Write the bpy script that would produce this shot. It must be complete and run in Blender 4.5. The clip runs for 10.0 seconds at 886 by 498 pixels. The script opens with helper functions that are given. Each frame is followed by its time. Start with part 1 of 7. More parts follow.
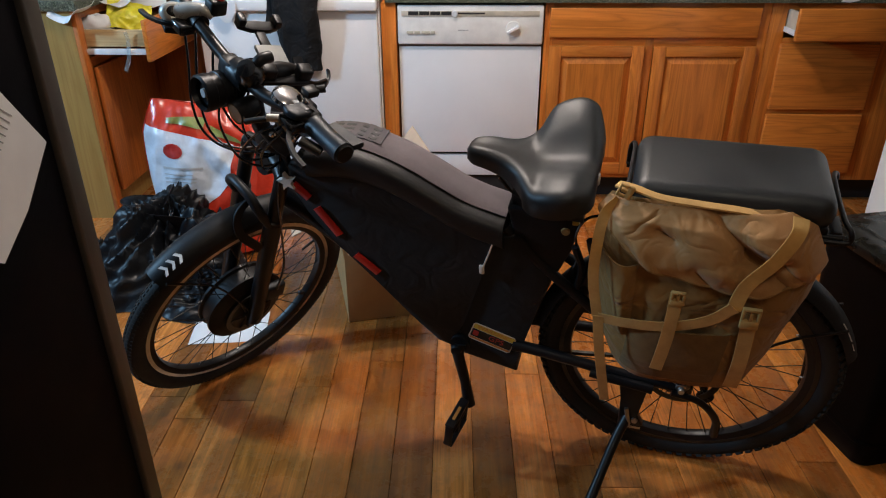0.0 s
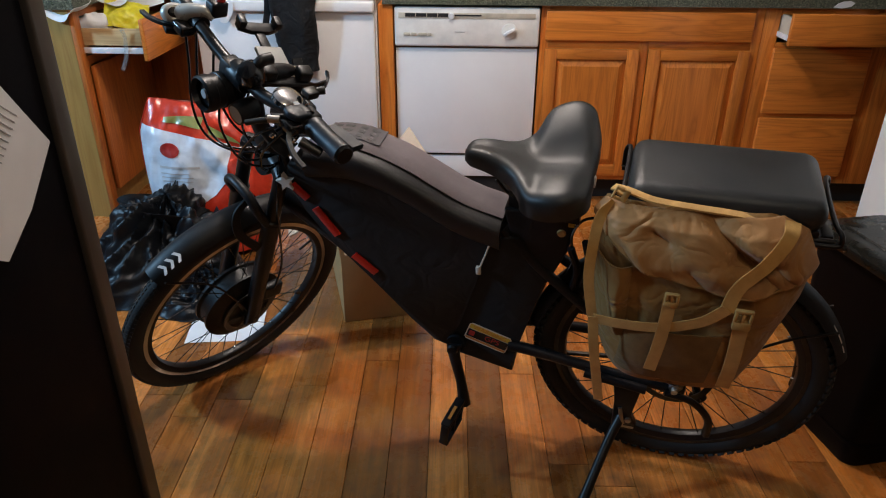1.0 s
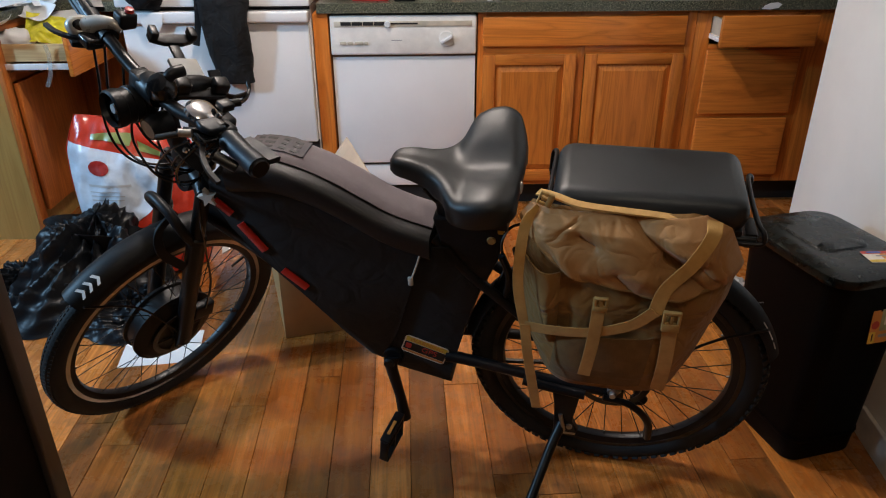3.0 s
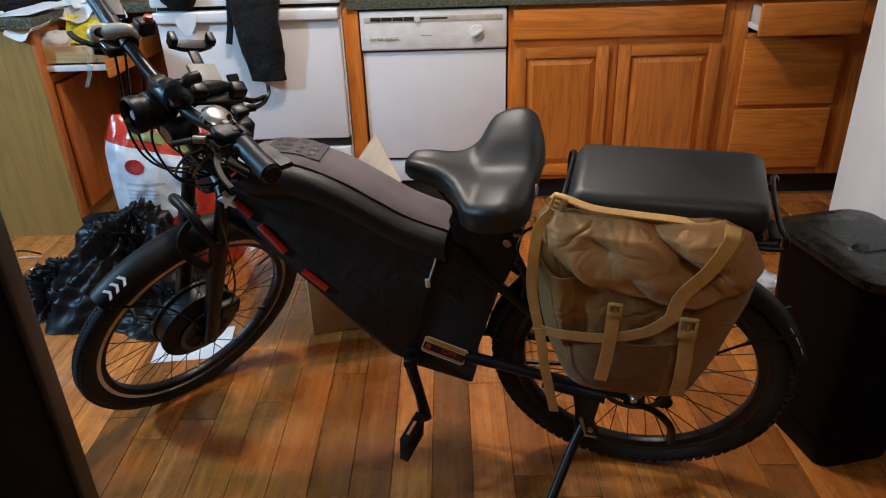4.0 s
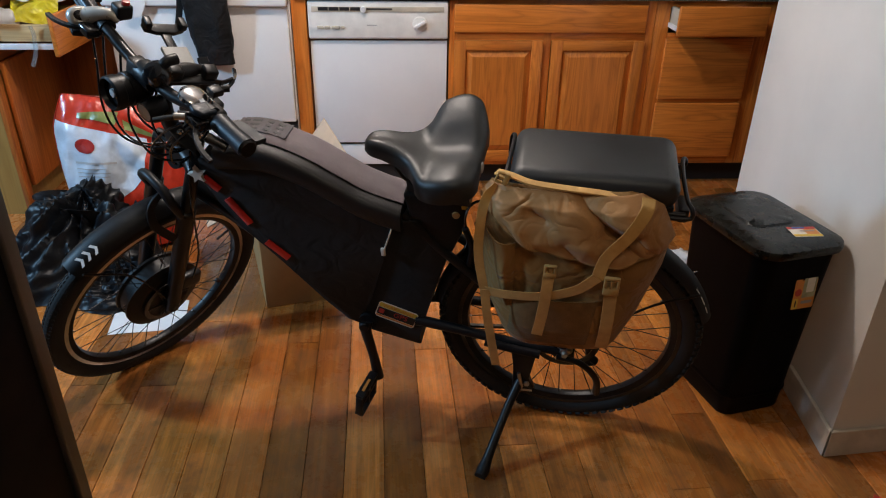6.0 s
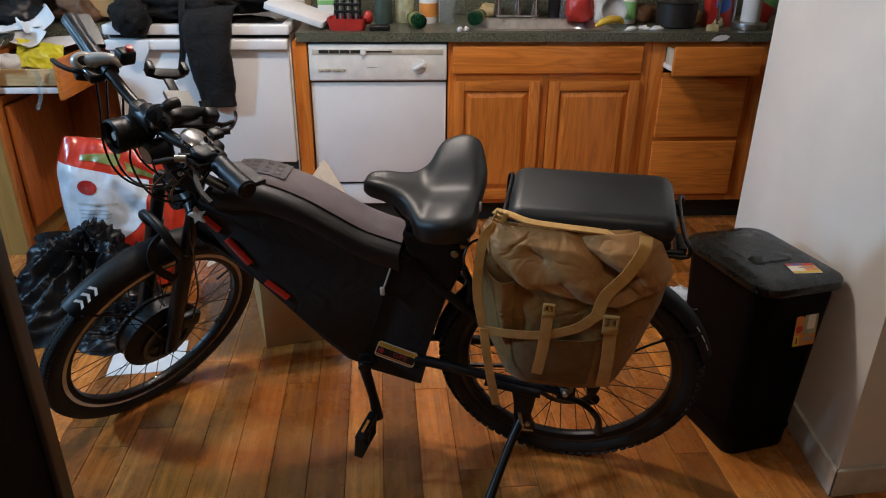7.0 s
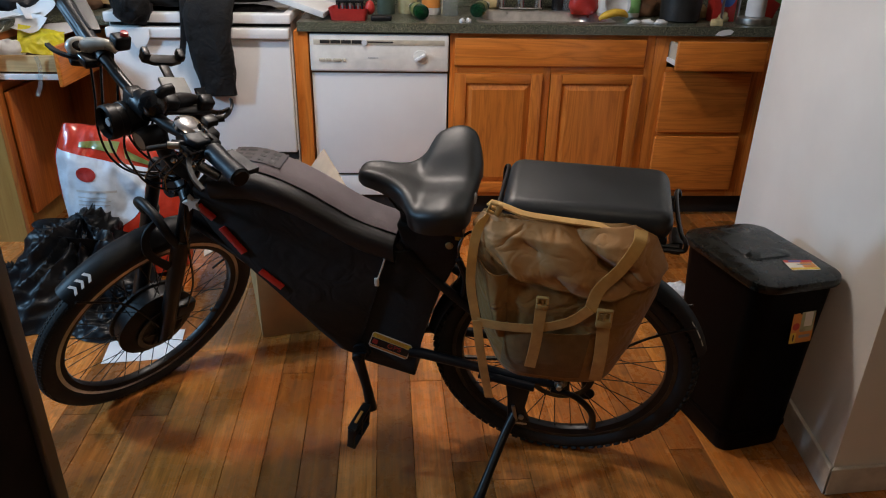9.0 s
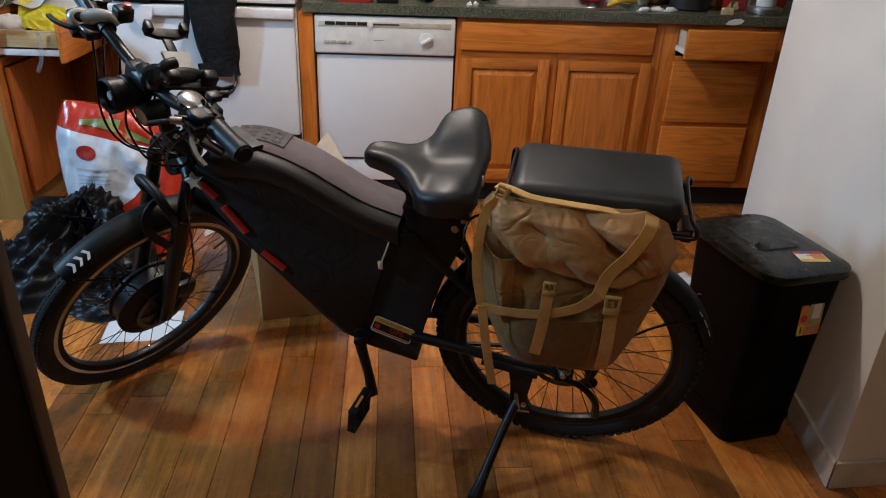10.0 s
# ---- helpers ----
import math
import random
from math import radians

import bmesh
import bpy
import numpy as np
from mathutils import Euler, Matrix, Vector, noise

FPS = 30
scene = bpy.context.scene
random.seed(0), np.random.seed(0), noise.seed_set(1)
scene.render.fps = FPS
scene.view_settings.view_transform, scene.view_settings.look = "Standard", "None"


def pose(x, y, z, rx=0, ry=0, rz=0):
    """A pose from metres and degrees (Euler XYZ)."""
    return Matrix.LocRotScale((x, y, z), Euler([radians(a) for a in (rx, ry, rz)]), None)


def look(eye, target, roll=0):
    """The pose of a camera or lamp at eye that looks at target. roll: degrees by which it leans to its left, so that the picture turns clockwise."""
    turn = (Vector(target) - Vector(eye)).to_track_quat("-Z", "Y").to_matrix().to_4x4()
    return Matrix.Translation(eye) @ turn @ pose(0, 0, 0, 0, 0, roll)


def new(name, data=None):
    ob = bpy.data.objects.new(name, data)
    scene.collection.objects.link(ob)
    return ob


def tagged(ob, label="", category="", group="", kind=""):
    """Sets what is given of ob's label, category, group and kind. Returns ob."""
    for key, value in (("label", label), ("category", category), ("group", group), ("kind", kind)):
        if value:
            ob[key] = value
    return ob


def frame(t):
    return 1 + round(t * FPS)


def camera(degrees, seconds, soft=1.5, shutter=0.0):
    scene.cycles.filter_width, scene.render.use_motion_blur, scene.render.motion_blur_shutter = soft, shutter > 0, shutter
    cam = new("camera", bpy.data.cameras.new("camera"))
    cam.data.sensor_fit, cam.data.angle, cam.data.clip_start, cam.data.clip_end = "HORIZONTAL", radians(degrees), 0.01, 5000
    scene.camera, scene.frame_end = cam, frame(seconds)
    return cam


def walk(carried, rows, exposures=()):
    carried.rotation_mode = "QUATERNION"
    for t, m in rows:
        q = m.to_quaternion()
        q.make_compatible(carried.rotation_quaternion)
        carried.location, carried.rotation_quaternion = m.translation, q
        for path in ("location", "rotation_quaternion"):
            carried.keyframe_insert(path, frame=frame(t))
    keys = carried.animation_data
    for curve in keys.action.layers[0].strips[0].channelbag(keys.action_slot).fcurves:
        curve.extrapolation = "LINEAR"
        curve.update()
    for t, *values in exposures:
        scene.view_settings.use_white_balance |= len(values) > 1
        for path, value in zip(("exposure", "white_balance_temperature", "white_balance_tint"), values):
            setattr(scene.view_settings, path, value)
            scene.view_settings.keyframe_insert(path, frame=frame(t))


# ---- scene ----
cam = camera(63.90, 10.0, soft=1.1)
PATH = [
    (0, (0.1295, -0.0123, 1.2905), (0.0501, 1.7698, 0.3862), -0.32),
    (0.5, (0.1288, -0.0163, 1.2889), (0.0634, 1.7644, 0.3807), 0.11),
    (1, (0.1217, -0.0270, 1.2989), (0.0611, 1.7563, 0.3953), 0.30),
    (1.5, (0.1175, -0.0291, 1.2949), (0.0667, 1.7578, 0.3981), 0.38),
    (2, (0.1526, -0.0413, 1.3044), (0.1227, 1.7533, 0.4221), -0.56),
    (2.2, (0.1768, -0.0267, 1.2957), (0.2355, 1.7686, 0.4164), 0.19),
    (3.3, (0.1932, 0.0041, 1.2887), (0.2268, 1.7962, 0.4013), -0.79),
    (3.5, (0.2057, 0.0055, 1.2884), (0.1874, 1.7941, 0.3935), -1.57),
    (4, (0.2443, 0.0227, 1.3096), (0.1703, 1.8032, 0.4018), -2.05),
    (4.5, (0.2491, 0.0061, 1.3147), (0.1333, 1.7732, 0.3852), -2.28),
    (5, (0.2064, -0.0710, 1.3315), (0.1395, 1.6877, 0.3814), -1.68),
    (5.5, (0.1904, -0.1334, 1.3379), (0.2742, 1.6193, 0.3782), 0.58),
    (6, (0.1964, -0.1504, 1.3497), (0.3137, 1.6144, 0.4161), 0.98),
    (6.2, (0.1991, -0.1538, 1.3468), (0.3278, 1.6342, 0.4598), 1.03),
    (7.5, (0.2060, -0.1512, 1.3574), (0.3136, 1.6628, 0.5220), 0.34),
    (8, (0.2167, -0.1516, 1.3517), (0.3223, 1.6631, 0.5176), 0.67),
    (8.5, (0.2181, -0.1427, 1.3383), (0.3230, 1.6685, 0.4964), 1.01),
    (9, (0.2231, -0.1473, 1.3459), (0.3275, 1.6577, 0.4908), 1.20),
    (9.5, (0.2148, -0.1490, 1.3406), (0.3214, 1.6521, 0.4776), 1.65),
    (10, (0.2111, -0.1286, 1.3222), (0.3173, 1.6634, 0.4405), 2.34),
]
walk(cam, [(t, look(eye, target, roll)) for t, eye, target, roll in PATH], [(0, 0.0), (6, 0.0), (7.5, -0.2), (10, -0.2)])

# ---- world and lights ----
world = bpy.data.worlds.new("world")
scene.world = world
world.use_nodes = True
world.node_tree.nodes["Background"].inputs[0].default_value = (0.55, 0.68, 1.0, 1)
world.node_tree.nodes["Background"].inputs[1].default_value = 0.1
scene.view_settings.exposure = 0.0


def area_lamp(name, m, sx, sy, watts, colour):
    data = bpy.data.lights.new(name, "AREA")
    data.shape, data.size, data.size_y, data.energy, data.color = "RECTANGLE", sx, sy, watts, colour
    ob = new(name, data)
    ob.matrix_world = m
    return ob


# the ceiling lamp over the kitchen floor
lamp_data = bpy.data.lights.new("ceiling_bulb", "POINT")
lamp_data.energy, lamp_data.color, lamp_data.shadow_soft_size = 68, (1.0, 0.875, 0.80), 0.09
lamp_ob = new("ceiling_bulb", lamp_data)
lamp_ob.location = (-0.12, 2.1, 2.34)
# the lamp of the room behind, and daylight through the west window
room_data = bpy.data.lights.new("room_bulb", "POINT")
room_data.energy, room_data.color, room_data.shadow_soft_size = 13, (1.0, 0.84, 0.64), 0.14
new("room_bulb", room_data).location = (0.45, -0.25, 2.3)
area_lamp("window_daylight", look((-2.92, 1.34, 1.95), (-0.5, 1.75, 0.4)), 0.22, 0.3, 68, (0.37, 0.67, 1.0))

# ---- materials ----


class Nodes:
    """A small node graph writer for one material."""

    def __init__(self, name, rough=0.5, metal=0.0, colour=(0.5, 0.5, 0.5), coat=0.0, spec=0.5):
        self.m = bpy.data.materials.new(name)
        self.m.use_nodes = True
        self.t = self.m.node_tree
        self.b = self.t.nodes["Principled BSDF"]
        self.put(Roughness=rough, Metallic=metal)
        self.b.inputs["Base Color"].default_value = (*colour, 1)
        self.b.inputs["Coat Weight"].default_value = coat
        self.b.inputs["Specular IOR Level"].default_value = spec

    def put(self, **k):
        for a, v in k.items():
            self.b.inputs[a].default_value = v

    def n(self, kind, **k):
        node = self.t.nodes.new(kind)
        for a, v in k.items():
            node.inputs[a.replace("_", " ")].default_value = v
        return node

    def l(self, a, b):
        self.t.links.new(a, b)

    def coords(self, scale=(1, 1, 1), world_space=False, shift=True):
        if world_space:
            out = self.t.nodes.new("ShaderNodeNewGeometry").outputs["Position"]
        else:
            out = self.t.nodes.new("ShaderNodeTexCoord").outputs["Object"]
        mp = self.t.nodes.new("ShaderNodeMapping")
        mp.inputs["Scale"].default_value = scale
        self.l(out, mp.inputs["Vector"])
        if shift:
            info = self.t.nodes.new("ShaderNodeObjectInfo")
            mul = self.t.nodes.new("ShaderNodeMath")
            mul.operation = "MULTIPLY"
            mul.inputs[1].default_value = 37.0
            self.l(info.outputs["Random"], mul.inputs[0])
            self.l(mul.outputs[0], mp.inputs["Location"])
        return mp.outputs["Vector"]

    def noise(self, vec, scale, detail=4, rough=0.55, dist=0.0):
        node = self.n("ShaderNodeTexNoise", Scale=scale, Detail=detail, Roughness=rough, Distortion=dist)
        self.l(vec, node.inputs["Vector"])
        return node.outputs["Fac"]

    def ramp(self, fac, stops):
        node = self.t.nodes.new("ShaderNodeValToRGB")
        els = node.color_ramp.elements
        while len(els) < len(stops):
            els.new(0.5)
        for e, (p, c) in zip(els, stops):
            e.position, e.color = p, (*c, 1)
        self.l(fac, node.inputs["Fac"])
        return node.outputs["Color"]

    def mix(self, fac, a, b, blend="MIX"):
        node = self.t.nodes.new("ShaderNodeMix")
        node.data_type, node.blend_type = "RGBA", blend
        if isinstance(fac, float):
            node.inputs[0].default_value = fac
        else:
            self.l(fac, node.inputs[0])
        for k, v in ((6, a), (7, b)):
            if isinstance(v, tuple):
                node.inputs[k].default_value = (*v, 1)
            else:
                self.l(v, node.inputs[k])
        return node.outputs[2]

    def span(self, fac, lo, hi, a=0.3, b=0.7):
        node = self.t.nodes.new("ShaderNodeMapRange")
        for k, v in zip(("From Min", "From Max", "To Min", "To Max"), (a, b, lo, hi)):
            node.inputs[k].default_value = v
        self.l(fac, node.inputs["Value"])
        return node.outputs["Result"]

    def bump(self, fac, strength=0.3, dist=0.002):
        node = self.n("ShaderNodeBump", Strength=strength, Distance=dist)
        self.l(fac, node.inputs["Height"])
        self.l(node.outputs["Normal"], self.b.inputs["Normal"])

    def colour(self, out):
        self.l(out, self.b.inputs["Base Color"])

    def rough(self, out):
        self.l(out, self.b.inputs["Roughness"])


def plain(name, colour, rough=0.5, metal=0.0, vary=0.12, scale=9.0, bump=0.08, fine=180.0, coat=0.0, spec=0.5):
    """Paint, plastic, rubber or metal with stains at a large scale and a fine surface grain."""
    g = Nodes(name, rough, metal, colour, coat, spec)
    v = g.coords()
    big, small = g.noise(v, scale, 5), g.noise(v, fine, 3)
    dark = tuple(c * (1 - vary) for c in colour)
    light = tuple(min(1, c * (1 + vary)) for c in colour)
    g.colour(g.ramp(big, [(0.35, dark), (0.65, light)]))
    g.rough(g.span(big, max(0.03, rough - 0.07), min(1, rough + 0.09)))
    if bump:
        g.bump(small, bump, 0.0006)
    return g.m


def timber(name, dark, mid, light, axis, rough=0.36, size=1.0, coat=0.15):
    """Varnished oak with long grain along one axis (0 x, 1 y, 2 z) and open cathedral figure."""
    g = Nodes(name, rough, coat=coat)
    stretch = [11.0 * size] * 3
    stretch[axis] = 0.85 * size
    v = g.coords(tuple(stretch))
    n1 = g.noise(v, 1.0, 3, 0.5, 0.6)
    rings = g.t.nodes.new("ShaderNodeMath")
    rings.operation = "MULTIPLY"
    rings.inputs[1].default_value = 9.0
    g.l(n1, rings.inputs[0])
    saw = g.t.nodes.new("ShaderNodeMath")
    saw.operation = "FRACT"
    g.l(rings.outputs[0], saw.inputs[0])
    lean = tuple(0.5 * a + 0.5 * b for a, b in zip(mid, dark))
    base = g.ramp(saw.outputs[0], [(0.0, lean), (0.12, mid), (0.5, light), (0.85, mid), (1.0, lean)])
    fine = [240.0 * size] * 3
    fine[axis] = 5.0 * size
    pores = g.noise(g.coords(tuple(fine)), 1.0, 2)
    col = g.mix(g.span(pores, 0.0, 0.55, 0.52, 0.72), base, dark)
    info = g.t.nodes.new("ShaderNodeObjectInfo")
    tone = g.span(info.outputs["Random"], 0.88, 1.08, 0, 1)
    cb = g.t.nodes.new("ShaderNodeCombineColor")
    for k in range(3):
        g.l(tone, cb.inputs[k])
    g.colour(g.mix(1.0, col, cb.outputs[0], "MULTIPLY"))
    g.rough(g.span(pores, rough - 0.05, rough + 0.14))
    g.bump(pores, 0.12, 0.0006)
    return g.m


OAK = dict(dark=(0.378, 0.104, 0.013), mid=(0.573, 0.175, 0.024), light=(0.671, 0.217, 0.032))
M_OAK_X = timber("oak_along_x", axis=0, **OAK)
M_OAK_Y = timber("oak_along_y", axis=1, **OAK)
M_OAK_Z = timber("oak_upright", axis=2, **OAK)
# darker copy of the oak: the corner cabinet's shade is in its colour
DARKOAK = dict(dark=(0.25, 0.066, 0.012), mid=(0.40, 0.115, 0.019), light=(0.47, 0.14, 0.024))
M_DOAK_Y = timber("dark_oak_along_y", axis=1, **DARKOAK)
M_DOAK_Z = timber("dark_oak_upright", axis=2, **DARKOAK)
M_PANEL = timber("pale_panel_veneer", (0.28, 0.152, 0.036), (0.345, 0.20, 0.052), (0.375, 0.222, 0.06), 2, 0.45, 0.6)
M_PINE = timber("pale_pine", (0.42, 0.26, 0.11), (0.55, 0.37, 0.17), (0.62, 0.44, 0.22), 0, 0.55)


def floor_material():
    g = Nodes("bamboo_floor", 0.3, coat=0.25)
    g.put(**{"Coat Roughness": 0.12})
    v = g.coords((14.0, 0.7, 14.0))
    streak = g.noise(v, 1.6, 4, 0.6, 0.4)
    base = g.ramp(streak, [(0.25, (0.31, 0.092, 0.017)), (0.5, (0.52, 0.175, 0.034)), (0.75, (0.72, 0.275, 0.062))])
    strips = g.noise(g.coords((150.0, 1.1, 150.0)), 1.0, 2, 0.5)
    base = g.mix(g.span(strips, 0.0, 0.6, 0.42, 0.68), base, (0.27, 0.095, 0.022))
    blotch = g.noise(g.coords((42.0, 7.0, 42.0)), 1.0, 4, 0.65, 0.5)
    base = g.mix(g.span(blotch, 0.0, 0.6, 0.50, 0.72), base, (0.22, 0.082, 0.02))
    base = g.mix(g.span(blotch, 0.4, 0.0, 0.28, 0.45), base, (0.80, 0.34, 0.09))
    fine = g.noise(g.coords((260.0, 6.0, 260.0)), 1.0, 3)
    col = g.mix(g.span(fine, 0.0, 0.4, 0.5, 0.75), base, (0.15, 0.06, 0.02))
    info = g.t.nodes.new("ShaderNodeObjectInfo")
    col = g.mix(1.0, col, info.outputs["Color"], "MULTIPLY")
    wear = g.noise(g.coords((1, 1, 1), True, False), 3.2, 5, 0.6)
    col = g.mix(g.span(wear, 0.0, 0.35, 0.50, 0.74), col, (0.20, 0.085, 0.028))
    grime = g.noise(g.coords((1, 1, 1), True, False), 11.0, 6, 0.7)
    col = g.mix(g.span(grime, 0.0, 0.55, 0.56, 0.72), col, (0.07, 0.035, 0.018))
    g.colour(col)
    g.rough(g.span(grime, 0.16, 0.40))
    g.bump(fine, 0.08, 0.0005)
    return g.m


def granite():
    g = Nodes("speckled_laminate", 0.3)
    v = g.coords(shift=False)
    a, b = g.noise(v, 160, 3, 0.7), g.noise(v, 60, 4, 0.6)
    c1 = g.ramp(a, [(0.36, (0.018, 0.022, 0.014)), (0.5, (0.075, 0.08, 0.054)), (0.62, (0.23, 0.23, 0.165))])
    g.colour(g.mix(g.span(b, 0.0, 0.7, 0.45, 0.7), c1, (0.055, 0.06, 0.045)))
    g.rough(g.span(b, 0.22, 0.45))
    return g.m


def cloth(name, dark, light, weave=900.0, rough=0.85, bump=0.3, sheen=0.2, stain=7.0, spec=0.4, crumple=False, crease=0.0):
    g = Nodes(name, rough, spec=spec)
    g.put(**{"Sheen Weight": sheen})
    v = g.coords(shift=False)
    g.colour(g.ramp(g.noise(v, stain, 5, 0.6), [(0.3, dark), (0.7, light)]))
    fine = g.noise(v, weave, 2)
    if crease:
        fold_a = g.noise(v, 13.0, 2, 0.5, 0.9)
        off = g.n("ShaderNodeMath")
        off.operation = "SUBTRACT"
        off.inputs[1].default_value = 0.5
        g.l(fold_a, off.inputs[0])
        ridge = g.n("ShaderNodeMath")
        ridge.operation = "ABSOLUTE"
        g.l(off.outputs[0], ridge.inputs[0])
        low = g.n("ShaderNodeBump", Strength=crease, Distance=0.02)
        g.l(ridge.outputs[0], low.inputs["Height"])
        top = g.n("ShaderNodeBump", Strength=bump, Distance=0.0006)
        g.l(fine, top.inputs["Height"])
        g.l(low.outputs["Normal"], top.inputs["Normal"])
        g.l(top.outputs["Normal"], g.b.inputs["Normal"])
    elif crumple:
        soft = g.noise(v, 17.0, 3, 0.5, 1.6)
        low = g.n("ShaderNodeBump", Strength=0.9, Distance=0.012)
        g.l(soft, low.inputs["Height"])
        top = g.n("ShaderNodeBump", Strength=bump, Distance=0.0006)
        g.l(fine, top.inputs["Height"])
        g.l(low.outputs["Normal"], top.inputs["Normal"])
        g.l(top.outputs["Normal"], g.b.inputs["Normal"])
    else:
        g.bump(fine, bump, 0.0006)
    return g.m


def film(name, colour, rough=0.25, wrinkle=30.0, coat=0.3, spec=0.5, relief=0.55):
    """Thin crinkled plastic."""
    g = Nodes(name, rough, 0.0, colour, coat, spec)
    v = g.coords(shift=False)
    n = g.noise(v, wrinkle, 5, 0.65, 0.8)
    g.colour(g.ramp(n, [(0.3, tuple(c * 0.8 for c in colour)), (0.7, tuple(min(1, c * 1.15) for c in colour))]))
    g.bump(n, relief, 0.006)
    return g.m


def clear(name, colour, rough=0.06):
    g = Nodes(name, rough, 0.0, colour)
    g.put(**{"Transmission Weight": 0.9, "IOR": 1.33})
    return g.m


M_FLOOR = floor_material()
M_GRANITE = granite()
M_WALL = plain("white_wall_paint", (0.70, 0.68, 0.63), 0.62, vary=0.05, scale=2.6, bump=0.22, fine=210)
M_WALL_TAN = plain("tan_wall_paint", (0.30, 0.22, 0.14), 0.7, vary=0.06, scale=2.4, bump=0.2, fine=210)
M_CEIL = plain("ceiling_paint", (0.75, 0.74, 0.71), 0.85, vary=0.03, scale=2.0)
M_TRIM = plain("dirty_white_trim", (0.58, 0.54, 0.47), 0.5, vary=0.16, scale=14)
M_ENAMEL = plain("white_enamel", (0.82, 0.82, 0.82), 0.2, vary=0.025, scale=4, bump=0.02)
M_ENAMEL_OLD = plain("yellowed_white_plastic", (0.80, 0.785, 0.74), 0.36, vary=0.08, scale=16)
M_CREAM = plain("cream_plastic", (0.55, 0.50, 0.40), 0.4, vary=0.1, scale=20)
M_BLACKGAP = plain("black_recess", (0.012, 0.011, 0.01), 0.7, bump=0)
M_FRIDGE = plain("black_textured_steel", (0.003, 0.003, 0.004), 0.55, vary=0.1, scale=5, bump=0.3, fine=320, spec=0.04)
M_STEEL_TRIM = plain("brushed_grey_trim", (0.10, 0.09, 0.08), 0.45, 0.55, vary=0.12, scale=8)
M_FRAME = plain("satin_black_frame", (0.006, 0.006, 0.007), 0.36, vary=0.15, scale=14, bump=0.05, spec=0.3)
M_PLASTIC = plain("black_plastic", (0.005, 0.005, 0.006), 0.42, vary=0.2, scale=20, bump=0.12, spec=0.3)
M_GLOSSBLACK = plain("gloss_black_plastic", (0.01, 0.01, 0.011), 0.18, vary=0.15, scale=20, bump=0.03)
M_RUBBER = plain("black_rubber", (0.009, 0.009, 0.009), 0.75, vary=0.25, scale=18, bump=0.3, fine=260)
M_FENDER = plain("matte_black_fender", (0.008, 0.009, 0.011), 0.5, spec=0.28, vary=0.2, scale=12, bump=0.15)
# the blue in this black stands for the window's sheen on grips and controls
M_GRIP = plain("grey_black_grip", (0.008, 0.012, 0.018), 0.46, vary=0.2, scale=30, bump=0.1, spec=0.3)
M_VINYL = plain("black_vinyl", (0.016, 0.0185, 0.020), 0.42, vary=0.15, scale=8, bump=0.35, fine=520, spec=0.42)
M_CHROME = plain("chrome", (0.62, 0.62, 0.63), 0.16, 1.0, vary=0.08, scale=20, bump=0.02)
M_SILVER = plain("silver_painted_plastic", (0.55, 0.54, 0.50), 0.3, 0.35, vary=0.06, scale=20, bump=0.03)
M_PADGREY = plain("pale_grey_rubber", (0.30, 0.31, 0.30), 0.6, vary=0.1, scale=20, bump=0.1)
M_ALU = plain("brushed_aluminium", (0.48, 0.47, 0.45), 0.34, 1.0, vary=0.15, scale=25, bump=0.1)
M_DARKMETAL = plain("dark_steel", (0.07, 0.068, 0.065), 0.38, 0.9, vary=0.25, scale=25, bump=0.1)
M_SPOKE = plain("black_spoke", (0.02, 0.02, 0.02), 0.35, 0.6, bump=0)
M_BAG = cloth("black_nylon", (0.005, 0.005, 0.0058), (0.009, 0.009, 0.0095), 1100, 0.7, 0.25, 0.05, spec=0.32, crease=0.25)
M_BAGTOP = cloth("grey_nylon", (0.135, 0.112, 0.124), (0.19, 0.160, 0.176), 900, 0.7, 0.22, 0.2)
M_BAGVENT = cloth("dark_grey_nylon", (0.060, 0.052, 0.056), (0.085, 0.074, 0.080), 900, 0.7, 0.22, 0.1)
M_BAGSHELL = plain("black_moulded_shell", (0.0065, 0.0058, 0.006), 0.55, vary=0.15, scale=10, bump=0.25, fine=500)
# two canvas tones: light from above paled into the flap's, shade into the second
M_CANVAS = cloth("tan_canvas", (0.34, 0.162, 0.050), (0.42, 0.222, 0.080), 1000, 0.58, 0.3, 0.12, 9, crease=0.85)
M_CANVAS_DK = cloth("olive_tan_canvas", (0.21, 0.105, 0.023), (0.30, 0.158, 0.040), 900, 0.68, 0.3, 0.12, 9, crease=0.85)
M_MESH = cloth("tan_mesh_pocket", (0.14, 0.078, 0.022), (0.20, 0.115, 0.036), 380, 0.8, 0.9, 0.1, 40)
M_WEB = cloth("tan_webbing", (0.46, 0.25, 0.060), (0.60, 0.35, 0.10), 700, 0.75, 0.4, 0.2, 30)
M_BUCKLE = plain("tan_plastic_buckle", (0.46, 0.29, 0.10), 0.4, vary=0.1, scale=40)
M_TROUSER = cloth("black_trouser_cloth", (0.004, 0.004, 0.0045), (0.009, 0.009, 0.0095), 800, 0.85, 0.25, 0.02, spec=0.3, crumple=True)
M_REDSTRIPE = plain("red_reflective_tape", (0.55, 0.02, 0.012), 0.35, vary=0.1, scale=40)
M_WHITE = plain("white_plastic", (0.72, 0.72, 0.72), 0.4, vary=0.05, scale=20)
M_PAPER = plain("white_paper", (0.72, 0.73, 0.74), 0.8, vary=0.04, scale=10, bump=0.05)
M_PRINT = plain("grey_print", (0.30, 0.30, 0.31), 0.8, vary=0.1, bump=0)
M_CARD = plain("brown_cardboard", (0.50, 0.295, 0.12), 0.8, vary=0.08, scale=12, bump=0.12, fine=90)
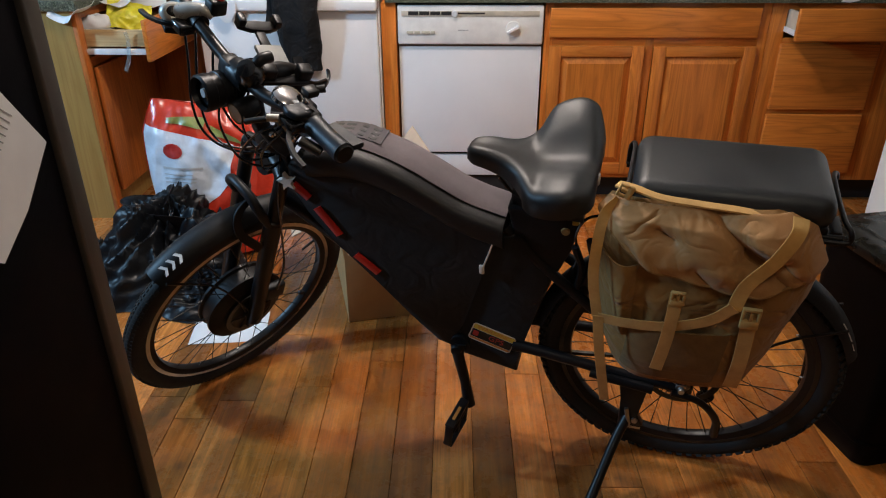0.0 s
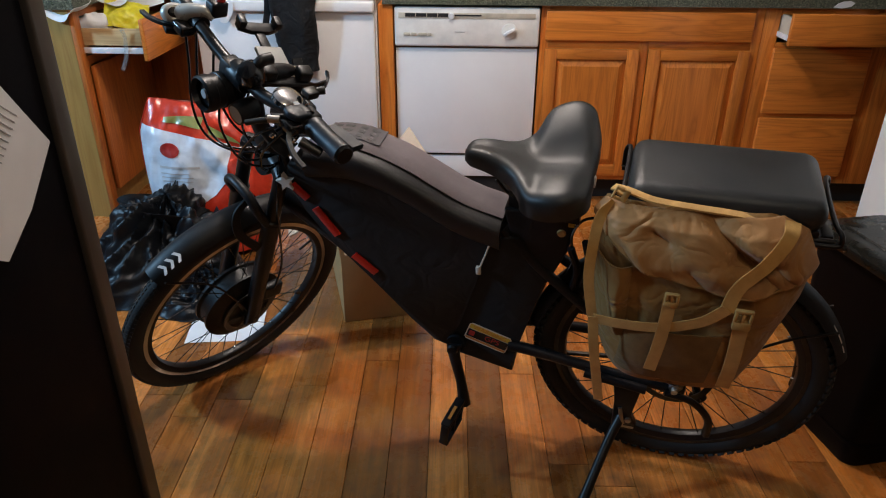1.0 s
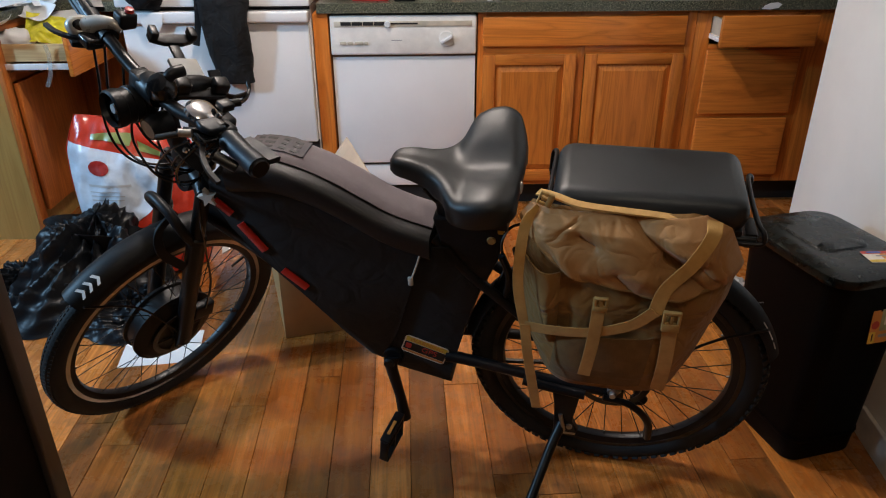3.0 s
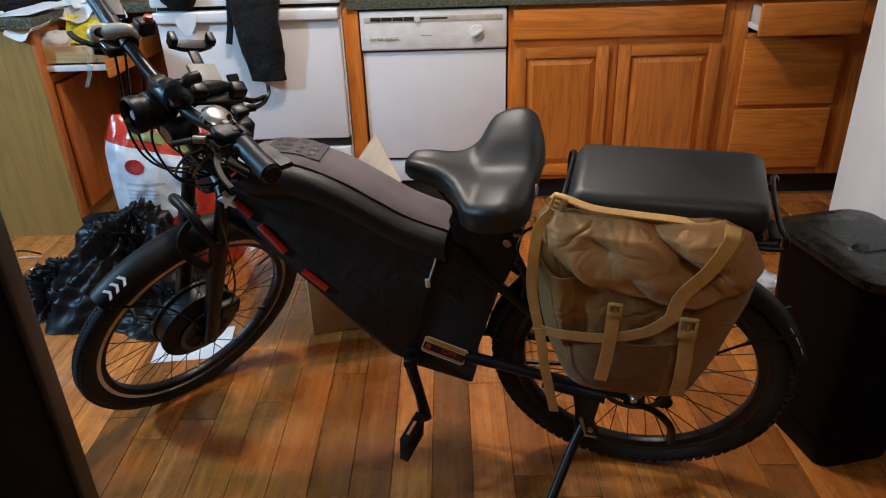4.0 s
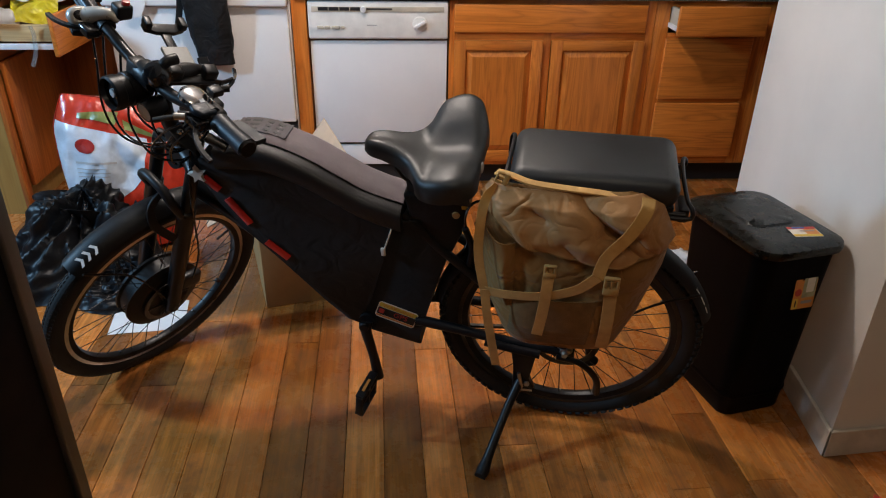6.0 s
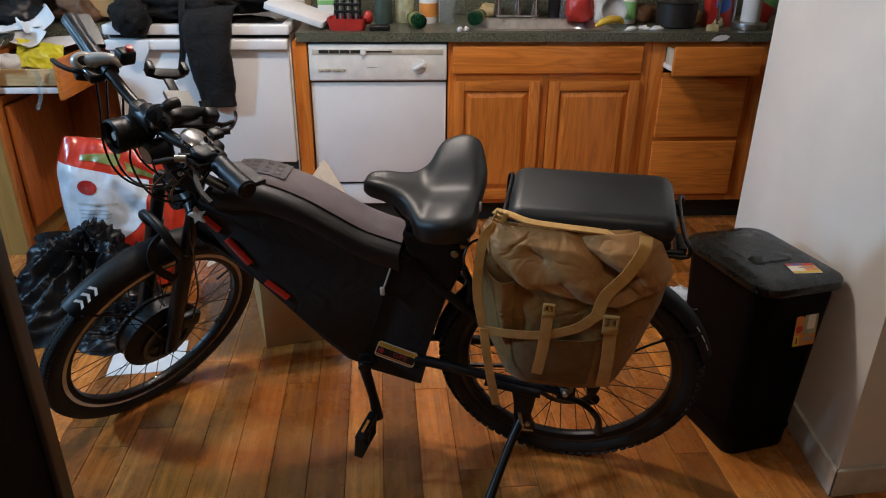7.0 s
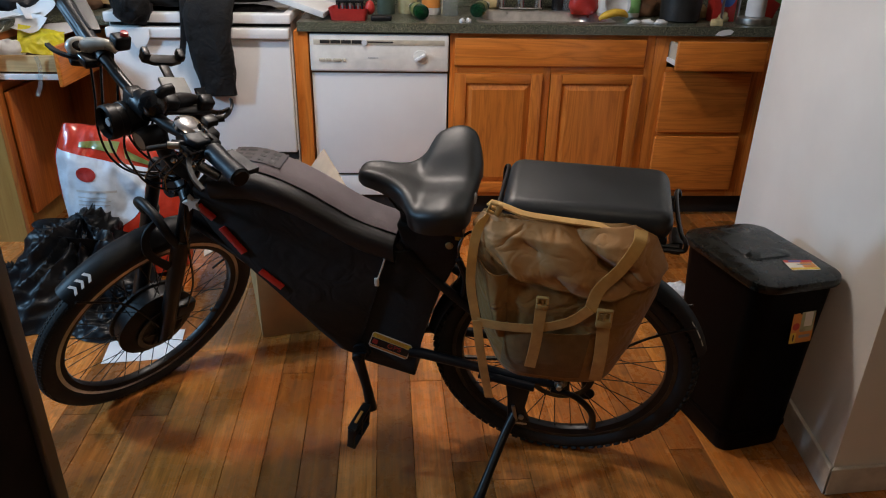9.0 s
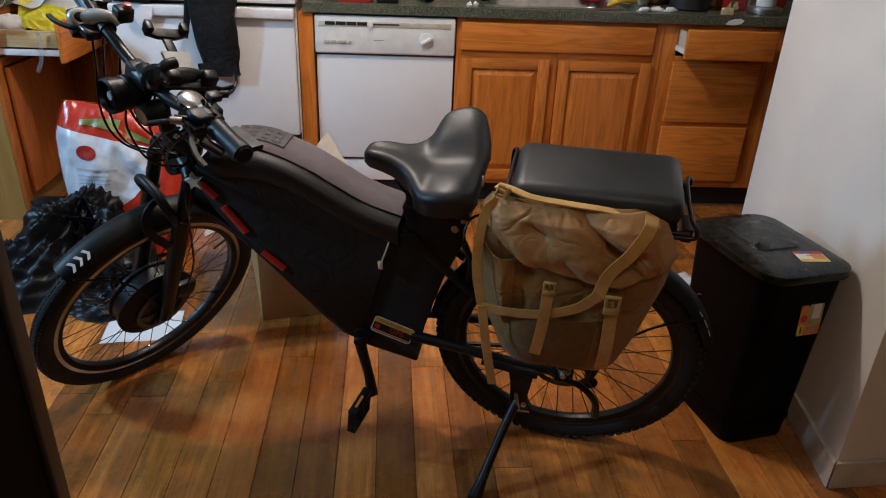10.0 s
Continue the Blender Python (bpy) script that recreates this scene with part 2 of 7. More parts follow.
M_CARD_PALE = plain("pale_cardboard", (0.50, 0.37, 0.26), 0.82, vary=0.08, scale=12, bump=0.12, fine=90)
M_BIN = plain("black_bin_plastic", (0.0032, 0.0032, 0.0034), 0.4, vary=0.2, scale=12, bump=0.15, fine=240, spec=0.04)
M_BINLID = plain("black_bin_lid_plastic", (0.0045, 0.0055, 0.0045), 0.27, spec=0.35, vary=0.5, scale=26, bump=0.3, fine=200)
M_TRASHBAG = film("black_trash_film", (0.004, 0.005, 0.007), 0.42, 14, 0.0, 0.32, 0.3)
M_SACK_RED = film("red_sack_film", (0.52, 0.035, 0.015), 0.25, 14)
M_SACK_WHITE = film("white_sack_film", (0.62, 0.68, 0.76), 0.32, 12)
M_SACK_GREEN = film("green_sack_film", (0.22, 0.25, 0.07), 0.3, 16)
M_SACK_DOT = film("dark_red_print", (0.34, 0.02, 0.015), 0.3, 16)
M_RED = plain("red_plastic", (0.42, 0.03, 0.025), 0.35, vary=0.12, scale=20)
M_YELLOW = film("yellow_film", (0.72, 0.66, 0.03), 0.3, 20)
M_LABELWHITE = plain("label_white", (0.75, 0.70, 0.62), 0.4, vary=0.04, scale=30, bump=0)
M_LABELRED = plain("label_red", (0.50, 0.04, 0.03), 0.4, vary=0.05, scale=30, bump=0)
M_LABELORANGE = plain("label_orange", (0.65, 0.25, 0.05), 0.4, vary=0.05, scale=30, bump=0)
M_LABELYELLOW = plain("label_yellow", (0.72, 0.50, 0.06), 0.4, vary=0.05, scale=30, bump=0)
M_LABELBLACK = plain("label_black", (0.012, 0.010, 0.010), 0.4, vary=0.05, scale=30, bump=0)
M_LABELBLUE = plain("label_blue", (0.05, 0.12, 0.40), 0.4, vary=0.05, scale=30, bump=0)
M_GREENGLASS = clear("green_bottle", (0.01, 0.16, 0.06))
M_CLEAR = clear("clear_bottle", (0.82, 0.86, 0.88))
M_GREENCAN = plain("dark_green_metal", (0.05, 0.075, 0.06), 0.4, vary=0.15, scale=20)
M_POT = plain("black_cookware", (0.014, 0.014, 0.014), 0.45, vary=0.2, scale=20)
M_BANANA = plain("banana_skin", (0.62, 0.40, 0.04), 0.5, vary=0.15, scale=30)
M_GREENPLASTIC = plain("light_green_plastic", (0.20, 0.46, 0.17), 0.4, vary=0.1, scale=20)
M_GLASSTOP = plain("black_glass_cooktop", (0.012, 0.011, 0.011), 0.12, vary=0.2, scale=14, bump=0.02)
M_FOOD = plain("pale_food", (0.52, 0.42, 0.22), 0.6, vary=0.2, scale=30)
M_JAR = plain("pale_olive_jar", (0.36, 0.36, 0.22), 0.35, vary=0.25, scale=24)
M_BROWN = plain("brown_clutter", (0.12, 0.06, 0.03), 0.6, vary=0.3, scale=20)
M_GREYFACE = plain("grey_plastic", (0.42, 0.42, 0.42), 0.4, vary=0.06, scale=20)

# ---- mesh helpers ----


def part(name, bm, material, parent=None, label="", m=None, smooth=True, sharp=40):
    """Link a bmesh as one mesh object, under a thing or a part if one is given."""
    mesh = bpy.data.meshes.new(name)
    bmesh.ops.recalc_face_normals(bm, faces=bm.faces)
    if smooth:
        lim = radians(sharp)
        for f in bm.faces:
            f.smooth = True
        for e in bm.edges:
            if len(e.link_faces) == 2 and e.calc_face_angle(0) > lim:
                e.smooth = False
    bm.to_mesh(mesh)
    bm.free()
    mesh.materials.append(material)
    ob = new(name, mesh)
    if parent is not None:
        ob.parent = parent
    if m is not None:
        ob.matrix_basis = m
    if label:
        ob["label"] = label
    return ob


def again(ob, parent, m, name=None):
    """Another object on the same mesh."""
    o = new(name or ob.name.split(".")[0], ob.data)
    o.parent = parent
    o.matrix_basis = m
    return o


def thing(name, m, label, category, group="", kind=""):
    ob = new(name)
    ob.empty_display_size = 0.05
    ob.matrix_basis = m
    return tagged(ob, label, category, group, kind)


def box(lo, hi, bevel=0.0, seg=2, bm=None):
    b = bm or bmesh.new()
    c = [(x, y, z) for x in (lo[0], hi[0]) for y in (lo[1], hi[1]) for z in (lo[2], hi[2])]
    v = [b.verts.new(p) for p in c]
    faces = [b.faces.new([v[i] for i in q]) for q in ((0, 1, 3, 2), (4, 6, 7, 5), (0, 4, 5, 1), (2, 3, 7, 6), (0, 2, 6, 4), (1, 5, 7, 3))]
    if bevel:
        edges = list({e for f in faces for e in f.edges})
        bmesh.ops.bevel(b, geom=edges, offset=bevel, segments=seg, affect="EDGES", profile=0.5)
    return b


def prism(poly, lo, hi, axis=1, bevel=0.0, seg=2, bm=None):
    """A polygon of two coordinates, pushed along the third axis from lo to hi."""
    b = bm or bmesh.new()

    def at(p, w):
        q = list(p)
        q.insert(axis, w)
        return b.verts.new(q)
    a, c = [at(p, lo) for p in poly], [at(p, hi) for p in poly]
    n = len(poly)
    faces = [b.faces.new(a), b.faces.new(c)]
    faces += [b.faces.new((a[i], a[(i + 1) % n], c[(i + 1) % n], c[i])) for i in range(n)]
    if bevel:
        edges = list({e for f in faces for e in f.edges})
        bmesh.ops.bevel(b, geom=edges, offset=bevel, segments=seg, affect="EDGES", profile=0.5)
    return b


def smooth_path(pts, steps=6):
    """Catmull-Rom through the points."""
    p = [Vector(q) for q in pts]
    if len(p) < 3:
        return p
    p = [p[0] * 2 - p[1]] + p + [p[-1] * 2 - p[-2]]
    out = []
    for i in range(1, len(p) - 2):
        for k in range(steps):
            t = k / steps
            a, b, c, d = p[i - 1], p[i], p[i + 1], p[i + 2]
            out.append(0.5 * (2 * b + (c - a) * t + (2 * a - 5 * b + 4 * c - d) * t * t + (3 * b - a - 3 * c + d) * t ** 3))
    return out + [p[-2]]


def tube(pts, r, seg=12, bm=None, steps=6, flat=None, up=(0, 0, 1), ends=True):
    """A tube along a path; r is one radius or one for each point given. flat: (wide, thin) for a strap, wide across up."""
    b = bm or bmesh.new()
    path = smooth_path(pts, steps)
    n = len(path)
    if not isinstance(r, (int, float)):
        r = [float(np.interp(i / (n - 1) * (len(r) - 1), range(len(r)), r)) for i in range(n)]
    else:
        r = [r] * n
    rings, side = [], None
    for i, c in enumerate(path):
        d = (path[min(i + 1, n - 1)] - path[max(i - 1, 0)]).normalized()
        if side is None or flat:
            side = d.cross(Vector(up))
            if side.length < 1e-4:
                side = d.cross(Vector((1, 0, 0)))
        side = (side - d * side.dot(d)).normalized()
        over = d.cross(side)
        if flat:
            w, h = flat[0] / 2, flat[1] / 2
            ring = [c + side * (w * a) + over * (h * e) for a, e in ((-1, -0.6), (-0.9, -1), (0.9, -1), (1, -0.6), (1, 0.6), (0.9, 1), (-0.9, 1), (-1, 0.6))]
        else:
            ring = [c + (side * math.cos(a) + over * math.sin(a)) * r[i] for a in (2 * math.pi * k / seg for k in range(seg))]
        rings.append([b.verts.new(q) for q in ring])
    m = len(rings[0])
    for p, q in zip(rings, rings[1:]):
        for k in range(m):
            b.faces.new((p[k], p[(k + 1) % m], q[(k + 1) % m], q[k]))
    if ends:
        b.faces.new(rings[0][::-1])
        b.faces.new(rings[-1])
    return b


def lathe(profile, seg=32, m=None, bm=None, closed=False):
    """Turn (radius, height) pairs round z, then place them by m."""
    b = bm or bmesh.new()
    m = m or Matrix()
    rings = []
    for r, z in profile:
        if r < 1e-6:
            rings.append([b.verts.new(m @ Vector((0, 0, z)))])
        else:
            rings.append([b.verts.new(m @ Vector((r * math.cos(a), r * math.sin(a), z))) for a in (2 * math.pi * k / seg for k in range(seg))])
    pairs = list(zip(rings, rings[1:])) + ([(rings[-1], rings[0])] if closed else [])
    for p, q in pairs:
        for k in range(seg):
            j = (k + 1) % seg
            f = [p[k % len(p)], p[j % len(p)], q[j % len(q)], q[k % len(q)]]
            u = []
            for w in f:
                if w not in u:
                    u.append(w)
            if len(u) > 2:
                b.faces.new(u)
    return b


def axis_to(p, d):
    """A pose whose z points along d from p."""
    return Matrix.Translation(Vector(p)) @ Vector(d).to_track_quat("Z", "Y").to_matrix().to_4x4()


def sheet(fn, nu, nv, thick=0.0, bm=None):
    """A surface from fn(u, v), u and v from 0 to 1, with thickness along its normals if given."""
    b = bm or bmesh.new()
    grid = [[b.verts.new(fn(i / nu, j / nv)) for j in range(nv + 1)] for i in range(nu + 1)]
    for i in range(nu):
        for j in range(nv):
            b.faces.new((grid[i][j], grid[i + 1][j], grid[i + 1][j + 1], grid[i][j + 1]))
    if thick:
        b.normal_update()
        back = [[b.verts.new(v.co - v.normal * thick) for v in row] for row in grid]
        for i in range(nu):
            for j in range(nv):
                b.faces.new((back[i][j], back[i][j + 1], back[i + 1][j + 1], back[i + 1][j]))
        rim = [(i, 0) for i in range(nu)] + [(nu, j) for j in range(nv)] + [(i, nv) for i in range(nu, 0, -1)] + [(0, j) for j in range(nv, 0, -1)]
        for (i, j), (k, l) in zip(rim, rim[1:] + rim[:1]):
            b.faces.new((grid[i][j], back[i][j], back[k][l], grid[k][l]))
    return b


def loft(rings, bm=None, caps=True):
    b = bm or bmesh.new()
    rows = [[b.verts.new(p) for p in r] for r in rings]
    n = len(rows[0])
    for p, q in zip(rows, rows[1:]):
        for k in range(n):
            b.faces.new((p[k], p[(k + 1) % n], q[(k + 1) % n], q[k]))
    if caps:
        b.faces.new(rows[0][::-1])
        b.faces.new(rows[-1])
    return b


def letters(name, text, size, m, material, parent, label=""):
    """Raised writing in the built-in font, as a mesh."""
    cu = bpy.data.curves.new(name, "FONT")
    cu.body, cu.size, cu.extrude, cu.align_x, cu.align_y = text, size, 0.0002, "CENTER", "CENTER"
    tmp = new(name + "_curve", cu)
    dg = bpy.context.evaluated_depsgraph_get()
    mesh = bpy.data.meshes.new_from_object(tmp.evaluated_get(dg))
    bpy.data.objects.remove(tmp)
    mesh.materials.clear()
    mesh.materials.append(material)
    ob = new(name, mesh)
    ob.parent = parent
    ob.matrix_basis = m
    if label:
        ob["label"] = label
    return ob


def wrinkle(p, amp, scale, seed=0.0):
    return noise.fractal(Vector(p) * scale + Vector((seed, seed * 1.7, -seed)), 1.0, 2.0, 4) * amp

# ---- the room ----
# the floor slab under the boards, with the boards as pieces at the end of the file
floor = part("floor", box((-3.0, -2.6, -0.08), (3.0, 3.7, -0.014)), M_BLACKGAP)
tagged(floor, "glossy honey-brown bamboo plank floor", "floor", kind="structure")
ceiling = part("ceiling", box((-3.0, -2.6, 2.44), (3.0, 3.8, 2.54)), M_CEIL)
tagged(ceiling, "plain white painted ceiling", "ceiling", kind="structure")


def wall(name, lo, hi, label="assumed tan wall, kept dark to hold down bounced light"):
    return tagged(part(name, box(lo, hi), M_WALL_TAN), label, "wall", kind="structure")


# added walls, mostly out of view; their dark tan keeps bounced light low
wall("wall_north", (-3.1, 3.68, -0.08), (3.1, 3.8, 2.54))
wall("wall_south", (-3.1, -2.72, -0.08), (3.1, -2.6, 2.54))
wall("wall_east", (3.0, -2.6, -0.08), (3.1, 3.68, 2.54))
# west wall with the window opening: four blocks round a hole
wb = bmesh.new()
for lo, hi in (((-3.1, -2.6, -0.08), (-3.0, -0.15, 2.54)), ((-3.1, 1.55, -0.08), (-3.0, 3.68, 2.54)),
               ((-3.1, -0.15, -0.08), (-3.0, 1.55, 0.85)), ((-3.1, -0.15, 2.15), (-3.0, 1.55, 2.54))):
    box(lo, hi, bm=wb)
tagged(part("wall_west", wb, M_WALL_TAN), "assumed tan wall with a window, kept dark to hold down bounced light", "wall", kind="structure")
win = thing("window_1", pose(-3.05, 0.7, 0.85), "white framed daylight window in the wall", "window", kind="structure")
wf = bmesh.new()
for lo, hi in (((-0.04, -0.85, 0), (0.04, -0.79, 1.3)), ((-0.04, 0.79, 0), (0.04, 0.85, 1.3)), ((-0.04, -0.79, 0), (0.04, 0.79, 0.06)),
               ((-0.04, -0.79, 1.24), (0.04, 0.79, 1.3)), ((-0.03, -0.025, 0.06), (0.03, 0.025, 1.24))):
    box(lo, hi, bm=wf)
part("window_frame", wf, M_TRIM, win)

# the short white wall beside the bin: it ends in a free edge towards the kitchen
WN, WF = Vector((1.312, 1.205)), Vector((1.432, 2.2))
ws = prism([tuple(WN), (3.0, 1.34), (3.0, 1.46), (1.46, 1.40), (WF.x + 0.12, WF.y - 0.012), tuple(WF)], -0.01, 2.44, 2)
spur = tagged(part("wall_spur", ws, M_WALL, smooth=False), "scuffed white painted wall end", "wall", kind="structure")
d = (WF - WN).normalized()
nrm = Vector((-d.y, d.x))
bb = prism([tuple(WN - d * 0.012 + nrm * 0.012), tuple(WN), tuple(WF), tuple(WF + nrm * 0.012)], 0.0, 0.085, 2, 0.003)
tagged(part("baseboard", bb, M_TRIM, smooth=False), "low dirty white baseboard along the wall", "baseboard", kind="structure")
bb2 = prism([(1.314, 1.205), (1.302, 1.192), (2.995, 1.328), (2.995, 1.34)], 0.0, 0.085, 2, 0.003)
tagged(part("baseboard", bb2, M_TRIM, smooth=False), "low dirty white baseboard round the wall end", "baseboard", kind="structure")

# ---- kitchen units ----


def raised_door(parent, x0, x1, z0, z1, y, name="door"):
    """A framed cabinet door with a raised centre panel, its front at y."""
    st, top = 0.05, 0.042
    door = part(name, box((x0, y, z0), (x0 + st, y + 0.019, z1), 0.003), M_OAK_Z, parent)
    part("stile", box((x1 - st, y, z0), (x1, y + 0.019, z1), 0.003), M_OAK_Z, door)
    part("rail", box((x0 + st, y + 0.0005, z1 - top), (x1 - st, y + 0.019, z1), 0.002), M_OAK_X, door)
    part("rail", box((x0 + st, y + 0.0005, z0), (x1 - st, y + 0.019, z0 + st), 0.002), M_OAK_X, door)
    a, b = 0.006, 0.028
    xs, zs = (x0 + st, x1 - st), (z0 + st, z1 - top)
    rings = [[(xs[0] + k, y + dy, zs[0] + k), (xs[1] - k, y + dy, zs[0] + k), (xs[1] - k, y + dy, zs[1] - k), (xs[0] + k, y + dy, zs[1] - k)]
             for k, dy in ((0.0, 0.016), (a, 0.013), (b, 0.002), (b + 0.001, 0.001))]
    part("panel", loft(rings), M_OAK_Z, door, smooth=False)
    return door


def drawer_front(parent, x0, x1, z0, z1, y):
    return part("drawer_front", box((x0, y, z0), (x1, y + 0.019, z1), 0.005, 3), M_OAK_X, parent)


def face_frame(parent, x0, x1, rails, stiles, z0=0.115, z1=0.876):
    for a, b in stiles:
        part("stile", box((a, 3.05, z0), (b, 3.07, z1), 0.001), M_OAK_Z, parent)
    for a, b, lo, hi in rails:
        part("rail", box((a, 3.0505, lo), (b, 3.0695, hi), 0.001), M_OAK_X, parent)


sink_cab = thing("sink_cabinet", pose(0, 0, 0), "honey oak sink base cabinet with two raised panel doors", "cabinet")
face_frame(sink_cab, 0.42, 1.335, [(0.455, 1.30, 0.845, 0.876), (0.455, 1.30, 0.70, 0.735), (0.455, 1.30, 0.115, 0.15)], [(0.42, 0.455), (1.30, 1.335), (0.84, 0.876)])
part("carcass", box((0.421, 3.07, 0.115), (1.334, 3.66, 0.874)), M_PANEL, sink_cab)
part("toe_kick", box((0.421, 3.125, 0.0), (1.334, 3.14, 0.113)), M_BLACKGAP, sink_cab, "black recessed toe kick")
drawer_front(sink_cab, 0.441, 1.293, 0.736, 0.856, 3.03)
raised_door(sink_cab, 0.444, 0.838, 0.14, 0.702, 3.03)
raised_door(sink_cab, 0.878, 1.297, 0.14, 0.702, 3.03)

drawer_cab = thing("drawer_cabinet", pose(0, 0, 0), "honey oak drawer cabinet with its top drawer pulled open", "cabinet")
face_frame(drawer_cab, 1.337, 1.92, [(1.40, 1.79, 0.845, 0.876), (1.40, 1.79, 0.70, 0.735), (1.40, 1.79, 0.415, 0.445), (1.40, 1.79, 0.115, 0.16)], [(1.337, 1.40), (1.79, 1.95)])
part("carcass", box((1.338, 3.62, 0.115), (1.95, 3.66, 0.874)), M_PANEL, drawer_cab)
part("side_panel", box((1.338, 3.07, 0.115), (1.35, 3.62, 0.874)), M_PANEL, drawer_cab)
part("side_panel", box((1.94, 3.07, 0.115), (1.95, 3.62, 0.874)), M_PANEL, drawer_cab)
part("toe_kick", box((1.338, 3.125, 0.0), (2.4, 3.14, 0.113)), M_BLACKGAP, drawer_cab, "black recessed toe kick")
drawer_front(drawer_cab, 1.392, 1.795, 0.438, 0.715, 3.03)
drawer_front(drawer_cab, 1.390, 1.795, 0.152, 0.418, 3.03)
top_dr = drawer_front(drawer_cab, 1.386, 1.778, 0.748, 0.871, 2.90)
tray = bmesh.new()
for lo, hi in (((1.405, 2.92, 0.765), (1.417, 3.40, 0.85)), ((1.75, 2.92, 0.765), (1.762, 3.40, 0.85)), ((1.417, 2.92, 0.765), (1.75, 3.40, 0.775)), ((1.417, 3.39, 0.775), (1.75, 3.40, 0.85))):
    box(lo, hi, bm=tray)
part("tray", tray, M_CREAM, top_dr, "cream coated drawer box")
part("slide", box((1.396, 2.925, 0.762), (1.404, 3.40, 0.782), 0.001), M_WHITE, top_dr, "white metal drawer slide")

filler = part("filler_panel", box((-0.258, 3.03, 0.0), (-0.196, 3.66, 0.876), 0.003), M_OAK_Z)
tagged(filler, "narrow upright oak filler panel beside the dishwasher", "cabinet panel")

dish = thing("dishwasher", pose(0, 0, 0), "old white built-in dishwasher with a yellowed control panel", "dishwasher")
part("tub", box((-0.188, 3.075, 0.0), (0.414, 3.64, 0.868)), M_BLACKGAP, dish)
part("door", box((-0.188, 3.045, 0.23), (0.412, 3.075, 0.698), 0.004, 3), M_ENAMEL, dish)
part("lower_panel", box((-0.186, 3.055, 0.118), (0.411, 3.075, 0.216), 0.003), M_ENAMEL, dish)
cp = part("control_panel", box((-0.19, 3.028, 0.708), (0.414, 3.075, 0.866), 0.008, 3), M_ENAMEL_OLD, dish)
part("toe_kick", box((-0.186, 3.12, 0.0), (0.411, 3.13, 0.116)), M_BLACKGAP, dish)
part("vent_channel", box((-0.172, 3.0255, 0.822), (0.395, 3.029, 0.844), 0.001), M_CREAM, cp, "cream vent strip")
for k in range(4):
    part("vent", box((-0.144 + 0.0455 * k, 3.0235, 0.828), (-0.102 + 0.0455 * k, 3.027, 0.842)), M_BLACKGAP, cp)
part("vent", box((0.058, 3.0235, 0.832), (0.172, 3.027, 0.838)), M_BLACKGAP, cp)
part("latch", lathe([(0, 0.012), (0.011, 0.011), (0.013, 0.004), (0.013, 0)], 20, axis_to((0.048, 3.027, 0.832), (0, -1, 0))), M_WHITE, cp)
for a, b in ((-0.152, -0.125), (-0.12, -0.098), (-0.09, -0.055), (-0.05, -0.035)):
    part("button", box((a, 3.0215, 0.752), (b, 3.0275, 0.764), 0.002), M_CREAM, cp)
part("badge", box((0.062, 3.0265, 0.766), (0.105, 3.0278, 0.769)), M_PRINT, cp)
kn = part("knob", lathe([(0, 0.006), (0.03, 0.005), (0.032, 0.0)], 28, axis_to((0.290, 3.028, 0.772), (0, -1, 0))), M_ENAMEL_OLD, cp)
part("pointer", box((-0.026, -0.007, 0.005), (0.026, 0.007, 0.022), 0.004), M_ENAMEL, kn, m=axis_to((0.290, 3.028, 0.772), (0, -1, 0)) @ pose(0, 0, 0, 0, 0, 30))
part("seam_trim", box((-0.186, 3.05, 0.699), (0.41, 3.07, 0.7075)), M_BROWN, dish)

counter = bmesh.new()
for lo, hi in (((-0.238, 3.018, 0.877), (0.56, 3.66, 0.916)), ((1.15, 3.018, 0.877), (2.4, 3.66, 0.916)), ((0.56, 3.018, 0.877), (1.15, 3.085, 0.916)), ((0.56, 3.48, 0.877), (1.15, 3.66, 0.916))):
    box(lo, hi, 0.0, bm=counter)
bmesh.ops.remove_doubles(counter, verts=counter.verts, dist=1e-4)
ct = tagged(part("countertop", counter, M_GRANITE), "dark green speckled laminate countertop", "countertop")
part("backsplash", box((-0.238, 3.655, 0.917), (2.4, 3.678, 1.02), 0.003), M_GRANITE, ct)
part("chip", prism([(1.585, 0.882), (1.60, 0.897), (1.622, 0.905), (1.65, 0.907), (1.668, 0.899), (1.655, 0.885), (1.62, 0.879)], 3.0165, 3.019, 1), M_WHITE, ct, "pale chipped edge")

sink = thing("kitchen_sink", pose(0.855, 3.285, 0.916), "stainless steel sink basin with a rolled rim", "sink")


def round_rect(w, h, r, z, n=6):
    out = []
    for cx, cy, a0 in ((w - r, h - r, 0), (-w + r, h - r, 90), (-w + r, -h + r, 180), (w - r, -h + r, 270)):
        for k in range(n + 1):
            a = radians(a0 + 90 * k / n)
            out.append(Vector((cx + r * math.cos(a), cy + r * math.sin(a), z)))
    return out


rim = [round_rect(0.315, 0.215, 0.05, 0.0005), round_rect(0.31, 0.21, 0.05, 0.006), round_rect(0.28, 0.18, 0.06, 0.004), round_rect(0.27, 0.17, 0.06, -0.01),
       round_rect(0.25, 0.15, 0.06, -0.15), round_rect(0.20, 0.10, 0.06, -0.165)]
part("basin", loft(rim, caps=False), M_ALU, sink)
part("basin_floor", loft([round_rect(0.20, 0.10, 0.06, -0.165), round_rect(0.20, 0.10, 0.06, -0.167)]), M_ALU, sink)
faucet = thing("faucet", pose(0.80, 3.56, 0.917), "chrome kitchen faucet with two lever handles", "faucet")
part("deck_plate", box((-0.11, -0.03, 0), (0.11, 0.03, 0.012), 0.006, 3), M_CHROME, faucet)
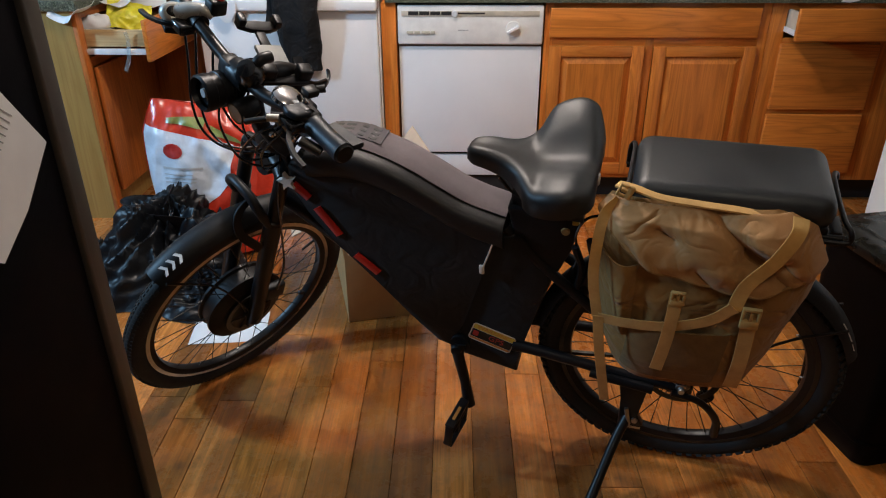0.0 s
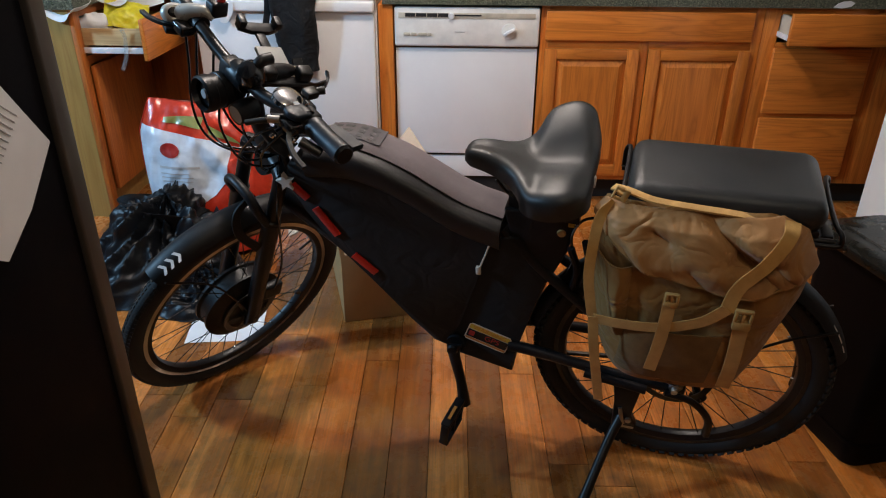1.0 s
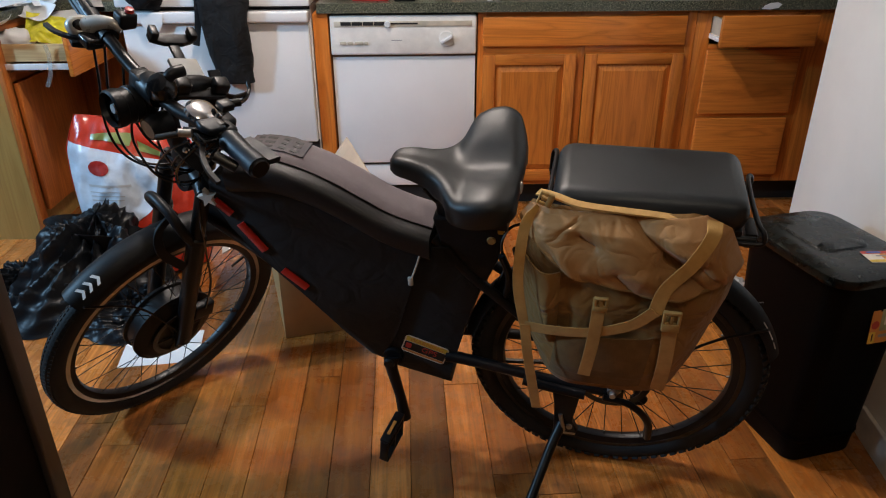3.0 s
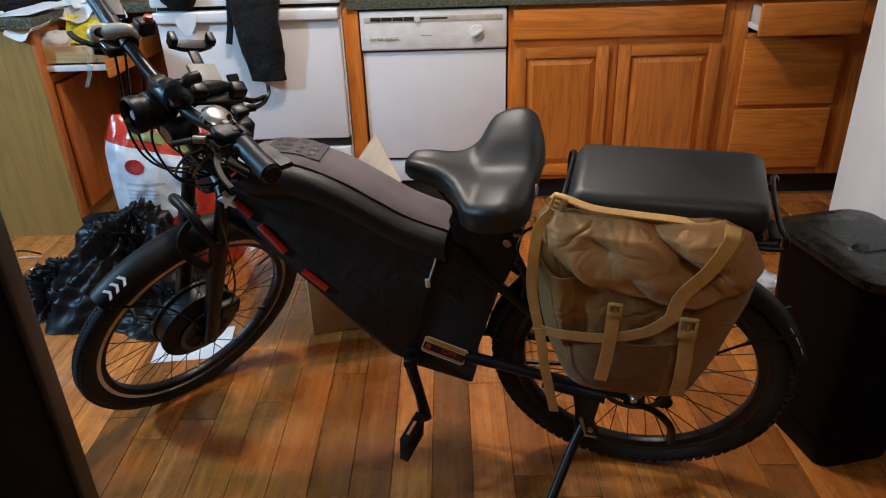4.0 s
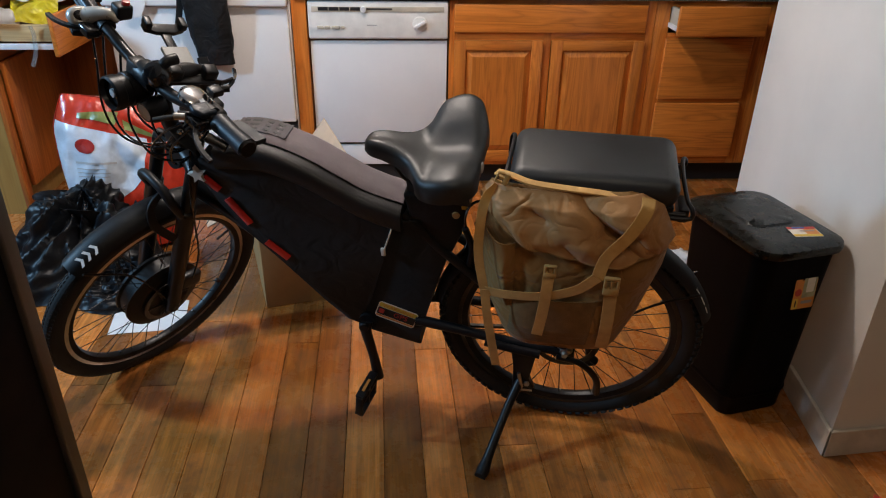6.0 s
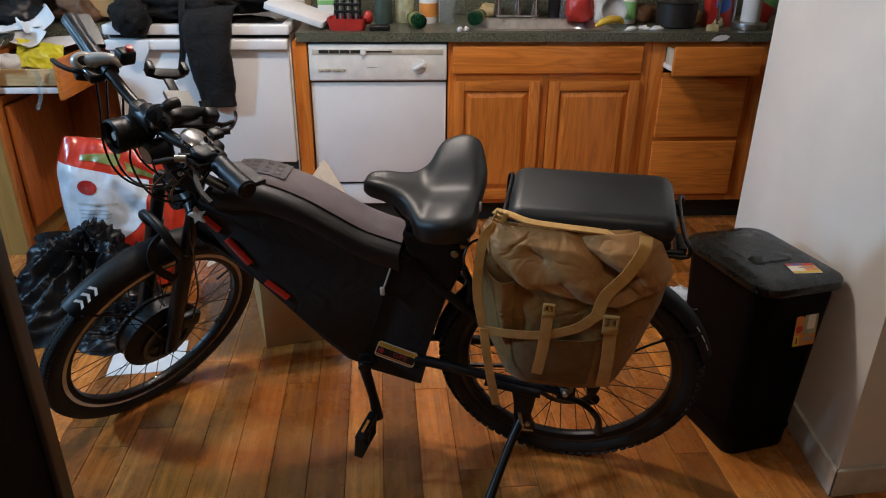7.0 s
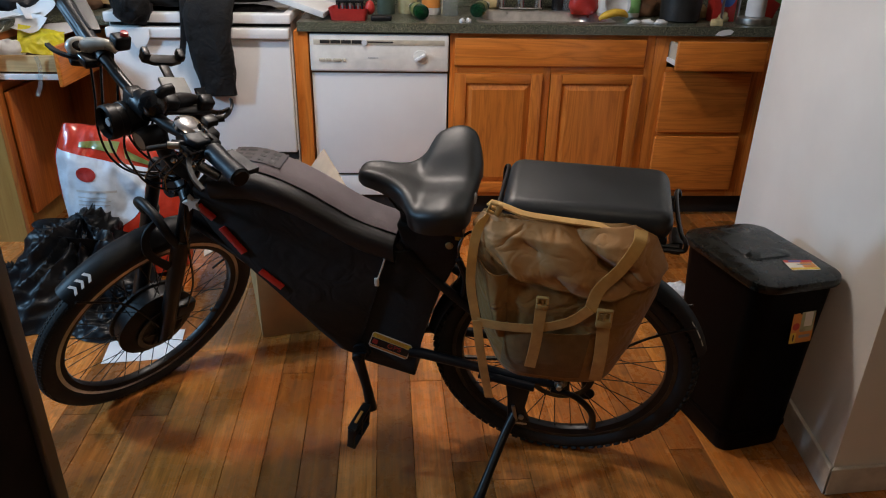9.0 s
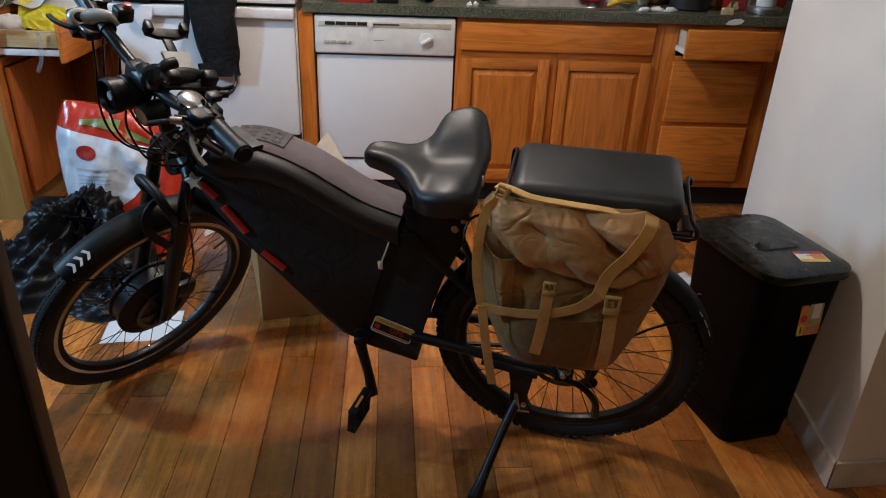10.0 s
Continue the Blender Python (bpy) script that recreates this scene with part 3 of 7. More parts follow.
for sx in (-0.1, 0.0, 0.09):
    part("handle" if sx else "spout_base", lathe([(0.024, 0.0), (0.021, 0.03), (0.014, 0.06), (0.016, 0.085), (0, 0.1)], 20, Matrix.Translation((sx, 0, 0.01))), M_CHROME, faucet)
part("spout", tube([(0, 0, 0.08), (0, -0.03, 0.17), (0, -0.12, 0.2), (0, -0.2, 0.17)], 0.011, 12), M_CHROME, faucet)

# the range
stove = thing("range", pose(0, 0, 0), "white freestanding electric range with a black glass top", "range")
part("body", box((-1.025, 3.04, 0.0), (-0.264, 3.66, 0.905)), M_ENAMEL, stove)
part("cooktop_rim", box((-1.032, 2.995, 0.909), (-0.259, 3.66, 0.951), 0.008, 3), M_ENAMEL, stove)
part("glass_top", box((-1.0, 3.03, 0.9515), (-0.29, 3.60, 0.9545), 0.001), M_GLASSTOP, stove)
od = part("oven_door", box((-1.018, 3.0, 0.345), (-0.27, 3.04, 0.845), 0.006, 3), M_ENAMEL, stove)
part("handle", box((-1.025, 2.975, 0.848), (-0.268, 3.04, 0.892), 0.008, 3), M_ENAMEL, od, "full-width white door handle bar")
part("gap", box((-1.02, 3.035, 0.893), (-0.266, 3.045, 0.909)), M_BLACKGAP, stove)
part("gap", box((-1.02, 3.02, 0.306), (-0.268, 3.045, 0.345)), M_BLACKGAP, stove)
part("storage_drawer", box((-1.018, 3.005, 0.07), (-0.27, 3.04, 0.303), 0.006, 3), M_ENAMEL, stove)
part("backguard", box((-1.03, 3.60, 0.956), (-0.26, 3.67, 1.10), 0.01, 3), M_ENAMEL, stove)

# the cabinets on the left, with fronts that face the bike
pen = thing("corner_cabinet", pose(0, 0, 0), "oak base cabinet with a pale end panel and open drawer", "cabinet")
part("end_panel", box((-2.2, 2.786, 0.0), (-1.437, 2.80, 0.876)), M_PANEL, pen, "plain pale veneer end panel")
part("stile", box((-1.436, 2.784, 0.0), (-1.416, 2.83, 0.876), 0.002), M_DOAK_Z, pen)
part("carcass", box((-2.2, 2.801, 0.0), (-1.44, 3.66, 0.69)), M_PANEL, pen)
part("back_panel", box((-2.2, 3.42, 0.69), (-1.44, 3.66, 0.876)), M_PANEL, pen)
part("rail", box((-1.436, 2.831, 0.655), (-1.417, 3.40, 0.69)), M_DOAK_Y, pen)
part("rail", box((-1.436, 2.831, 0.845), (-1.417, 3.40, 0.876)), M_DOAK_Y, pen)
part("door", box((-1.417, 2.835, 0.115), (-1.398, 3.36, 0.65), 0.004), M_DOAK_Z, pen)
part("stile", box((-1.436, 3.37, 0.0), (-1.414, 3.44, 0.876), 0.002), M_DOAK_Z, pen)
part("stile", box((-1.413, 3.40, 0.0), (-1.05, 3.42, 0.876), 0.002), M_DOAK_Z, pen)
pd = part("drawer_front", box((-1.165, 2.785, 0.682), (-1.146, 3.32, 0.842), 0.005, 3), M_OAK_Y, pen)
part("tray", box((-1.47, 2.825, 0.735), (-1.165, 2.838, 0.80), 0.001), M_PINE, pd, "pale pine drawer side")
part("tray", box((-1.47, 3.28, 0.735), (-1.165, 3.293, 0.80), 0.001), M_PINE, pd)
part("tray_base", box((-1.47, 2.838, 0.735), (-1.165, 3.28, 0.742)), M_PINE, pd)
part("slide", box((-1.46, 2.815, 0.705), (-1.167, 2.826, 0.728), 0.001), M_WHITE, pd, "white metal drawer slide")
pen_top = part("countertop", box((-2.25, 2.77, 0.877), (-1.40, 3.66, 0.916), 0.004), M_GRANITE)
tagged(pen_top, "dark speckled laminate countertop over the corner cabinet", "countertop")

# the refrigerator at the edge of the view
fr = thing("refrigerator", pose(0, 0, 0), "black refrigerator with a grey metal edge strip", "refrigerator")
part("body", box((-1.25, 0.28, 0.02), (-0.52, 1.04, 1.72), 0.006, 2), M_FRIDGE, fr)
part("door", box((-0.52, 0.29, 0.05), (-0.514, 1.004, 1.70), 0.002), M_FRIDGE, fr)
part("edge_strip", box((-0.5215, 1.009, 0.03), (-0.505, 1.049, 1.71), 0.004, 3), M_STEEL_TRIM, fr, "brushed grey metal edge strip")
for fx in (-1.2, -0.57):
    for fy in (0.33, 0.99):
        part("foot", lathe([(0.02, 0.0), (0.02, 0.024)], 12, Matrix.Translation((fx, fy, 0))), M_PLASTIC, fr)
note = thing("notice_paper", pose(-0.5105, 0, 0), "white printed notice stuck on the refrigerator door", "paper")
part("page", prism([(0.70, 1.12), (0.905, 1.06), (0.985, 0.955), (0.90, 0.88), (0.822, 0.835), (0.64, 0.95)], 0.0, 0.0012, 0), M_PAPER, note, smooth=False)
for k in range(16):
    u = k / 15
    a = Vector((0.735, 0.955)).lerp(Vector((0.86, 1.06)), u)
    part("text_line", prism([tuple(a + Vector(q)) for q in ((0, 0), (0.062, -0.048), (0.0632, -0.0465), (0.0012, 0.0015))], 0.0013, 0.0018, 0), M_PRINT, note, smooth=False)

# ---- the electric bicycle ----
# its own axes: x ahead, y to its left, z up in its leaning plane; it leans on the kickstand
BIKE = Matrix(((-0.9699, -0.2383, -0.0507, 0.635), (0.2436, -0.9487, -0.2016, 1.417), (0.0, -0.2079, 0.9781, 0.0), (0, 0, 0, 1)))
# the steered front: z up the steering axis, x ahead along the turned wheel
FRONT = Matrix(((-0.6516, 0.6895, 0.3164, -0.4677), (-0.7586, -0.5892, -0.2782, 1.6671), (-0.0054, -0.4213, 0.9069, 0.2942), (0, 0, 0, 1)))
STEER = BIKE.inverted() @ FRONT
bike = thing("electric_bicycle", BIKE, "black electric bicycle leaning on its kickstand, front wheel turned", "bicycle")
R_TYRE = 0.33


def ring_profile(pts, seg=72):
    """A closed profile of (radius, across) turned round the wheel's axle (y)."""
    return lathe([(r, w) for r, w in pts], seg, Matrix.Rotation(radians(-90), 4, "X"), closed=True)


def circle(rc, r, n=12, w=1.0):
    return [(rc + r * math.cos(2 * math.pi * k / n), w * r * math.sin(2 * math.pi * k / n)) for k in range(n)]


def wheel(m, hub_r, hub_w, knobs, label, motor):
    rim = part("wheel", ring_profile([(0.282, -0.014), (0.284, -0.011), (0.275, -0.009), (0.268, 0), (0.275, 0.009), (0.284, 0.011), (0.282, 0.014), (0.268, 0.0145), (0.256, 0.010), (0.253, 0.0), (0.256, -0.010), (0.268, -0.0145)]),
               M_FRAME, bike, label, m)
    for w in (-1, 1):
        part("rim_wall", ring_profile([(0.281, 0.0138 * w), (0.281, 0.0152 * w), (0.271, 0.0158 * w), (0.271, 0.0142 * w)]), M_DARKMETAL if knobs else M_ALU, rim, "bare metal braking wall of the rim")
    tb = ring_profile(circle(0.303, 0.0262, 16, 0.95), 96)
    if knobs:
        n = 84
        for k in range(n):
            a = 2 * math.pi * k / n
            for w, tilt, rad in ((0.0, 0.0, 0.3285), (0.0125, 0.5, 0.325), (-0.0125, -0.5, 0.325), (0.0215, 0.95, 0.3175), (-0.0215, -0.95, 0.3175)):
                aa = a + (0.5 * 2 * math.pi / n if w else 0)
                mm = Matrix.Rotation(aa, 4, "Y") @ Matrix.Translation((rad, w, 0)) @ Matrix.Rotation(tilt, 4, "Z")
                vs = box((-0.004, -0.0045, -0.0065), (0.0045, 0.0045, 0.0065))
                for v in vs.verts:
                    v.co = mm @ v.co
                tmp = bpy.data.meshes.new("t")
                vs.to_mesh(tmp)
                vs.free()
                tb.from_mesh(tmp)
                bpy.data.meshes.remove(tmp)
    else:
        n = 150
        for k in range(n):
            a = 2 * math.pi * k / n
            for w, tilt in ((0.008, 0.3), (-0.008, -0.3), (0.0165, 0.7), (-0.0165, -0.7)):
                mm = Matrix.Rotation(a, 4, "Y") @ Matrix.Translation((0.303 + 0.0262 * math.cos(tilt), w, 0)) @ Matrix.Rotation(tilt, 4, "Z")
                c = [mm @ Vector(q) for q in ((0.0012, -0.0032, -0.005), (0.0012, 0.0032, -0.0035), (0.0012, 0.0032, 0.005), (0.0012, -0.0032, 0.0035), (-0.002, -0.0035, -0.0055), (-0.002, 0.0035, -0.004), (-0.002, 0.0035, 0.0055), (-0.002, -0.0035, 0.004))]
                v = [tb.verts.new(q) for q in c]
                for q in ((0, 1, 2, 3), (0, 4, 5, 1), (1, 5, 6, 2), (2, 6, 7, 3), (3, 7, 4, 0)):
                    tb.faces.new([v[i] for i in q])
    part("tyre", tb, M_RUBBER, rim, "knobbly black tyre" if knobs else "black street tyre")
    turn = Matrix.Rotation(radians(-90), 4, "X")
    if motor:
        part("hub_motor", lathe([(0.0, -0.056), (0.02, -0.056), (0.022, -0.046), (0.06, -0.044), (0.092, -0.04), (0.106, -0.028), (0.115, -0.026), (0.115, -0.019), (0.108, -0.015), (0.108, 0.015), (0.115, 0.019), (0.115, 0.026), (0.106, 0.028), (0.092, 0.04), (0.06, 0.044), (0.022, 0.046), (0.02, 0.056), (0, 0.056)], 56, turn), M_PLASTIC, rim, "large black hub motor")
        part("brake_disc", ring_profile([(0.076, 0.048), (0.076, 0.050), (0.062, 0.050), (0.062, 0.048)], 48), M_DARKMETAL, rim, "bronze-grey brake disc")
        for k in range(6):
            a = k * math.pi / 3
            part("disc_arm", tube([(0.02 * math.cos(a), 0.049, 0.02 * math.sin(a)), (0.064 * math.cos(a + 0.5), 0.049, 0.064 * math.sin(a + 0.5))], 0.003, 6), M_DARKMETAL, rim)
    else:
        part("hub", lathe([(0, -0.07), (0.012, -0.07), (0.012, -0.045), (0.034, -0.04), (0.034, -0.034), (0.02, -0.028), (0.02, 0.028), (0.034, 0.034), (0.034, 0.04), (0.012, 0.045), (0.012, 0.07), (0, 0.07)], 28, turn), M_FRAME, rim)
        part("sprocket", lathe([(0.0, -0.05), (0.055, -0.05), (0.055, -0.046), (0.04, -0.042), (0.03, -0.036), (0.0, -0.036)], 36, turn), M_DARKMETAL, rim)
        part("brake_disc", ring_profile([(0.085, 0.050), (0.085, 0.052), (0.07, 0.052), (0.07, 0.050)], 48), M_DARKMETAL, rim)
    first = None
    for k in range(36):
        side = 1 if k % 2 else -1
        a = 2 * math.pi * k / 36
        lean = (0.34 if (k // 2) % 2 else -0.34) * (1 if not motor else 0.75)
        mm = Matrix.Rotation(a, 4, "Y")
        if first is None:
            first = {}
        key = (side, lean > 0)
        if key not in first:
            s0 = Matrix.Rotation(lean, 4, "Y") @ Vector((hub_r, hub_w * side, 0))
            o = part("spoke", tube([s0, (0.2535, 0.002 * side, 0)], 0.0012, 6), M_SPOKE, rim, m=mm)
            first[key] = o
        else:
            again(first[key], rim, mm)
        if k % 3 == 0:
            o = part("spoke_nipple", tube([(0.247, 0.002 * side, 0), (0.254, 0.002 * side, 0)], 0.0022, 6), M_CHROME, rim, m=mm) if "n" not in first else again(first["n"], rim, mm)
            first.setdefault("n", o)
    return rim


rear_wheel = wheel(pose(0, 0, R_TYRE), 0.033, 0.036, True, "rear wheel with a knobbly tyre", False)
front_wheel = wheel(STEER @ pose(0.045, 0, 0, 0, 35, 0), 0.111, 0.021, False, "front wheel with a large black hub motor", True)
part("wheel_reflector", box((0.235, -0.006, -0.006), (0.275, 0.006, 0.006), 0.003), M_LABELBLACK, front_wheel, m=Matrix.Rotation(radians(120), 4, "Y"))
part("valve", tube([(0.255, 0, 0), (0.212, 0, 0.0)], 0.0035, 8), M_DARKMETAL, front_wheel, m=Matrix.Rotation(radians(175), 4, "Y"))


def fender(m, a0, a1, r, width, name, label):
    def fn(u, v):
        a = radians(a0 + (a1 - a0) * u)
        w = (v - 0.5) * 2
        drop = 0.022 * abs(w) ** 2.4
        rr = r - drop
        return m @ Vector((rr * math.cos(a), w * width / 2, rr * math.sin(a)))
    return part(name, sheet(fn, 40, 12, 0.002), M_FENDER, bike, label)


FW = STEER @ pose(0.045, 0, 0)
front_fender = fender(FW, 42, 140, 0.362, 0.074, "front_fender", "matte black front fender with white arrow marks")
rear_fender = fender(pose(0, 0, R_TYRE), 12, 163, 0.348, 0.07, "rear_fender", "matte black rear fender")
for k in range(3):
    a = radians(47.5 + 3.4 * k)
    mm = FW @ Matrix.Rotation(-a, 4, "Y") @ pose(0.3605, 0.017, 0, 0, 0, 12)
    part("arrow_mark", prism([(-0.014, -0.007), (0.0, 0.002), (0.014, -0.007), (0.014, 0.001), (0.0, 0.0095), (-0.014, 0.001)], -0.0004, 0.001, 0), M_WHITE, front_fender, m=mm, smooth=False)
for k, (a, sx) in enumerate(((147, 0.02), (152, 0.024), (157, 0.018))):
    part("scuff_mark", box((0.342, 0.02, -sx / 2), (0.3445, 0.0225, sx / 2)), M_WHITE, rear_fender, m=pose(0, 0, R_TYRE) @ Matrix.Rotation(radians(-a), 4, "Y"))
for w in (-0.045, 0.045):
    part("fender_stay", tube([FW @ Vector(q) for q in ((0.0, w * 1.5, 0.0), (0.12, w * 1.1, 0.17), (0.25, w * 0.85, 0.245))], 0.0028, 8), M_FRAME, bike)
    part("fender_stay", tube([(0.0, w * 1.6, R_TYRE), (-0.17, w * 1.1, R_TYRE + 0.14), (-0.29, w * 0.9, R_TYRE + 0.195)], 0.003, 8), M_FRAME, bike)

# fork, head and bars, in the steered frame
fork = part("fork", tube([(0.0, 0, 0.49), (0.03, 0, 0.488), (0.052, 0, 0.49)], 0.027, 16), M_FRAME, bike, "black suspension fork", STEER)
for w in (-0.066, 0.066):
    part("lower_leg", tube([(0.045, w, -0.015), (0.045, w, 0.12), (0.045, w, 0.36)], [0.02, 0.021, 0.0225], 16), M_FRAME, fork)
    part("stanchion", tube([(0.045, w, 0.34), (0.045, w, 0.51)], 0.017, 16), M_FRAME, fork)
    part("dropout", box((0.025, w - 0.007, -0.035), (0.065, w + 0.007, 0.03), 0.004), M_FRAME, fork)
    part("leg_seal", lathe([(0.0215, 0.0), (0.0215, 0.016), (0.016, 0.02)], 18, Matrix.Translation((0.045, w, 0.352))), M_PLASTIC, fork)
    part("axle_nut", lathe([(0, 0.02), (0.009, 0.02), (0.01, 0.004), (0.016, 0.003), (0.016, 0)], 8, Matrix.Translation((0.045, w, 0)) @ Matrix.Rotation(radians(-90 if w > 0 else 90), 4, "X")), M_DARKMETAL, fork)
part("crown", tube([(0.045, -0.075, 0.50), (0.03, -0.03, 0.505), (0.03, 0.03, 0.505), (0.045, 0.075, 0.50)], 0.021, 14), M_FRAME, fork)
part("fork_arch", tube([(0.05, 0.068, 0.345), (0.085, 0.062, 0.40), (0.098, 0.03, 0.432), (0.098, -0.03, 0.432), (0.085, -0.062, 0.40), (0.05, -0.068, 0.345)], 0.0115, 12), M_FENDER, fork)
part("fender_bracket", tube([(0.075, 0.02, 0.42), (0.12, 0.03, 0.385), (0.12, 0.05, 0.335), (0.07, 0.068, 0.28)], 0.008, 8, flat=(0.022, 0.006), up=(0, 1, 0)), M_FENDER, fork)
part("brake_caliper", box((-0.045, 0.04, 0.035), (0.015, 0.066, 0.085), 0.008, 3), M_PLASTIC, fork, "black disc brake caliper")
head = part("head_tube", tube([(0, 0, 0.515), (0, 0, 0.665)], 0.027, 20), M_FRAME, bike, "", STEER)
part("headset_cup", lathe([(0.031, 0), (0.033, 0.004), (0.033, 0.014), (0.028, 0.018)], 24, Matrix.Translation((0, 0, 0.66))), M_DARKMETAL, head)
stem = part("stem", tube([(0.0, 0, 0.67), (0.0, 0, 0.71), (0.04, 0, 0.735), (0.10, 0, 0.742), (0.137, 0, 0.745)], [0.022, 0.02, 0.019, 0.019, 0.022], 16), M_FRAME, bike, "", STEER)
part("stem_clamp", lathe([(0.024, -0.025), (0.026, -0.02), (0.026, 0.02), (0.024, 0.025)], 22, Matrix.Translation((0.137, 0, 0.746)) @ Matrix.Rotation(radians(90), 4, "X")), M_FRAME, stem)
BAR = [(0.124, -0.335, 0.785), (0.138, -0.2, 0.772), (0.139, -0.14, 0.762), (0.137, -0.06, 0.747), (0.137, 0.06, 0.747), (0.125, 0.13, 0.757), (0.115, 0.2, 0.763), tuple(FRONT.inverted() @ Vector((-0.098, 1.176, 0.874)))]
bar = part("handlebar", tube(BAR, 0.0125, 14), M_FRAME, bike, "gloss black riser handlebar", STEER)
for sgn in (-1, 1):
    x0 = 0.135 if sgn < 0 else 0.115
    gend = Vector(BAR[0 if sgn < 0 else -1])
    gin = Vector((x0, 0.2 * sgn, 0.764))
    gdir = (gend - gin).normalized()
    part("grip", tube([gin, gin.lerp(gend, 0.5), gend], [0.0185, 0.017, 0.0195] if sgn < 0 else [0.021, 0.019, 0.021], 18), M_GRIP, bar, "ribbed grey-black rubber grip")
    for n in range(7 if sgn < 0 else 0):
        off = Vector((math.cos(n * 0.9), 0, math.sin(n * 0.9))) * 0.0168
        part("grip_rib", tube([gin.lerp(gend, 0.22) + off, gin.lerp(gend, 0.6) + off * 0.97, gend + off * 0.98], 0.0034, 8), M_GRIP, bar)
    part("grip_wing", tube([gin.lerp(gend, 0.25) + Vector((-0.014, 0, 0.008)), gin.lerp(gend, 0.6) + Vector((-0.022, 0, 0.008)), gend + Vector((-0.028, 0, 0.006))], 0.01, 10, flat=(0.034, 0.011), up=(0, 0, 1)), M_GRIP, bar)
    part("grip_end", lathe([(0, 0.006), (0.016, 0.005), (0.0195, 0.0), (0.0195, -0.01)], 20, axis_to(gend, gdir)), M_PLASTIC, bar)
    lv = part("brake_lever", tube([(x0 + 0.03, 0.17 * sgn, 0.755), (x0 + 0.055, 0.2 * sgn, 0.748), (x0 + 0.066, 0.235 * sgn, 0.742), (x0 + 0.066, 0.265 * sgn, 0.738)], 0.006, 10, flat=(0.010, 0.007)), M_PLASTIC, bar, "black metal brake lever")
    part("lever_clamp", tube([(x0, 0.152 * sgn, 0.763), (x0, 0.178 * sgn, 0.765)], 0.019, 14), M_PLASTIC, lv)
    part("lever_body", box((x0 + 0.008, min(0.15 * sgn, 0.19 * sgn), 0.742), (x0 + 0.046, max(0.15 * sgn, 0.19 * sgn), 0.764), 0.006, 3), M_GLOSSBLACK, lv)
# shifter pod on the far side: silver body with a dark oval window
SHM = axis_to((0.163, -0.205, 0.762), (0.30, 0.68, 0.67))
sh = part("shifter", lathe([(0, 0.017), (0.016, 0.0165), (0.021, 0.012), (0.0235, 0.002), (0.021, -0.012), (0, -0.016)], 32, SHM @ Matrix.Diagonal((1.25, 0.95, 1, 1))), M_SILVER, bar, "silver gear shifter with a dark oval window")
part("shifter_arm", tube([(0.158, -0.20, 0.765), (0.142, -0.178, 0.782), (0.128, -0.155, 0.792), (0.118, -0.14, 0.785)], [0.019, 0.016, 0.011, 0.008], 16), M_SILVER, sh)
part("shifter_window", lathe([(0, 0.0195), (0.011, 0.0185), (0.0145, 0.0155), (0.0145, 0.012)], 24, SHM @ Matrix.Diagonal((1.25, 0.85, 1, 1))), M_GLOSSBLACK, sh)
part("shift_paddle", prism([(0.145, -0.235), (0.175, -0.235), (0.185, -0.20), (0.155, -0.185)], 0.722, 0.734, 2, 0.003), M_GRIP, sh)
sw = part("switch_box", box((0.088, -0.165, 0.785), (0.125, -0.135, 0.818), 0.006, 3), M_PLASTIC, bar, "black switch box with a red button")
part("red_button", lathe([(0, 0.008), (0.008, 0.007), (0.009, 0)], 16, axis_to((0.10, -0.148, 0.818), (0, 0, 1))), M_RED, sw)
# controls on the near side
TOF = FRONT.inverted()
LEVER = ((-0.242, 1.25, 0.918), (-0.216, 1.25, 0.914), (-0.186, 1.25, 0.897))
BRACKET = ((-0.261, 1.27, 0.888), (-0.244, 1.27, 0.863), (-0.219, 1.27, 0.843))
BARREL = ((-0.185, 1.222, 0.882), (-0.148, 1.218, 0.861))
BOLTS = ((-0.245, 1.25, 0.884), (-0.208, 1.25, 0.876), (-0.246, 1.24, 0.922), (-0.176, 1.25, 0.947))
part("control_lever", tube([TOF @ Vector(q) for q in LEVER], 0.01, 8, flat=(0.024, 0.007), up=(0, 1, 0)), M_GRIP, bar, "black plastic control lever, blue daylight sheen in its colour")
part("lever_bracket", tube([TOF @ Vector(q) for q in BRACKET], 0.01, 8, flat=(0.026, 0.014), up=(0, 1, 0)), M_GRIP, bar)
part("cable_barrel", tube([TOF @ Vector(q) for q in BARREL], 0.0105, 14), M_DARKMETAL, bar)
for q in BOLTS:
    part("bolt", lathe([(0, 0.004), (0.004, 0.0038), (0.0055, 0.002), (0.0055, -0.006)], 12, axis_to(TOF @ Vector(q), TOF.to_3x3() @ Vector((-0.2, -0.8, 0.5)))), M_CHROME, bar)
part("thumb_throttle", box((0.085, 0.15, 0.735), (0.13, 0.19, 0.775), 0.009, 3), M_PLASTIC, bar)
part("display_pod", prism([(0.105, 0.15), (0.15, 0.145), (0.155, 0.165), (0.145, 0.185), (0.11, 0.185)], 0.768, 0.782, 2, 0.005, 3), M_GRIP, bar, "black plastic control pod, blue daylight sheen in its colour")
part("cable_adjuster", tube([(0.16, 0.15, 0.755), (0.18, 0.13, 0.745), (0.20, 0.11, 0.73)], 0.006, 10), M_DARKMETAL, bar)
part("cable_adjuster", tube([(0.17, 0.165, 0.77), (0.185, 0.15, 0.765)], 0.0075, 10), M_ALU, bar)
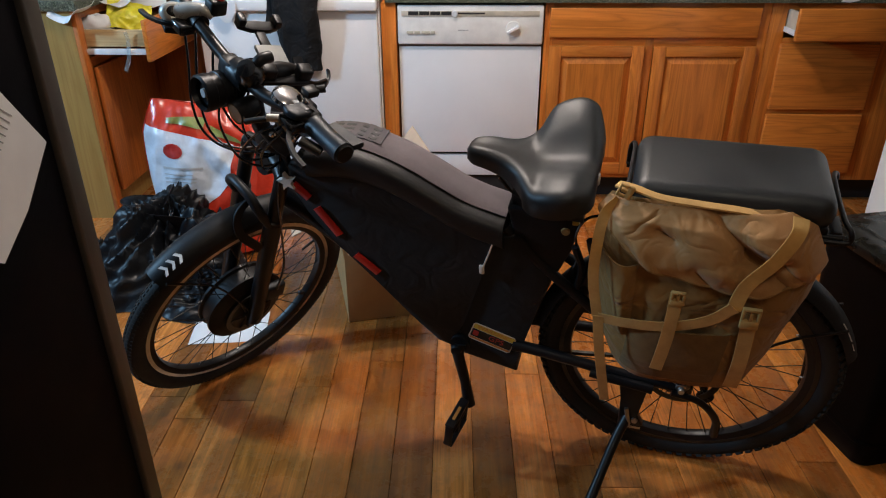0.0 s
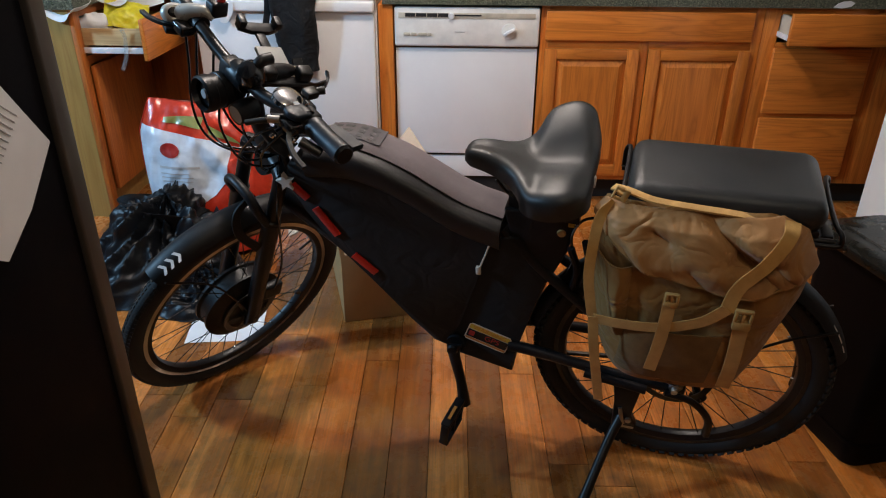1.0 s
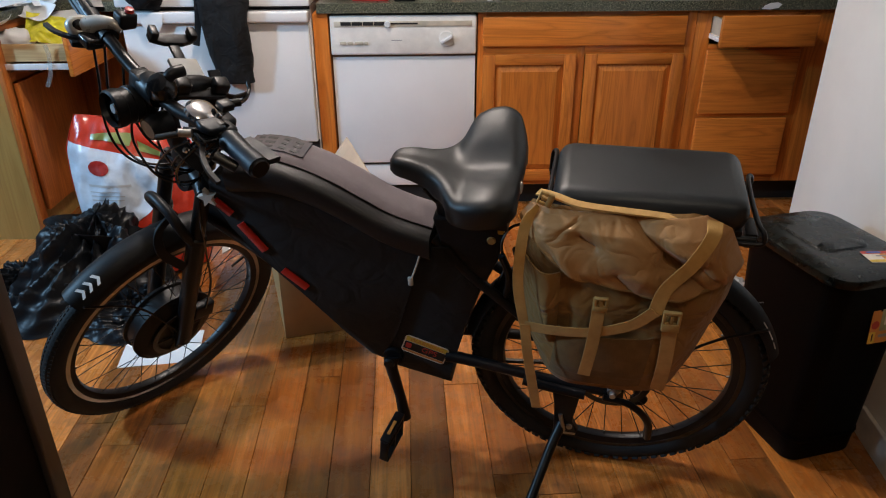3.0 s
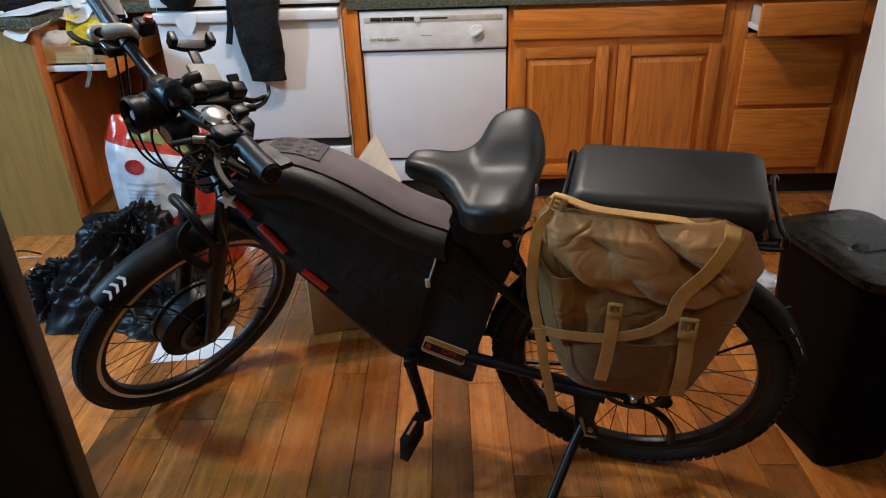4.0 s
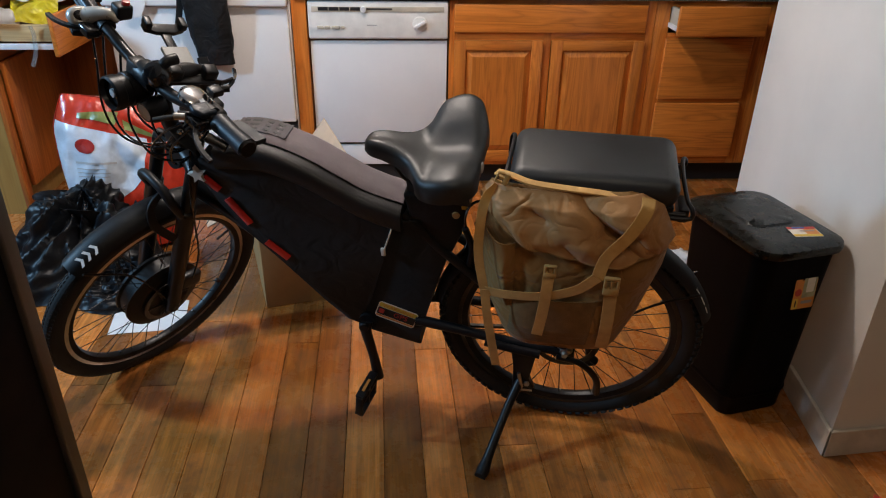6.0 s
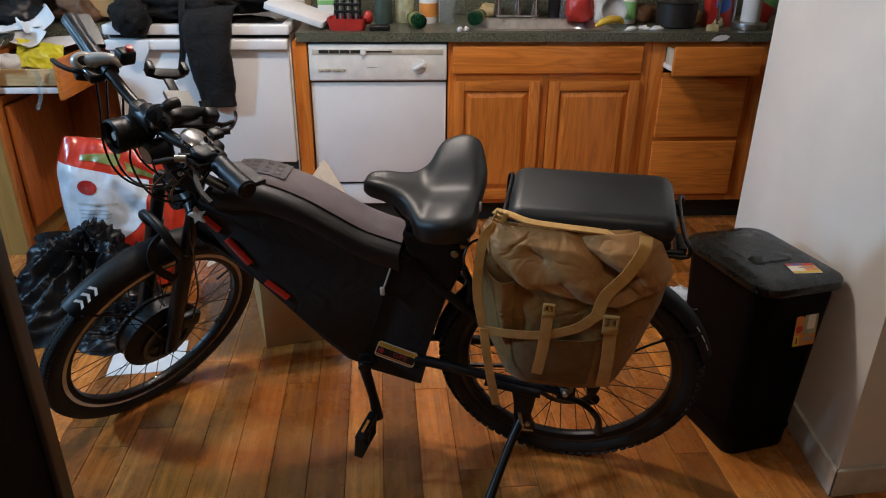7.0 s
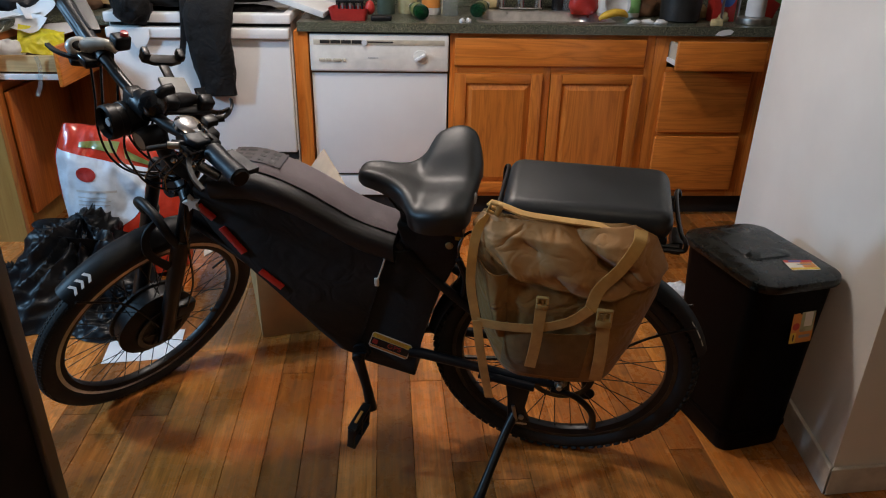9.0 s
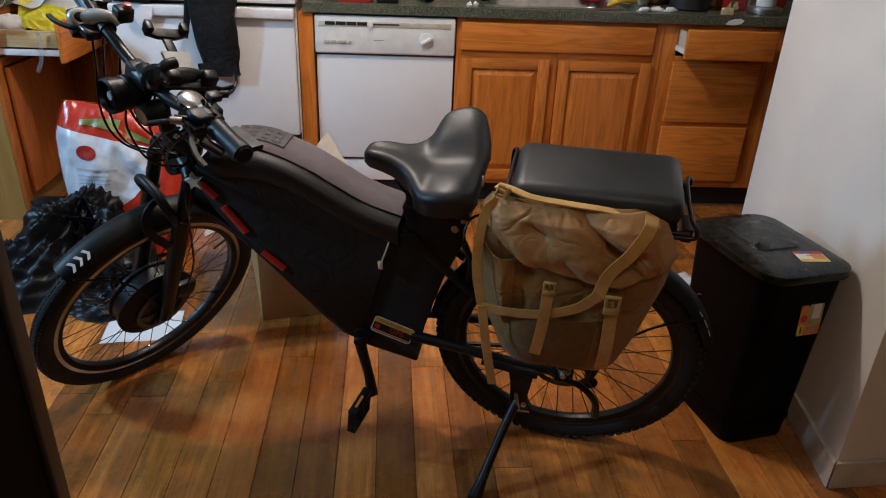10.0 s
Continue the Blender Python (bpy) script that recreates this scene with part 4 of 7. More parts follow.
bell = part("bell", lathe([(0, 0.009), (0.014, 0.0085), (0.023, 0.007), (0.0295, 0.001), (0.0305, -0.008), (0.02, -0.014), (0.0, -0.014)], 32, axis_to((0.112, 0.112, 0.768), (-0.1, 0.1, 1))), M_CHROME, bike, "polished chrome bell", STEER)
part("bell_base", lathe([(0.015, -0.022), (0.018, -0.008)], 20, axis_to((0.112, 0.112, 0.768), (-0.1, 0.1, 1))), M_PLASTIC, bell)
part("bell_lever", box((0.06, 0.115, 0.772), (0.088, 0.14, 0.788), 0.004), M_PLASTIC, bell)
part("bell_lever", tube([(0.06, 0.128, 0.782), (0.046, 0.136, 0.786)], 0.008, 10), M_PLASTIC, bell)
# headlamp
lamp_m = axis_to((0.165, -0.028, 0.70), (1, 0, -0.05))
hl = part("headlight", lathe([(0, -0.045), (0.026, -0.045), (0.033, -0.036), (0.0345, -0.01), (0.0345, -0.006), (0.0365, -0.005), (0.0365, 0.005), (0.0345, 0.006), (0.0345, 0.02), (0.037, 0.022), (0.037, 0.04), (0.033, 0.044), (0.03, 0.034)], 40, lamp_m), M_PLASTIC, bike, "round black headlight", STEER)
part("lens", lathe([(0, 0.032), (0.022, 0.031), (0.031, 0.028)], 32, lamp_m), M_GLOSSBLACK, hl)
part("lamp_badge", lathe([(0, 0.037), (0.009, 0.036), (0.01, 0.03)], 20, lamp_m), M_GREYFACE, hl)
part("lamp_bracket", box((0.125, -0.05, 0.715), (0.16, -0.01, 0.765), 0.006), M_PLASTIC, hl)
for k in range(5):
    part("cooling_rib", lathe([(0.0345, -0.03 + 0.006 * k), (0.0358, -0.029 + 0.006 * k), (0.0345, -0.027 + 0.006 * k)], 40, lamp_m), M_PLASTIC, hl)
hornm = axis_to((0.15, 0.035, 0.69), (1, 0.1, -0.2))
hn = part("second_lamp", lathe([(0, -0.03), (0.02, -0.028), (0.024, 0.0), (0.022, 0.02), (0, 0.016)], 28, hornm), M_PLASTIC, bike, "small lamp under the handlebar", STEER)
part("lens", lathe([(0, 0.022), (0.014, 0.021), (0.02, 0.019)], 24, hornm), M_GREYFACE, hn)
# phone holder
ph = part("phone_holder", tube([(0.137, 0.03, 0.765), (0.125, 0.03, 0.795), (0.10, 0.03, 0.80)], 0.0115, 14), M_PLASTIC, bike, "black spring phone holder on the bar", STEER)
part("ball_joint", lathe([(0, 0.03), (0.018, 0.026), (0.028, 0.01), (0.028, -0.012), (0.018, -0.026), (0, -0.028)], 28, axis_to((0.137, 0.025, 0.765), (0.6, 0.2, 0.7))), M_GLOSSBLACK, ph)
ph_up = Vector((-0.055, 0.031, 0.047)).normalized()
ph_across = Vector((0.065, 0.058, -0.014))
ph_across = -ph_across.normalized()
ph_up = (ph_up - ph_across * ph_up.dot(ph_across)).normalized()
ph_face = ph_up.cross(ph_across)
PHW = Matrix.Translation((-0.280, 1.446, 0.978)) @ Matrix((ph_up, ph_across, ph_face)).transposed().to_4x4()
PHM = FRONT.inverted() @ PHW
part("back_plate", box((-0.045, -0.030, -0.004), (0.040, 0.030, 0.006), 0.003, 2), M_PADGREY, ph, "pale grey rubber-faced plate", PHM)
part("slider_arm", box((0.035, -0.011, -0.006), (0.098, 0.011, 0.002), 0.003), M_PLASTIC, ph, m=PHM)
part("top_jaw", prism([(0.092, -0.046), (0.112, -0.046), (0.106, -0.02), (0.106, 0.02), (0.112, 0.046), (0.092, 0.046), (0.082, 0.02), (0.082, -0.02)], -0.005, 0.006, 2, 0.002), M_PLASTIC, ph, m=PHM)
for w in (-0.040, 0.040):
    part("jaw_pad", box((0.088, w - 0.009, 0.004), (0.116, w + 0.006, 0.022), 0.003, 2), M_PLASTIC, ph, m=PHM)
    part("jaw_pad", box((-0.06, w - 0.02, 0.0), (-0.03, w + 0.012, 0.028), 0.006, 3), M_PLASTIC, ph, m=PHM)
part("bottom_jaw", box((-0.065, -0.055, -0.006), (-0.04, 0.06, 0.004), 0.003), M_PLASTIC, ph, m=PHM)
# the open claw that clamps below the plate
claw = [(-0.285, 1.415, 0.945), (-0.262, 1.44, 0.932), (-0.24, 1.475, 0.912), (-0.22, 1.515, 0.897), (-0.205, 1.56, 0.897), (-0.2, 1.59, 0.908), (-0.203, 1.605, 0.924)]
cup = part("clamp_claw", tube([TOF @ Vector(q) for q in claw], 0.004, 8, flat=(0.011, 0.005), up=(0, 1, 0)), M_PLASTIC, bike, "black open claw of the phone holder", STEER)
part("claw_rail", tube([TOF @ (Vector(q) + Vector((0.002, 0.012, 0.026 - 0.004 * k))) for k, q in enumerate(claw[:5])], 0.004, 8, flat=(0.011, 0.005), up=(0, 1, 0)), M_PLASTIC, cup)
for k in (0, 2, 3, 4):
    part("claw_post", tube([TOF @ Vector(claw[k]), TOF @ (Vector(claw[k]) + Vector((0.002, 0.012, 0.026 - 0.004 * k)))], 0.005, 8), M_PLASTIC, cup)
part("claw_pad", tube([TOF @ Vector(q) for q in ((-0.255, 1.485, 0.935), (-0.246, 1.505, 0.952), (-0.25, 1.512, 0.972))], 0.009, 10, flat=(0.026, 0.007), up=(0, 1, 0)), M_PLASTIC, cup)
part("claw_pad", tube([TOF @ Vector(q) for q in ((-0.29, 1.405, 0.94), (-0.30, 1.40, 0.96), (-0.305, 1.405, 0.978))], 0.009, 10, flat=(0.026, 0.007), up=(0, 1, 0)), M_PLASTIC, cup)
loom = part("cable_loom", tube([(0.11, 0.02, 0.70), (0.10, 0.03, 0.64), (0.06, 0.04, 0.58), (0.02, 0.04, 0.56)], [0.012, 0.018, 0.02, 0.016], 14), M_PLASTIC, bike, "wrapped black bundle of cables", STEER)
part("connector", box((0.075, 0.03, 0.595), (0.11, 0.07, 0.63), 0.006), M_PLASTIC, loom)
part("connector", tube([(0.05, 0.06, 0.57), (0.03, 0.065, 0.53)], 0.009, 10), M_PLASTIC, loom)
part("controller_box", box((-0.03, -0.035, 0.60), (0.03, 0.055, 0.67), 0.01, 3), M_PLASTIC, bike, "", STEER)
# cables
SP = lambda p: STEER @ Vector(p)
CABLES = [
    [(0.155, -0.18, 0.745), (0.158, -0.15, 0.675), (0.164, -0.12, 0.605), (0.153, -0.09, 0.55), (0.134, -0.04, 0.536), (0.10, 0.02, 0.555), (0.03, 0.03, 0.58)],
    [(0.145, -0.155, 0.75), (0.149, -0.13, 0.657), (0.15, -0.1, 0.591), (0.144, -0.06, 0.553), (0.12, -0.01, 0.55), (0.03, 0.035, 0.565)],
    [(0.17, 0.16, 0.75), (0.18, 0.12, 0.70), (0.16, 0.06, 0.60), (0.10, 0.04, 0.55), (0.03, 0.035, 0.56)],
    [(0.16, 0.17, 0.74), (0.165, 0.13, 0.66), (0.12, 0.09, 0.57), (0.06, 0.06, 0.54), (-0.01, 0.035, 0.58)],
    [(0.10, -0.02, 0.69), (0.12, 0.0, 0.62), (0.09, 0.03, 0.56), (0.03, 0.035, 0.54)],
    [(0.05, 0.05, 0.56), (0.06, 0.085, 0.45), (0.03, 0.085, 0.33), (0.0, 0.085, 0.20), (-0.005, 0.075, 0.09)],
]
CABLES += [
    [(0.13, 0.15, 0.745), (0.15, 0.11, 0.67), (0.13, 0.07, 0.60), (0.07, 0.05, 0.56), (0.0, 0.045, 0.60)],
    [(0.16, -0.03, 0.69), (0.165, -0.01, 0.62), (0.13, 0.03, 0.55), (0.06, 0.05, 0.53), (0.0, 0.045, 0.57)],
    [(0.14, -0.10, 0.75), (0.145, -0.07, 0.67), (0.12, -0.02, 0.60), (0.06, 0.03, 0.57), (0.0, 0.04, 0.60)],
]
for c in CABLES:
    part("cable", tube([SP(q) for q in c], 0.0027, 8, steps=8), M_GLOSSBLACK, bike)
star_m = Matrix.Translation((0.886, 0.060, 0.749)) @ Matrix.Rotation(radians(-90), 4, "X")
pts5 = []
for k in range(10):
    a = radians(90 + 36 * k + 10)
    r = 0.023 if k % 2 == 0 else 0.010
    pts5.append((-r * math.cos(a), -r * math.sin(a)))
part("star_reflector", prism(pts5, -0.009, 0.003, 2), M_LABELWHITE, bike, "pale star-shaped reflector", star_m, smooth=False)

# main frame
fr_m = part("frame", tube([(0.955, -0.03, 0.66), (0.75, 0, 0.53), (0.56, 0, 0.325)], [0.03, 0.033, 0.033], 16), M_FRAME, bike, "satin black frame tubes")
part("seat_tube", tube([(0.515, 0, 0.31), (0.375, 0, 0.66)], 0.02, 16), M_FRAME, fr_m)
part("seat_post", tube([(0.38, 0, 0.64), (0.325, 0, 0.785)], 0.0145, 14), M_FRAME, fr_m)
part("seat_collar", tube([(0.384, 0, 0.635), (0.374, 0, 0.662)], 0.025, 14), M_PLASTIC, fr_m)
for w in (-1, 1):
    part("chain_stay", tube([(0.385, 0.045 * w, 0.338), (0.33, 0.05 * w, 0.338), (0.15, 0.066 * w, 0.325), (0.0, 0.074 * w, 0.316)], [0.015, 0.014, 0.0125, 0.012], 12), M_FRAME, fr_m)
    part("seat_stay", tube([(0.405, 0.028 * w, 0.672), (0.29, 0.042 * w, 0.562), (0.0, 0.074 * w, 0.335)], [0.014, 0.012, 0.011], 12), M_FRAME, fr_m)
    part("dropout", box((-0.025, 0.07 * w - 0.004, 0.295), (0.03, 0.07 * w + 0.004, 0.355), 0.006), M_FRAME, fr_m)
    part("axle_nut", lathe([(0, 0.022), (0.007, 0.022), (0.0075, 0.012), (0.012, 0.011), (0.013, 0.002), (0.02, 0)], 16, Matrix.Translation((0, 0.074 * w, R_TYRE - 0.005)) @ Matrix.Rotation(radians(-90 * w), 4, "X")), M_ALU, fr_m)
part("bottom_bracket", tube([(0.515, -0.05, 0.325), (0.515, 0.06, 0.325)], 0.024, 18), M_FRAME, fr_m)
part("bridge", tube([(0.30, -0.04, 0.59), (0.30, 0.04, 0.59)], 0.01, 10), M_FRAME, fr_m)
part("brake_arm", tube([(0.255, 0.05, 0.66), (0.24, 0.045, 0.60), (0.25, 0.04, 0.53)], 0.008, 8), M_PLASTIC, fr_m)
part("brake_arm", tube([(0.225, 0.05, 0.68), (0.215, 0.04, 0.61), (0.23, 0.035, 0.55)], 0.009, 8), M_PLASTIC, fr_m)
part("cable", tube([(0.20, 0.06, 0.755), (0.235, 0.06, 0.74), (0.255, 0.05, 0.69), (0.25, 0.04, 0.62), (0.27, 0.03, 0.56)], 0.003, 8), M_GLOSSBLACK, fr_m)
part("pump_clip", tube([(0.36, -0.02, 0.425), (0.30, -0.02, 0.435), (0.235, -0.02, 0.45)], 0.005, 8), M_DARKMETAL, fr_m)

# cranks, pedals, chain
crank = part("chainring", lathe([(0.085, -0.052), (0.09, -0.05), (0.085, -0.048), (0.07, -0.048), (0.07, -0.052)], 48, Matrix.Translation((0.515, 0, 0.325)) @ Matrix.Rotation(radians(-90), 4, "X"), closed=True), M_DARKMETAL, bike, "steel chainring with cranks")
part("crank_arm", tube([(0.515, 0.072, 0.335), (0.512, 0.085, 0.315), (0.495, 0.10, 0.245), (0.483, 0.115, 0.175)], [0.019, 0.0145, 0.0125, 0.0155], 14), M_FRAME, crank)
part("crank_arm", tube([(0.515, -0.072, 0.325), (0.53, -0.085, 0.40), (0.545, -0.095, 0.48)], [0.018, 0.013, 0.014], 12), M_FRAME, crank)
part("crank_cap", lathe([(0, 0.008), (0.012, 0.007), (0.014, 0)], 18, Matrix.Translation((0.515, 0.088, 0.335)) @ Matrix.Rotation(radians(-90), 4, "X")), M_PLASTIC, crank)


def pedal(m):
    p = part("pedal", tube([(0, 0, 0), (0, 0.1, 0)], 0.009, 12), M_PLASTIC, bike, "black cage pedal", m)
    for sx in (-0.042, 0.032):
        part("cage_plate", box((sx, 0.015, -0.012), (sx + 0.009, 0.105, 0.012), 0.003), M_PLASTIC, p)
    for y in (0.012, 0.055, 0.098):
        part("cage_bar", box((-0.036, y, -0.010), (0.036, y + 0.009, 0.010), 0.003), M_PLASTIC, p)
    part("pedal_reflector", box((-0.0445, 0.045, -0.004), (-0.042, 0.085, 0.003)), M_LABELORANGE, p)


pedal(Matrix.Translation((0.49, 0.116, 0.174)) @ pose(0, 0, 0, 0, 82, -10))
pedal(Matrix.Translation((0.545, -0.1, 0.48)) @ pose(0, 0, 0, 0, 20, 180))
for z0, z1, sag in ((0.412, 0.378, 0.0), (0.238, 0.285, -0.018)):
    chain = bmesh.new()
    for n in range(44):
        u = n / 43
        p = Vector((0.515 - 0.515 * u, -0.05, z0 + (z1 - z0) * u + sag * math.sin(math.pi * u)))
        box(tuple(p - Vector((0.0062, 0.004, 0.0045))), tuple(p + Vector((0.0062, 0.004, 0.0045))), bm=chain)
    part("chain", chain, M_DARKMETAL, bike, smooth=False)
der = part("derailleur", tube([(0.0, -0.08, 0.32), (-0.03, -0.085, 0.27), (-0.06, -0.08, 0.22), (-0.075, -0.075, 0.15)], [0.012, 0.014, 0.012, 0.01], 12), M_FRAME, bike)
for p in ((-0.06, 0.21), (-0.078, 0.145)):
    part("jockey_wheel", lathe([(0, -0.004), (0.02, -0.004), (0.022, 0), (0.02, 0.004), (0, 0.004)], 20, Matrix.Translation((p[0], -0.066, p[1])) @ Matrix.Rotation(radians(-90), 4, "X")), M_PLASTIC, der)
part("chain_guard", tube([(0.20, 0.082, 0.327), (0.12, 0.088, 0.32), (0.06, 0.092, 0.315)], 0.011, 12), M_PLASTIC, fr_m, "ribbed black cable sleeve")
part("motor_cable", tube([(0.02, 0.092, 0.315), (-0.04, 0.09, 0.30), (-0.085, 0.08, 0.24), (-0.095, 0.06, 0.16)], [0.007, 0.008, 0.009, 0.01], 10), M_FRAME, fr_m)

# kickstand
ks = part("kickstand", prism([(0.135, 0.325), (0.065, 0.325), (0.075, 0.265), (0.088, 0.215), (0.065, 0.175), (0.125, 0.165), (0.125, 0.255)], 0.068, 0.088, 1, 0.005, 2), M_FRAME, bike, "black side kickstand")
part("leg", tube([(0.105, 0.086, 0.20), (0.125, 0.13, 0.165), (0.15, 0.21, 0.12), (0.168, 0.27, 0.083)], [0.012, 0.0115, 0.011, 0.013], 14), M_FRAME, ks)
part("foot", tube([(0.164, 0.255, 0.092), (0.172, 0.285, 0.075), (0.178, 0.305, 0.072)], [0.012, 0.017, 0.015], 14), M_FENDER, ks, "worn rubber kickstand foot")
part("spring", tube([(0.11, 0.09, 0.235), (0.10, 0.098, 0.19)], 0.005, 10), M_ALU, ks)
part("bolt", lathe([(0, 0.006), (0.007, 0.005), (0.008, 0)], 12, Matrix.Translation((0.088, 0.088, 0.195)) @ Matrix.Rotation(radians(-90), 4, "X")), M_ALU, ks)
part("slot_mark", box((0.072, 0.0885, 0.166), (0.108, 0.0895, 0.173)), M_ALU, ks, m=pose(0, 0, 0))

# battery with its warning sticker
bat = part("battery", prism([(0.43, 0.655), (0.365, 0.668), (0.298, 0.562), (0.385, 0.285), (0.375, 0.245), (0.53, 0.285), (0.528, 0.335)], -0.047, 0.047, 1, 0.007, 3), M_BAG, bike, "black fabric-covered battery with a warning sticker")
LX, LU = Vector((-0.942, 0, -0.336)), Vector((-0.336, 0, 0.942))
LM = Matrix(((LX.x, LU.x, 0, 0.437), (LX.y, LU.y, 1, 0.0478), (LX.z, LU.z, 0, 0.352), (0, 0, 0, 1)))


def plate(w, h, x, y, z, r=0.002):
    return prism([(x - w / 2 + r, y - h / 2), (x + w / 2 - r, y - h / 2), (x + w / 2, y - h / 2 + r), (x + w / 2, y + h / 2 - r), (x + w / 2 - r, y + h / 2), (x - w / 2 + r, y + h / 2), (x - w / 2, y + h / 2 - r), (x - w / 2, y - h / 2 + r)], z, z + 0.0005, 2)


st = part("warning_sticker", plate(0.108, 0.058, 0, 0, 0, 0.006), M_LABELWHITE, bat, "white, yellow and black warning sticker", LM, smooth=False)
part("band", plate(0.102, 0.015, 0, 0.018, 0.0006), M_LABELYELLOW, st, smooth=False)
part("band", plate(0.102, 0.026, 0, -0.0045, 0.0006), M_LABELBLACK, st, smooth=False)
part("band", plate(0.102, 0.006, 0, -0.022, 0.0006), M_LABELORANGE, st, smooth=False)
letters("lettering", "WARNING", 0.0175, pose(0.0, 0.0178, 0.0013), M_LABELORANGE, st)
letters("lettering", "GPS", 0.023, pose(0.012, -0.0035, 0.0013), M_LABELRED, st)
part("pictogram", plate(0.014, 0.016, -0.04, -0.004, 0.0012), M_LABELRED, st, smooth=False)
seat_box = part("seat_box", prism([(0.40, 0.735), (0.245, 0.74), (0.262, 0.64), (0.293, 0.565), (0.385, 0.66)], -0.042, 0.042, 1, 0.008, 3), M_BAG, bike, "black bag under the saddle")
part("side_reflector", lathe([(0, 0.004), (0.008, 0.0035), (0.0095, 0)], 18, Matrix.Translation((0.277, 0.0425, 0.69)) @ Matrix.Rotation(radians(-90), 4, "X")), M_BUCKLE, seat_box)
part("tag", box((0.25, 0.03, 0.708), (0.264, 0.045, 0.72), 0.002), M_LABELYELLOW, seat_box)

# frame bag: soft black sides, a moulded rim and a grey top
body = [(0.885, 0.79), (0.80, 0.815), (0.70, 0.785), (0.61, 0.745), (0.50, 0.69), (0.415, 0.66), (0.435, 0.61), (0.50, 0.40), (0.535, 0.30), (0.575, 0.315), (0.62, 0.375), (0.72, 0.497), (0.805, 0.595), (0.855, 0.672), (0.885, 0.72)]
fb = part("frame_bag", prism(body, -0.052, 0.052, 1, 0.012, 3), M_BAG, bike, "black triangular frame bag with a grey top")
TOPN = [(0.835, 0.825), (0.745, 0.832), (0.68, 0.818), (0.615, 0.79), (0.55, 0.752), (0.491, 0.72), (0.405, 0.692)]


def rim_ring(p, y0, y1, h):
    """A rounded cut through the moulded rim, bulging at the sides."""
    s, z = p
    c, w = (y0 + y1) / 2, (y1 - y0) / 2
    out = []
    for k in range(28):
        a = 2 * math.pi * k / 28
        ca, sa = math.cos(a), math.sin(a)
        out.append(Vector((s, c + (w + 0.007) * math.copysign(abs(ca) ** 0.42, ca), z - h / 2 + h / 2 * math.copysign(abs(sa) ** 0.6, sa))))
    return out


tp = smooth_path([(s, 0, z) for s, z in TOPN], 5)
part("rim_shell", loft([rim_ring((p.x, p.z), -0.055, 0.055, 0.066) for p in tp]), M_BAGSHELL, fb, "black moulded bag rim")


def top_fn(u, v):
    i = u * (len(tp) - 1)
    k = min(int(i), len(tp) - 2)
    p = tp[k].lerp(tp[k + 1], i - k)
    w = (v - 0.5) * 2
    edge = min(1, u * 14, (1 - u) * 14)
    return Vector((p.x, -0.02 + w * 0.044, p.z + 0.001 + 0.010 * (1 - abs(w) ** 3) * (0.4 + 0.6 * edge) + wrinkle((p.x, w * 0.05, 0), 0.0016, 16, 3)))


part("top_cover", sheet(top_fn, 60, 16, 0.003), M_BAGTOP, fb, "purple-grey fabric top cover")


def on_top(s, y, lift):
    """A place on the bag's top cover."""
    q = min(range(len(tp) - 1), key=lambda n: abs(tp[n].x - s))
    return Vector((s, y, tp[q].z + 0.012 + lift))


part("vent_panel", sheet(lambda u, v: on_top(0.80 - 0.125 * u, -0.056 + 0.06 * v, 0.0012), 16, 6, 0.002), M_BAGVENT, fb, "dark vent panel in the grey top")
for n in range(3):
    for w in range(2):
        part("vent_slot", sheet(lambda u, v: on_top(0.788 - 0.056 * w - 0.043 * u, -0.047 + 0.0175 * n + 0.008 * v, 0.0025), 6, 2, 0.001), M_BAGSHELL, fb)
for (a, b) in (((0.874, 0.742), (0.842, 0.708)), ((0.828, 0.684), (0.784, 0.614)), ((0.752, 0.562), (0.702, 0.515))):
    a, b = Vector((a[0], 0.054, a[1])), Vector((b[0], 0.054, b[1]))
    part("reflective_tape", tube([a, a.lerp(b, 0.5), b], 0.01, 8, flat=(0.021, 0.004), up=(0, 1, 0)), M_REDSTRIPE, fb, "red reflective tape")
part("zip_pull", tube([(0.421, 0.052, 0.672), (0.432, 0.056, 0.63), (0.452, 0.057, 0.572)], 0.0022, 8), M_LABELWHITE, fb, "cream zip cord")
part("zip_tab", box((0.447, 0.053, 0.558), (0.459, 0.06, 0.582), 0.003), M_LABELWHITE, fb)
part("logo_bar", box((-0.024, 0, -0.002), (0.024, 0.0008, 0.002)), M_PRINT, fb, m=Matrix.Translation((0.66, 0.0605, 0.785)) @ Matrix.Rotation(radians(-24), 4, "Y"))

# saddle


